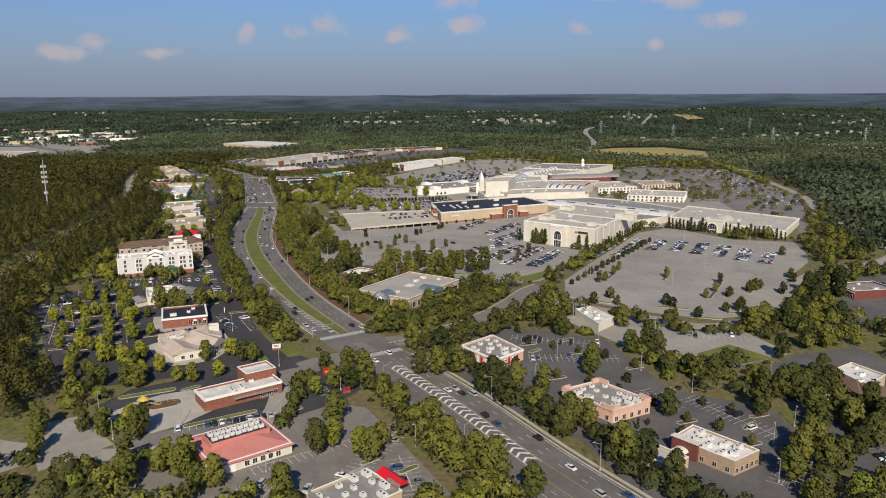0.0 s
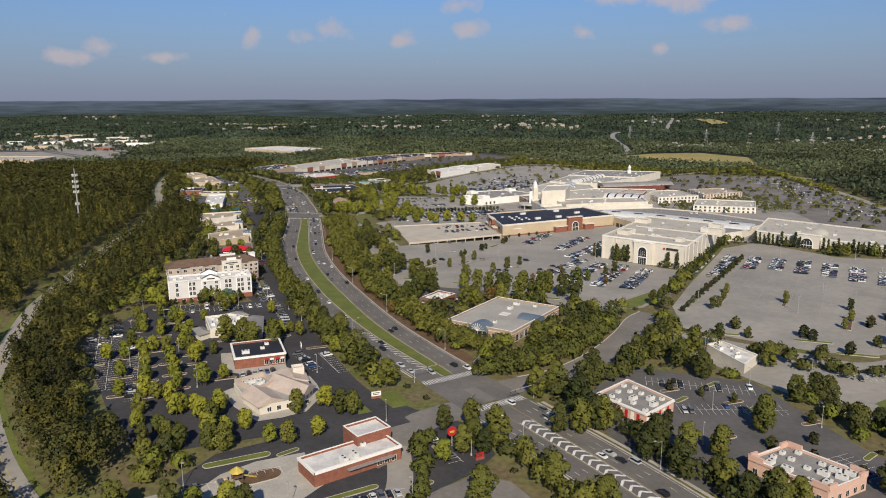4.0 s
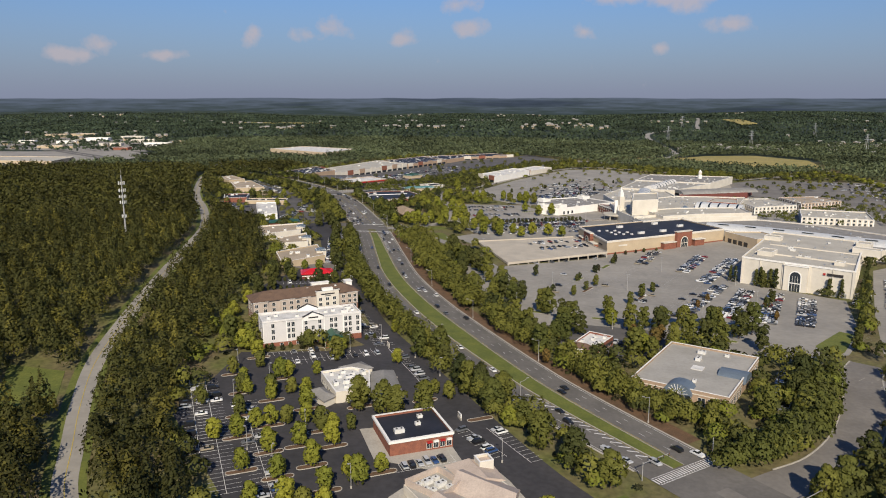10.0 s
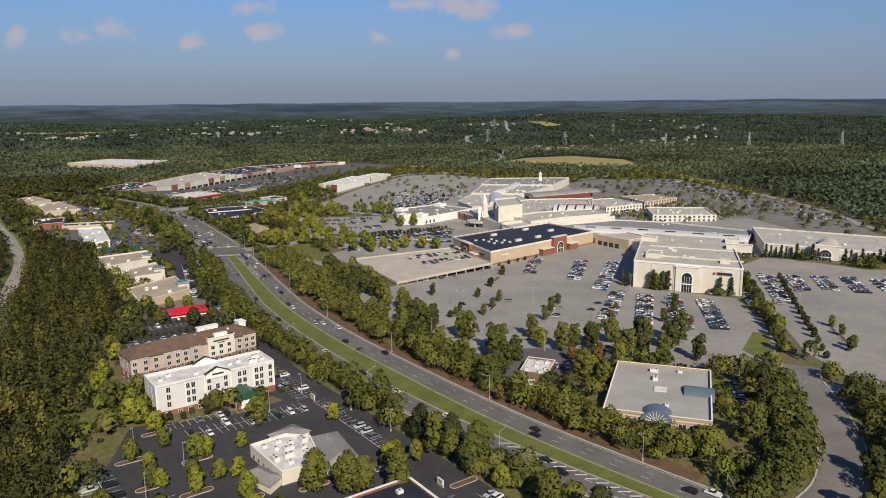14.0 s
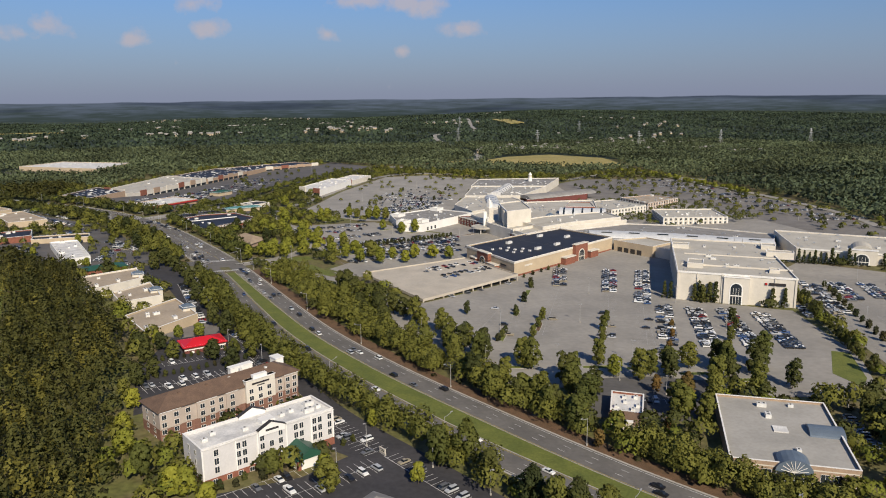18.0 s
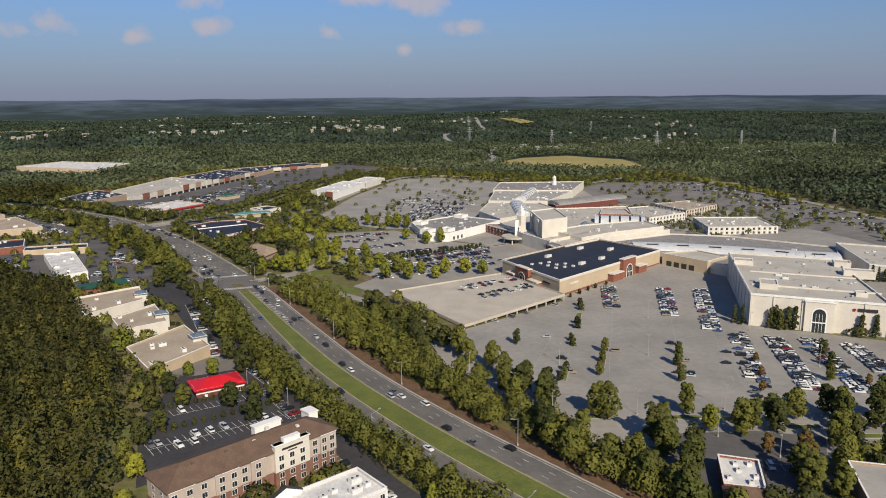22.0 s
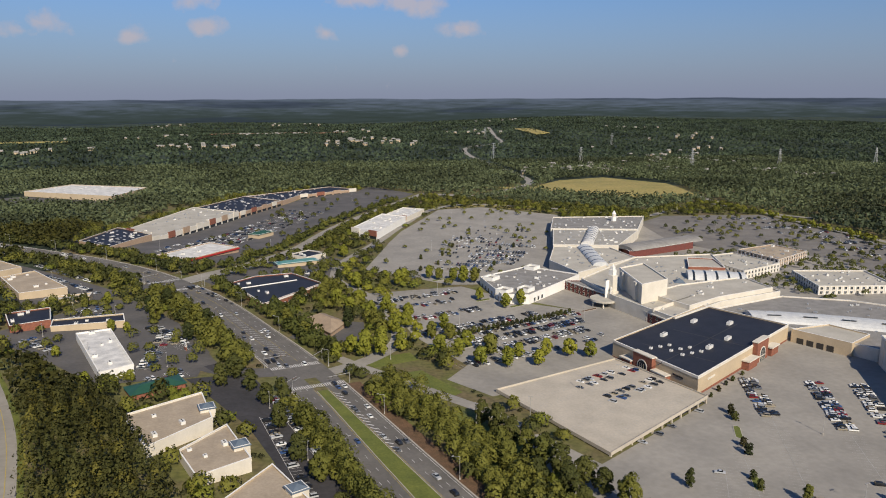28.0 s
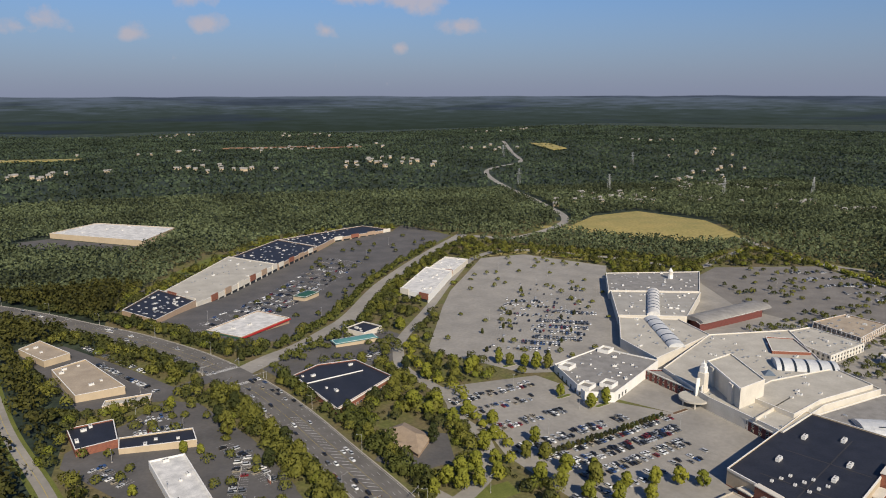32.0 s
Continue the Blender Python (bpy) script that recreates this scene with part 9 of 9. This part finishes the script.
# ---- far houses, clearings and pylons ----
hv, hf, rv, rf = [], [], [], []
hr = random.Random(21)
FAR_SPOTS = pts("-225,2567,70 -97,2448,60 358,2519,110 264,2553,90 -540,2512,90 -615,2500,60 1055,1841,80 634,1784,60 1003,1919,80 865,1909,60 431,4370,150 -304,4649,160 952,1467,60 934,1589,70 97,3438,130 456,3404,130 -866,3014,130 -1400,3600,200 179,3257,120 366,2605,60 1036,2053,90 667,1840,60 -926,2102,110 910,3052,120 -2000,4200,220 1494,4300,150 760,1720,50 1250,2300,120 1500,2700,150 -1150,2300,120 560,1750,60 -300,3300,130 1800,3400,160 -1000,1800,110")
for x0, y0, r0 in FAR_SPOTS:
    for k in range(7):
        x, y = x0 + hr.gauss(0, r0 * 0.8), y0 + hr.gauss(0, r0 * 0.55)
        w, d, h = hr.uniform(8, 13), hr.uniform(7, 10), hr.uniform(5.5, 8.5)
        m = pose(x, y, gz(x, y) + 5.4, 0, 0, hr.uniform(-30, 30))
        n = len(hv)
        hv += [tuple(m @ Vector(p)) for p in ((-w / 2, -d / 2, -8), (w / 2, -d / 2, -8), (w / 2, d / 2, -8), (-w / 2, d / 2, -8), (-w / 2, -d / 2, h - 6), (w / 2, -d / 2, h - 6), (w / 2, d / 2, h - 6), (-w / 2, d / 2, h - 6), (-w / 2, 0, h - 2.5), (w / 2, 0, h - 2.5))]
        hf += [tuple(n + i for i in f) for f in ((0, 1, 5, 4), (2, 3, 7, 6), (1, 2, 6, 9, 5), (3, 0, 4, 8, 7))]
        n = len(rv)
        rv += [tuple(m @ Vector(p)) for p in ((-w / 2 - 0.5, -d / 2 - 0.6, h - 6.4), (w / 2 + 0.5, -d / 2 - 0.6, h - 6.4), (w / 2 + 0.5, 0, h - 2.4), (-w / 2 - 0.5, 0, h - 2.4), (w / 2 + 0.5, d / 2 + 0.6, h - 6.4), (-w / 2 - 0.5, d / 2 + 0.6, h - 6.4))]
        rf += [tuple(n + i for i in f) for f in ((0, 1, 2, 3), (3, 2, 4, 5))]
tagged(raw("distant_house_walls", hv, hf, M["tan"]), "clusters of distant pale houses among the woods", "houses", kind="stuff")
tagged(raw("distant_house_roofs", rv, rf, M["roofgrey"]), "grey roofs of distant houses", "houses", kind="stuff")
for k, (x, y, w, d) in enumerate(((97, 3480, 190, 50), (330, 3300, 110, 34), (-700, 3050, 160, 40), (1100, 3000, 40, 110))):
    drape("clearing", [(x - w, y - d), (x + w * 0.9, y - d * 0.7), (x + w, y + d * 0.8), (x - w * 0.8, y + d)], M["dirt" if k in (0, 1) else "dry"], 7.0, "bare clearing among distant woods", "clearing", step=60, thick=3)


def pylon(x, y, rz):
    e = thing("power_pylon", x, y, gz(x, y), rz, "grey lattice power pylon rising above the trees", "pylon", "power pylons")
    bm = bmesh.new()
    for sx in (-1, 1):
        for sy in (-1, 1):
            a = Vector((sx * 3.6, sy * 3.6, 0))
            b = Vector((sx * 0.5, sy * 0.5, 42))
            q = box(bm, -0.25, -0.25, 0, 0.25, 0.25, (b - a).length)
            bmesh.ops.transform(bm, matrix=Matrix.Translation(a) @ (b - a).to_track_quat("Z", "Y").to_matrix().to_4x4(), verts=q)
    part("legs_frame", bm, M["metal"], e)
    for z, w in ((30, 9), (35, 7), (40, 5)):
        bm = bmesh.new()
        box(bm, -w, -0.3, z, w, 0.3, z + 0.7)
        part("cross_arm", bm, M["metal"], e)


for x, y, r in ((900, 1750, 20), (1100, 1700, 20), (1320, 1640, 20), (700, 1900, 20), (540, 2050, 15), (1560, 1560, 20), (1150, 2500, 10), (780, 2700, 10)):
    pylon(x, y, r)

# ---- trees that stay far off, joined by kind of foliage ----
far_q, far_n, far_v, far_f = {}, {}, [], []
for (crown, trunk), m in FAR_TREES:
    A = np.array(m)
    n = len(crown.vertices)
    co, nm = np.empty(n * 3, np.float32), np.empty(n * 3, np.float32)
    crown.vertices.foreach_get("co", co)
    crown.attributes["custom_normal"].data.foreach_get("vector", nm)
    key = crown.materials[0].name
    far_q.setdefault(key, []).append((co.reshape(-1, 3) @ A[:3, :3].T + A[:3, 3]).reshape(-1, 4, 3))
    far_n.setdefault(key, []).append((nm.reshape(-1, 3) @ A[:3, :3].T)[::4])
    k = len(far_v)
    far_v += [tuple(m @ q.co) for q in trunk.vertices]
    far_f += [tuple(k + i for i in f.vertices) for f in trunk.polygons]
for key in far_q:
    mt = next(q for q in M.values() if q.name == key)
    ob = new("distant_trees", quad_mesh("distant_trees", np.concatenate(far_q[key]), mt, np.concatenate(far_n[key])))
    tagged(ob, "crowns of planted trees round the far car parks", "trees", kind="stuff")
tagged(raw("distant_trunks", far_v, far_f, M["bark"]), "brown trunks of the far planted trees", "trees", kind="stuff")
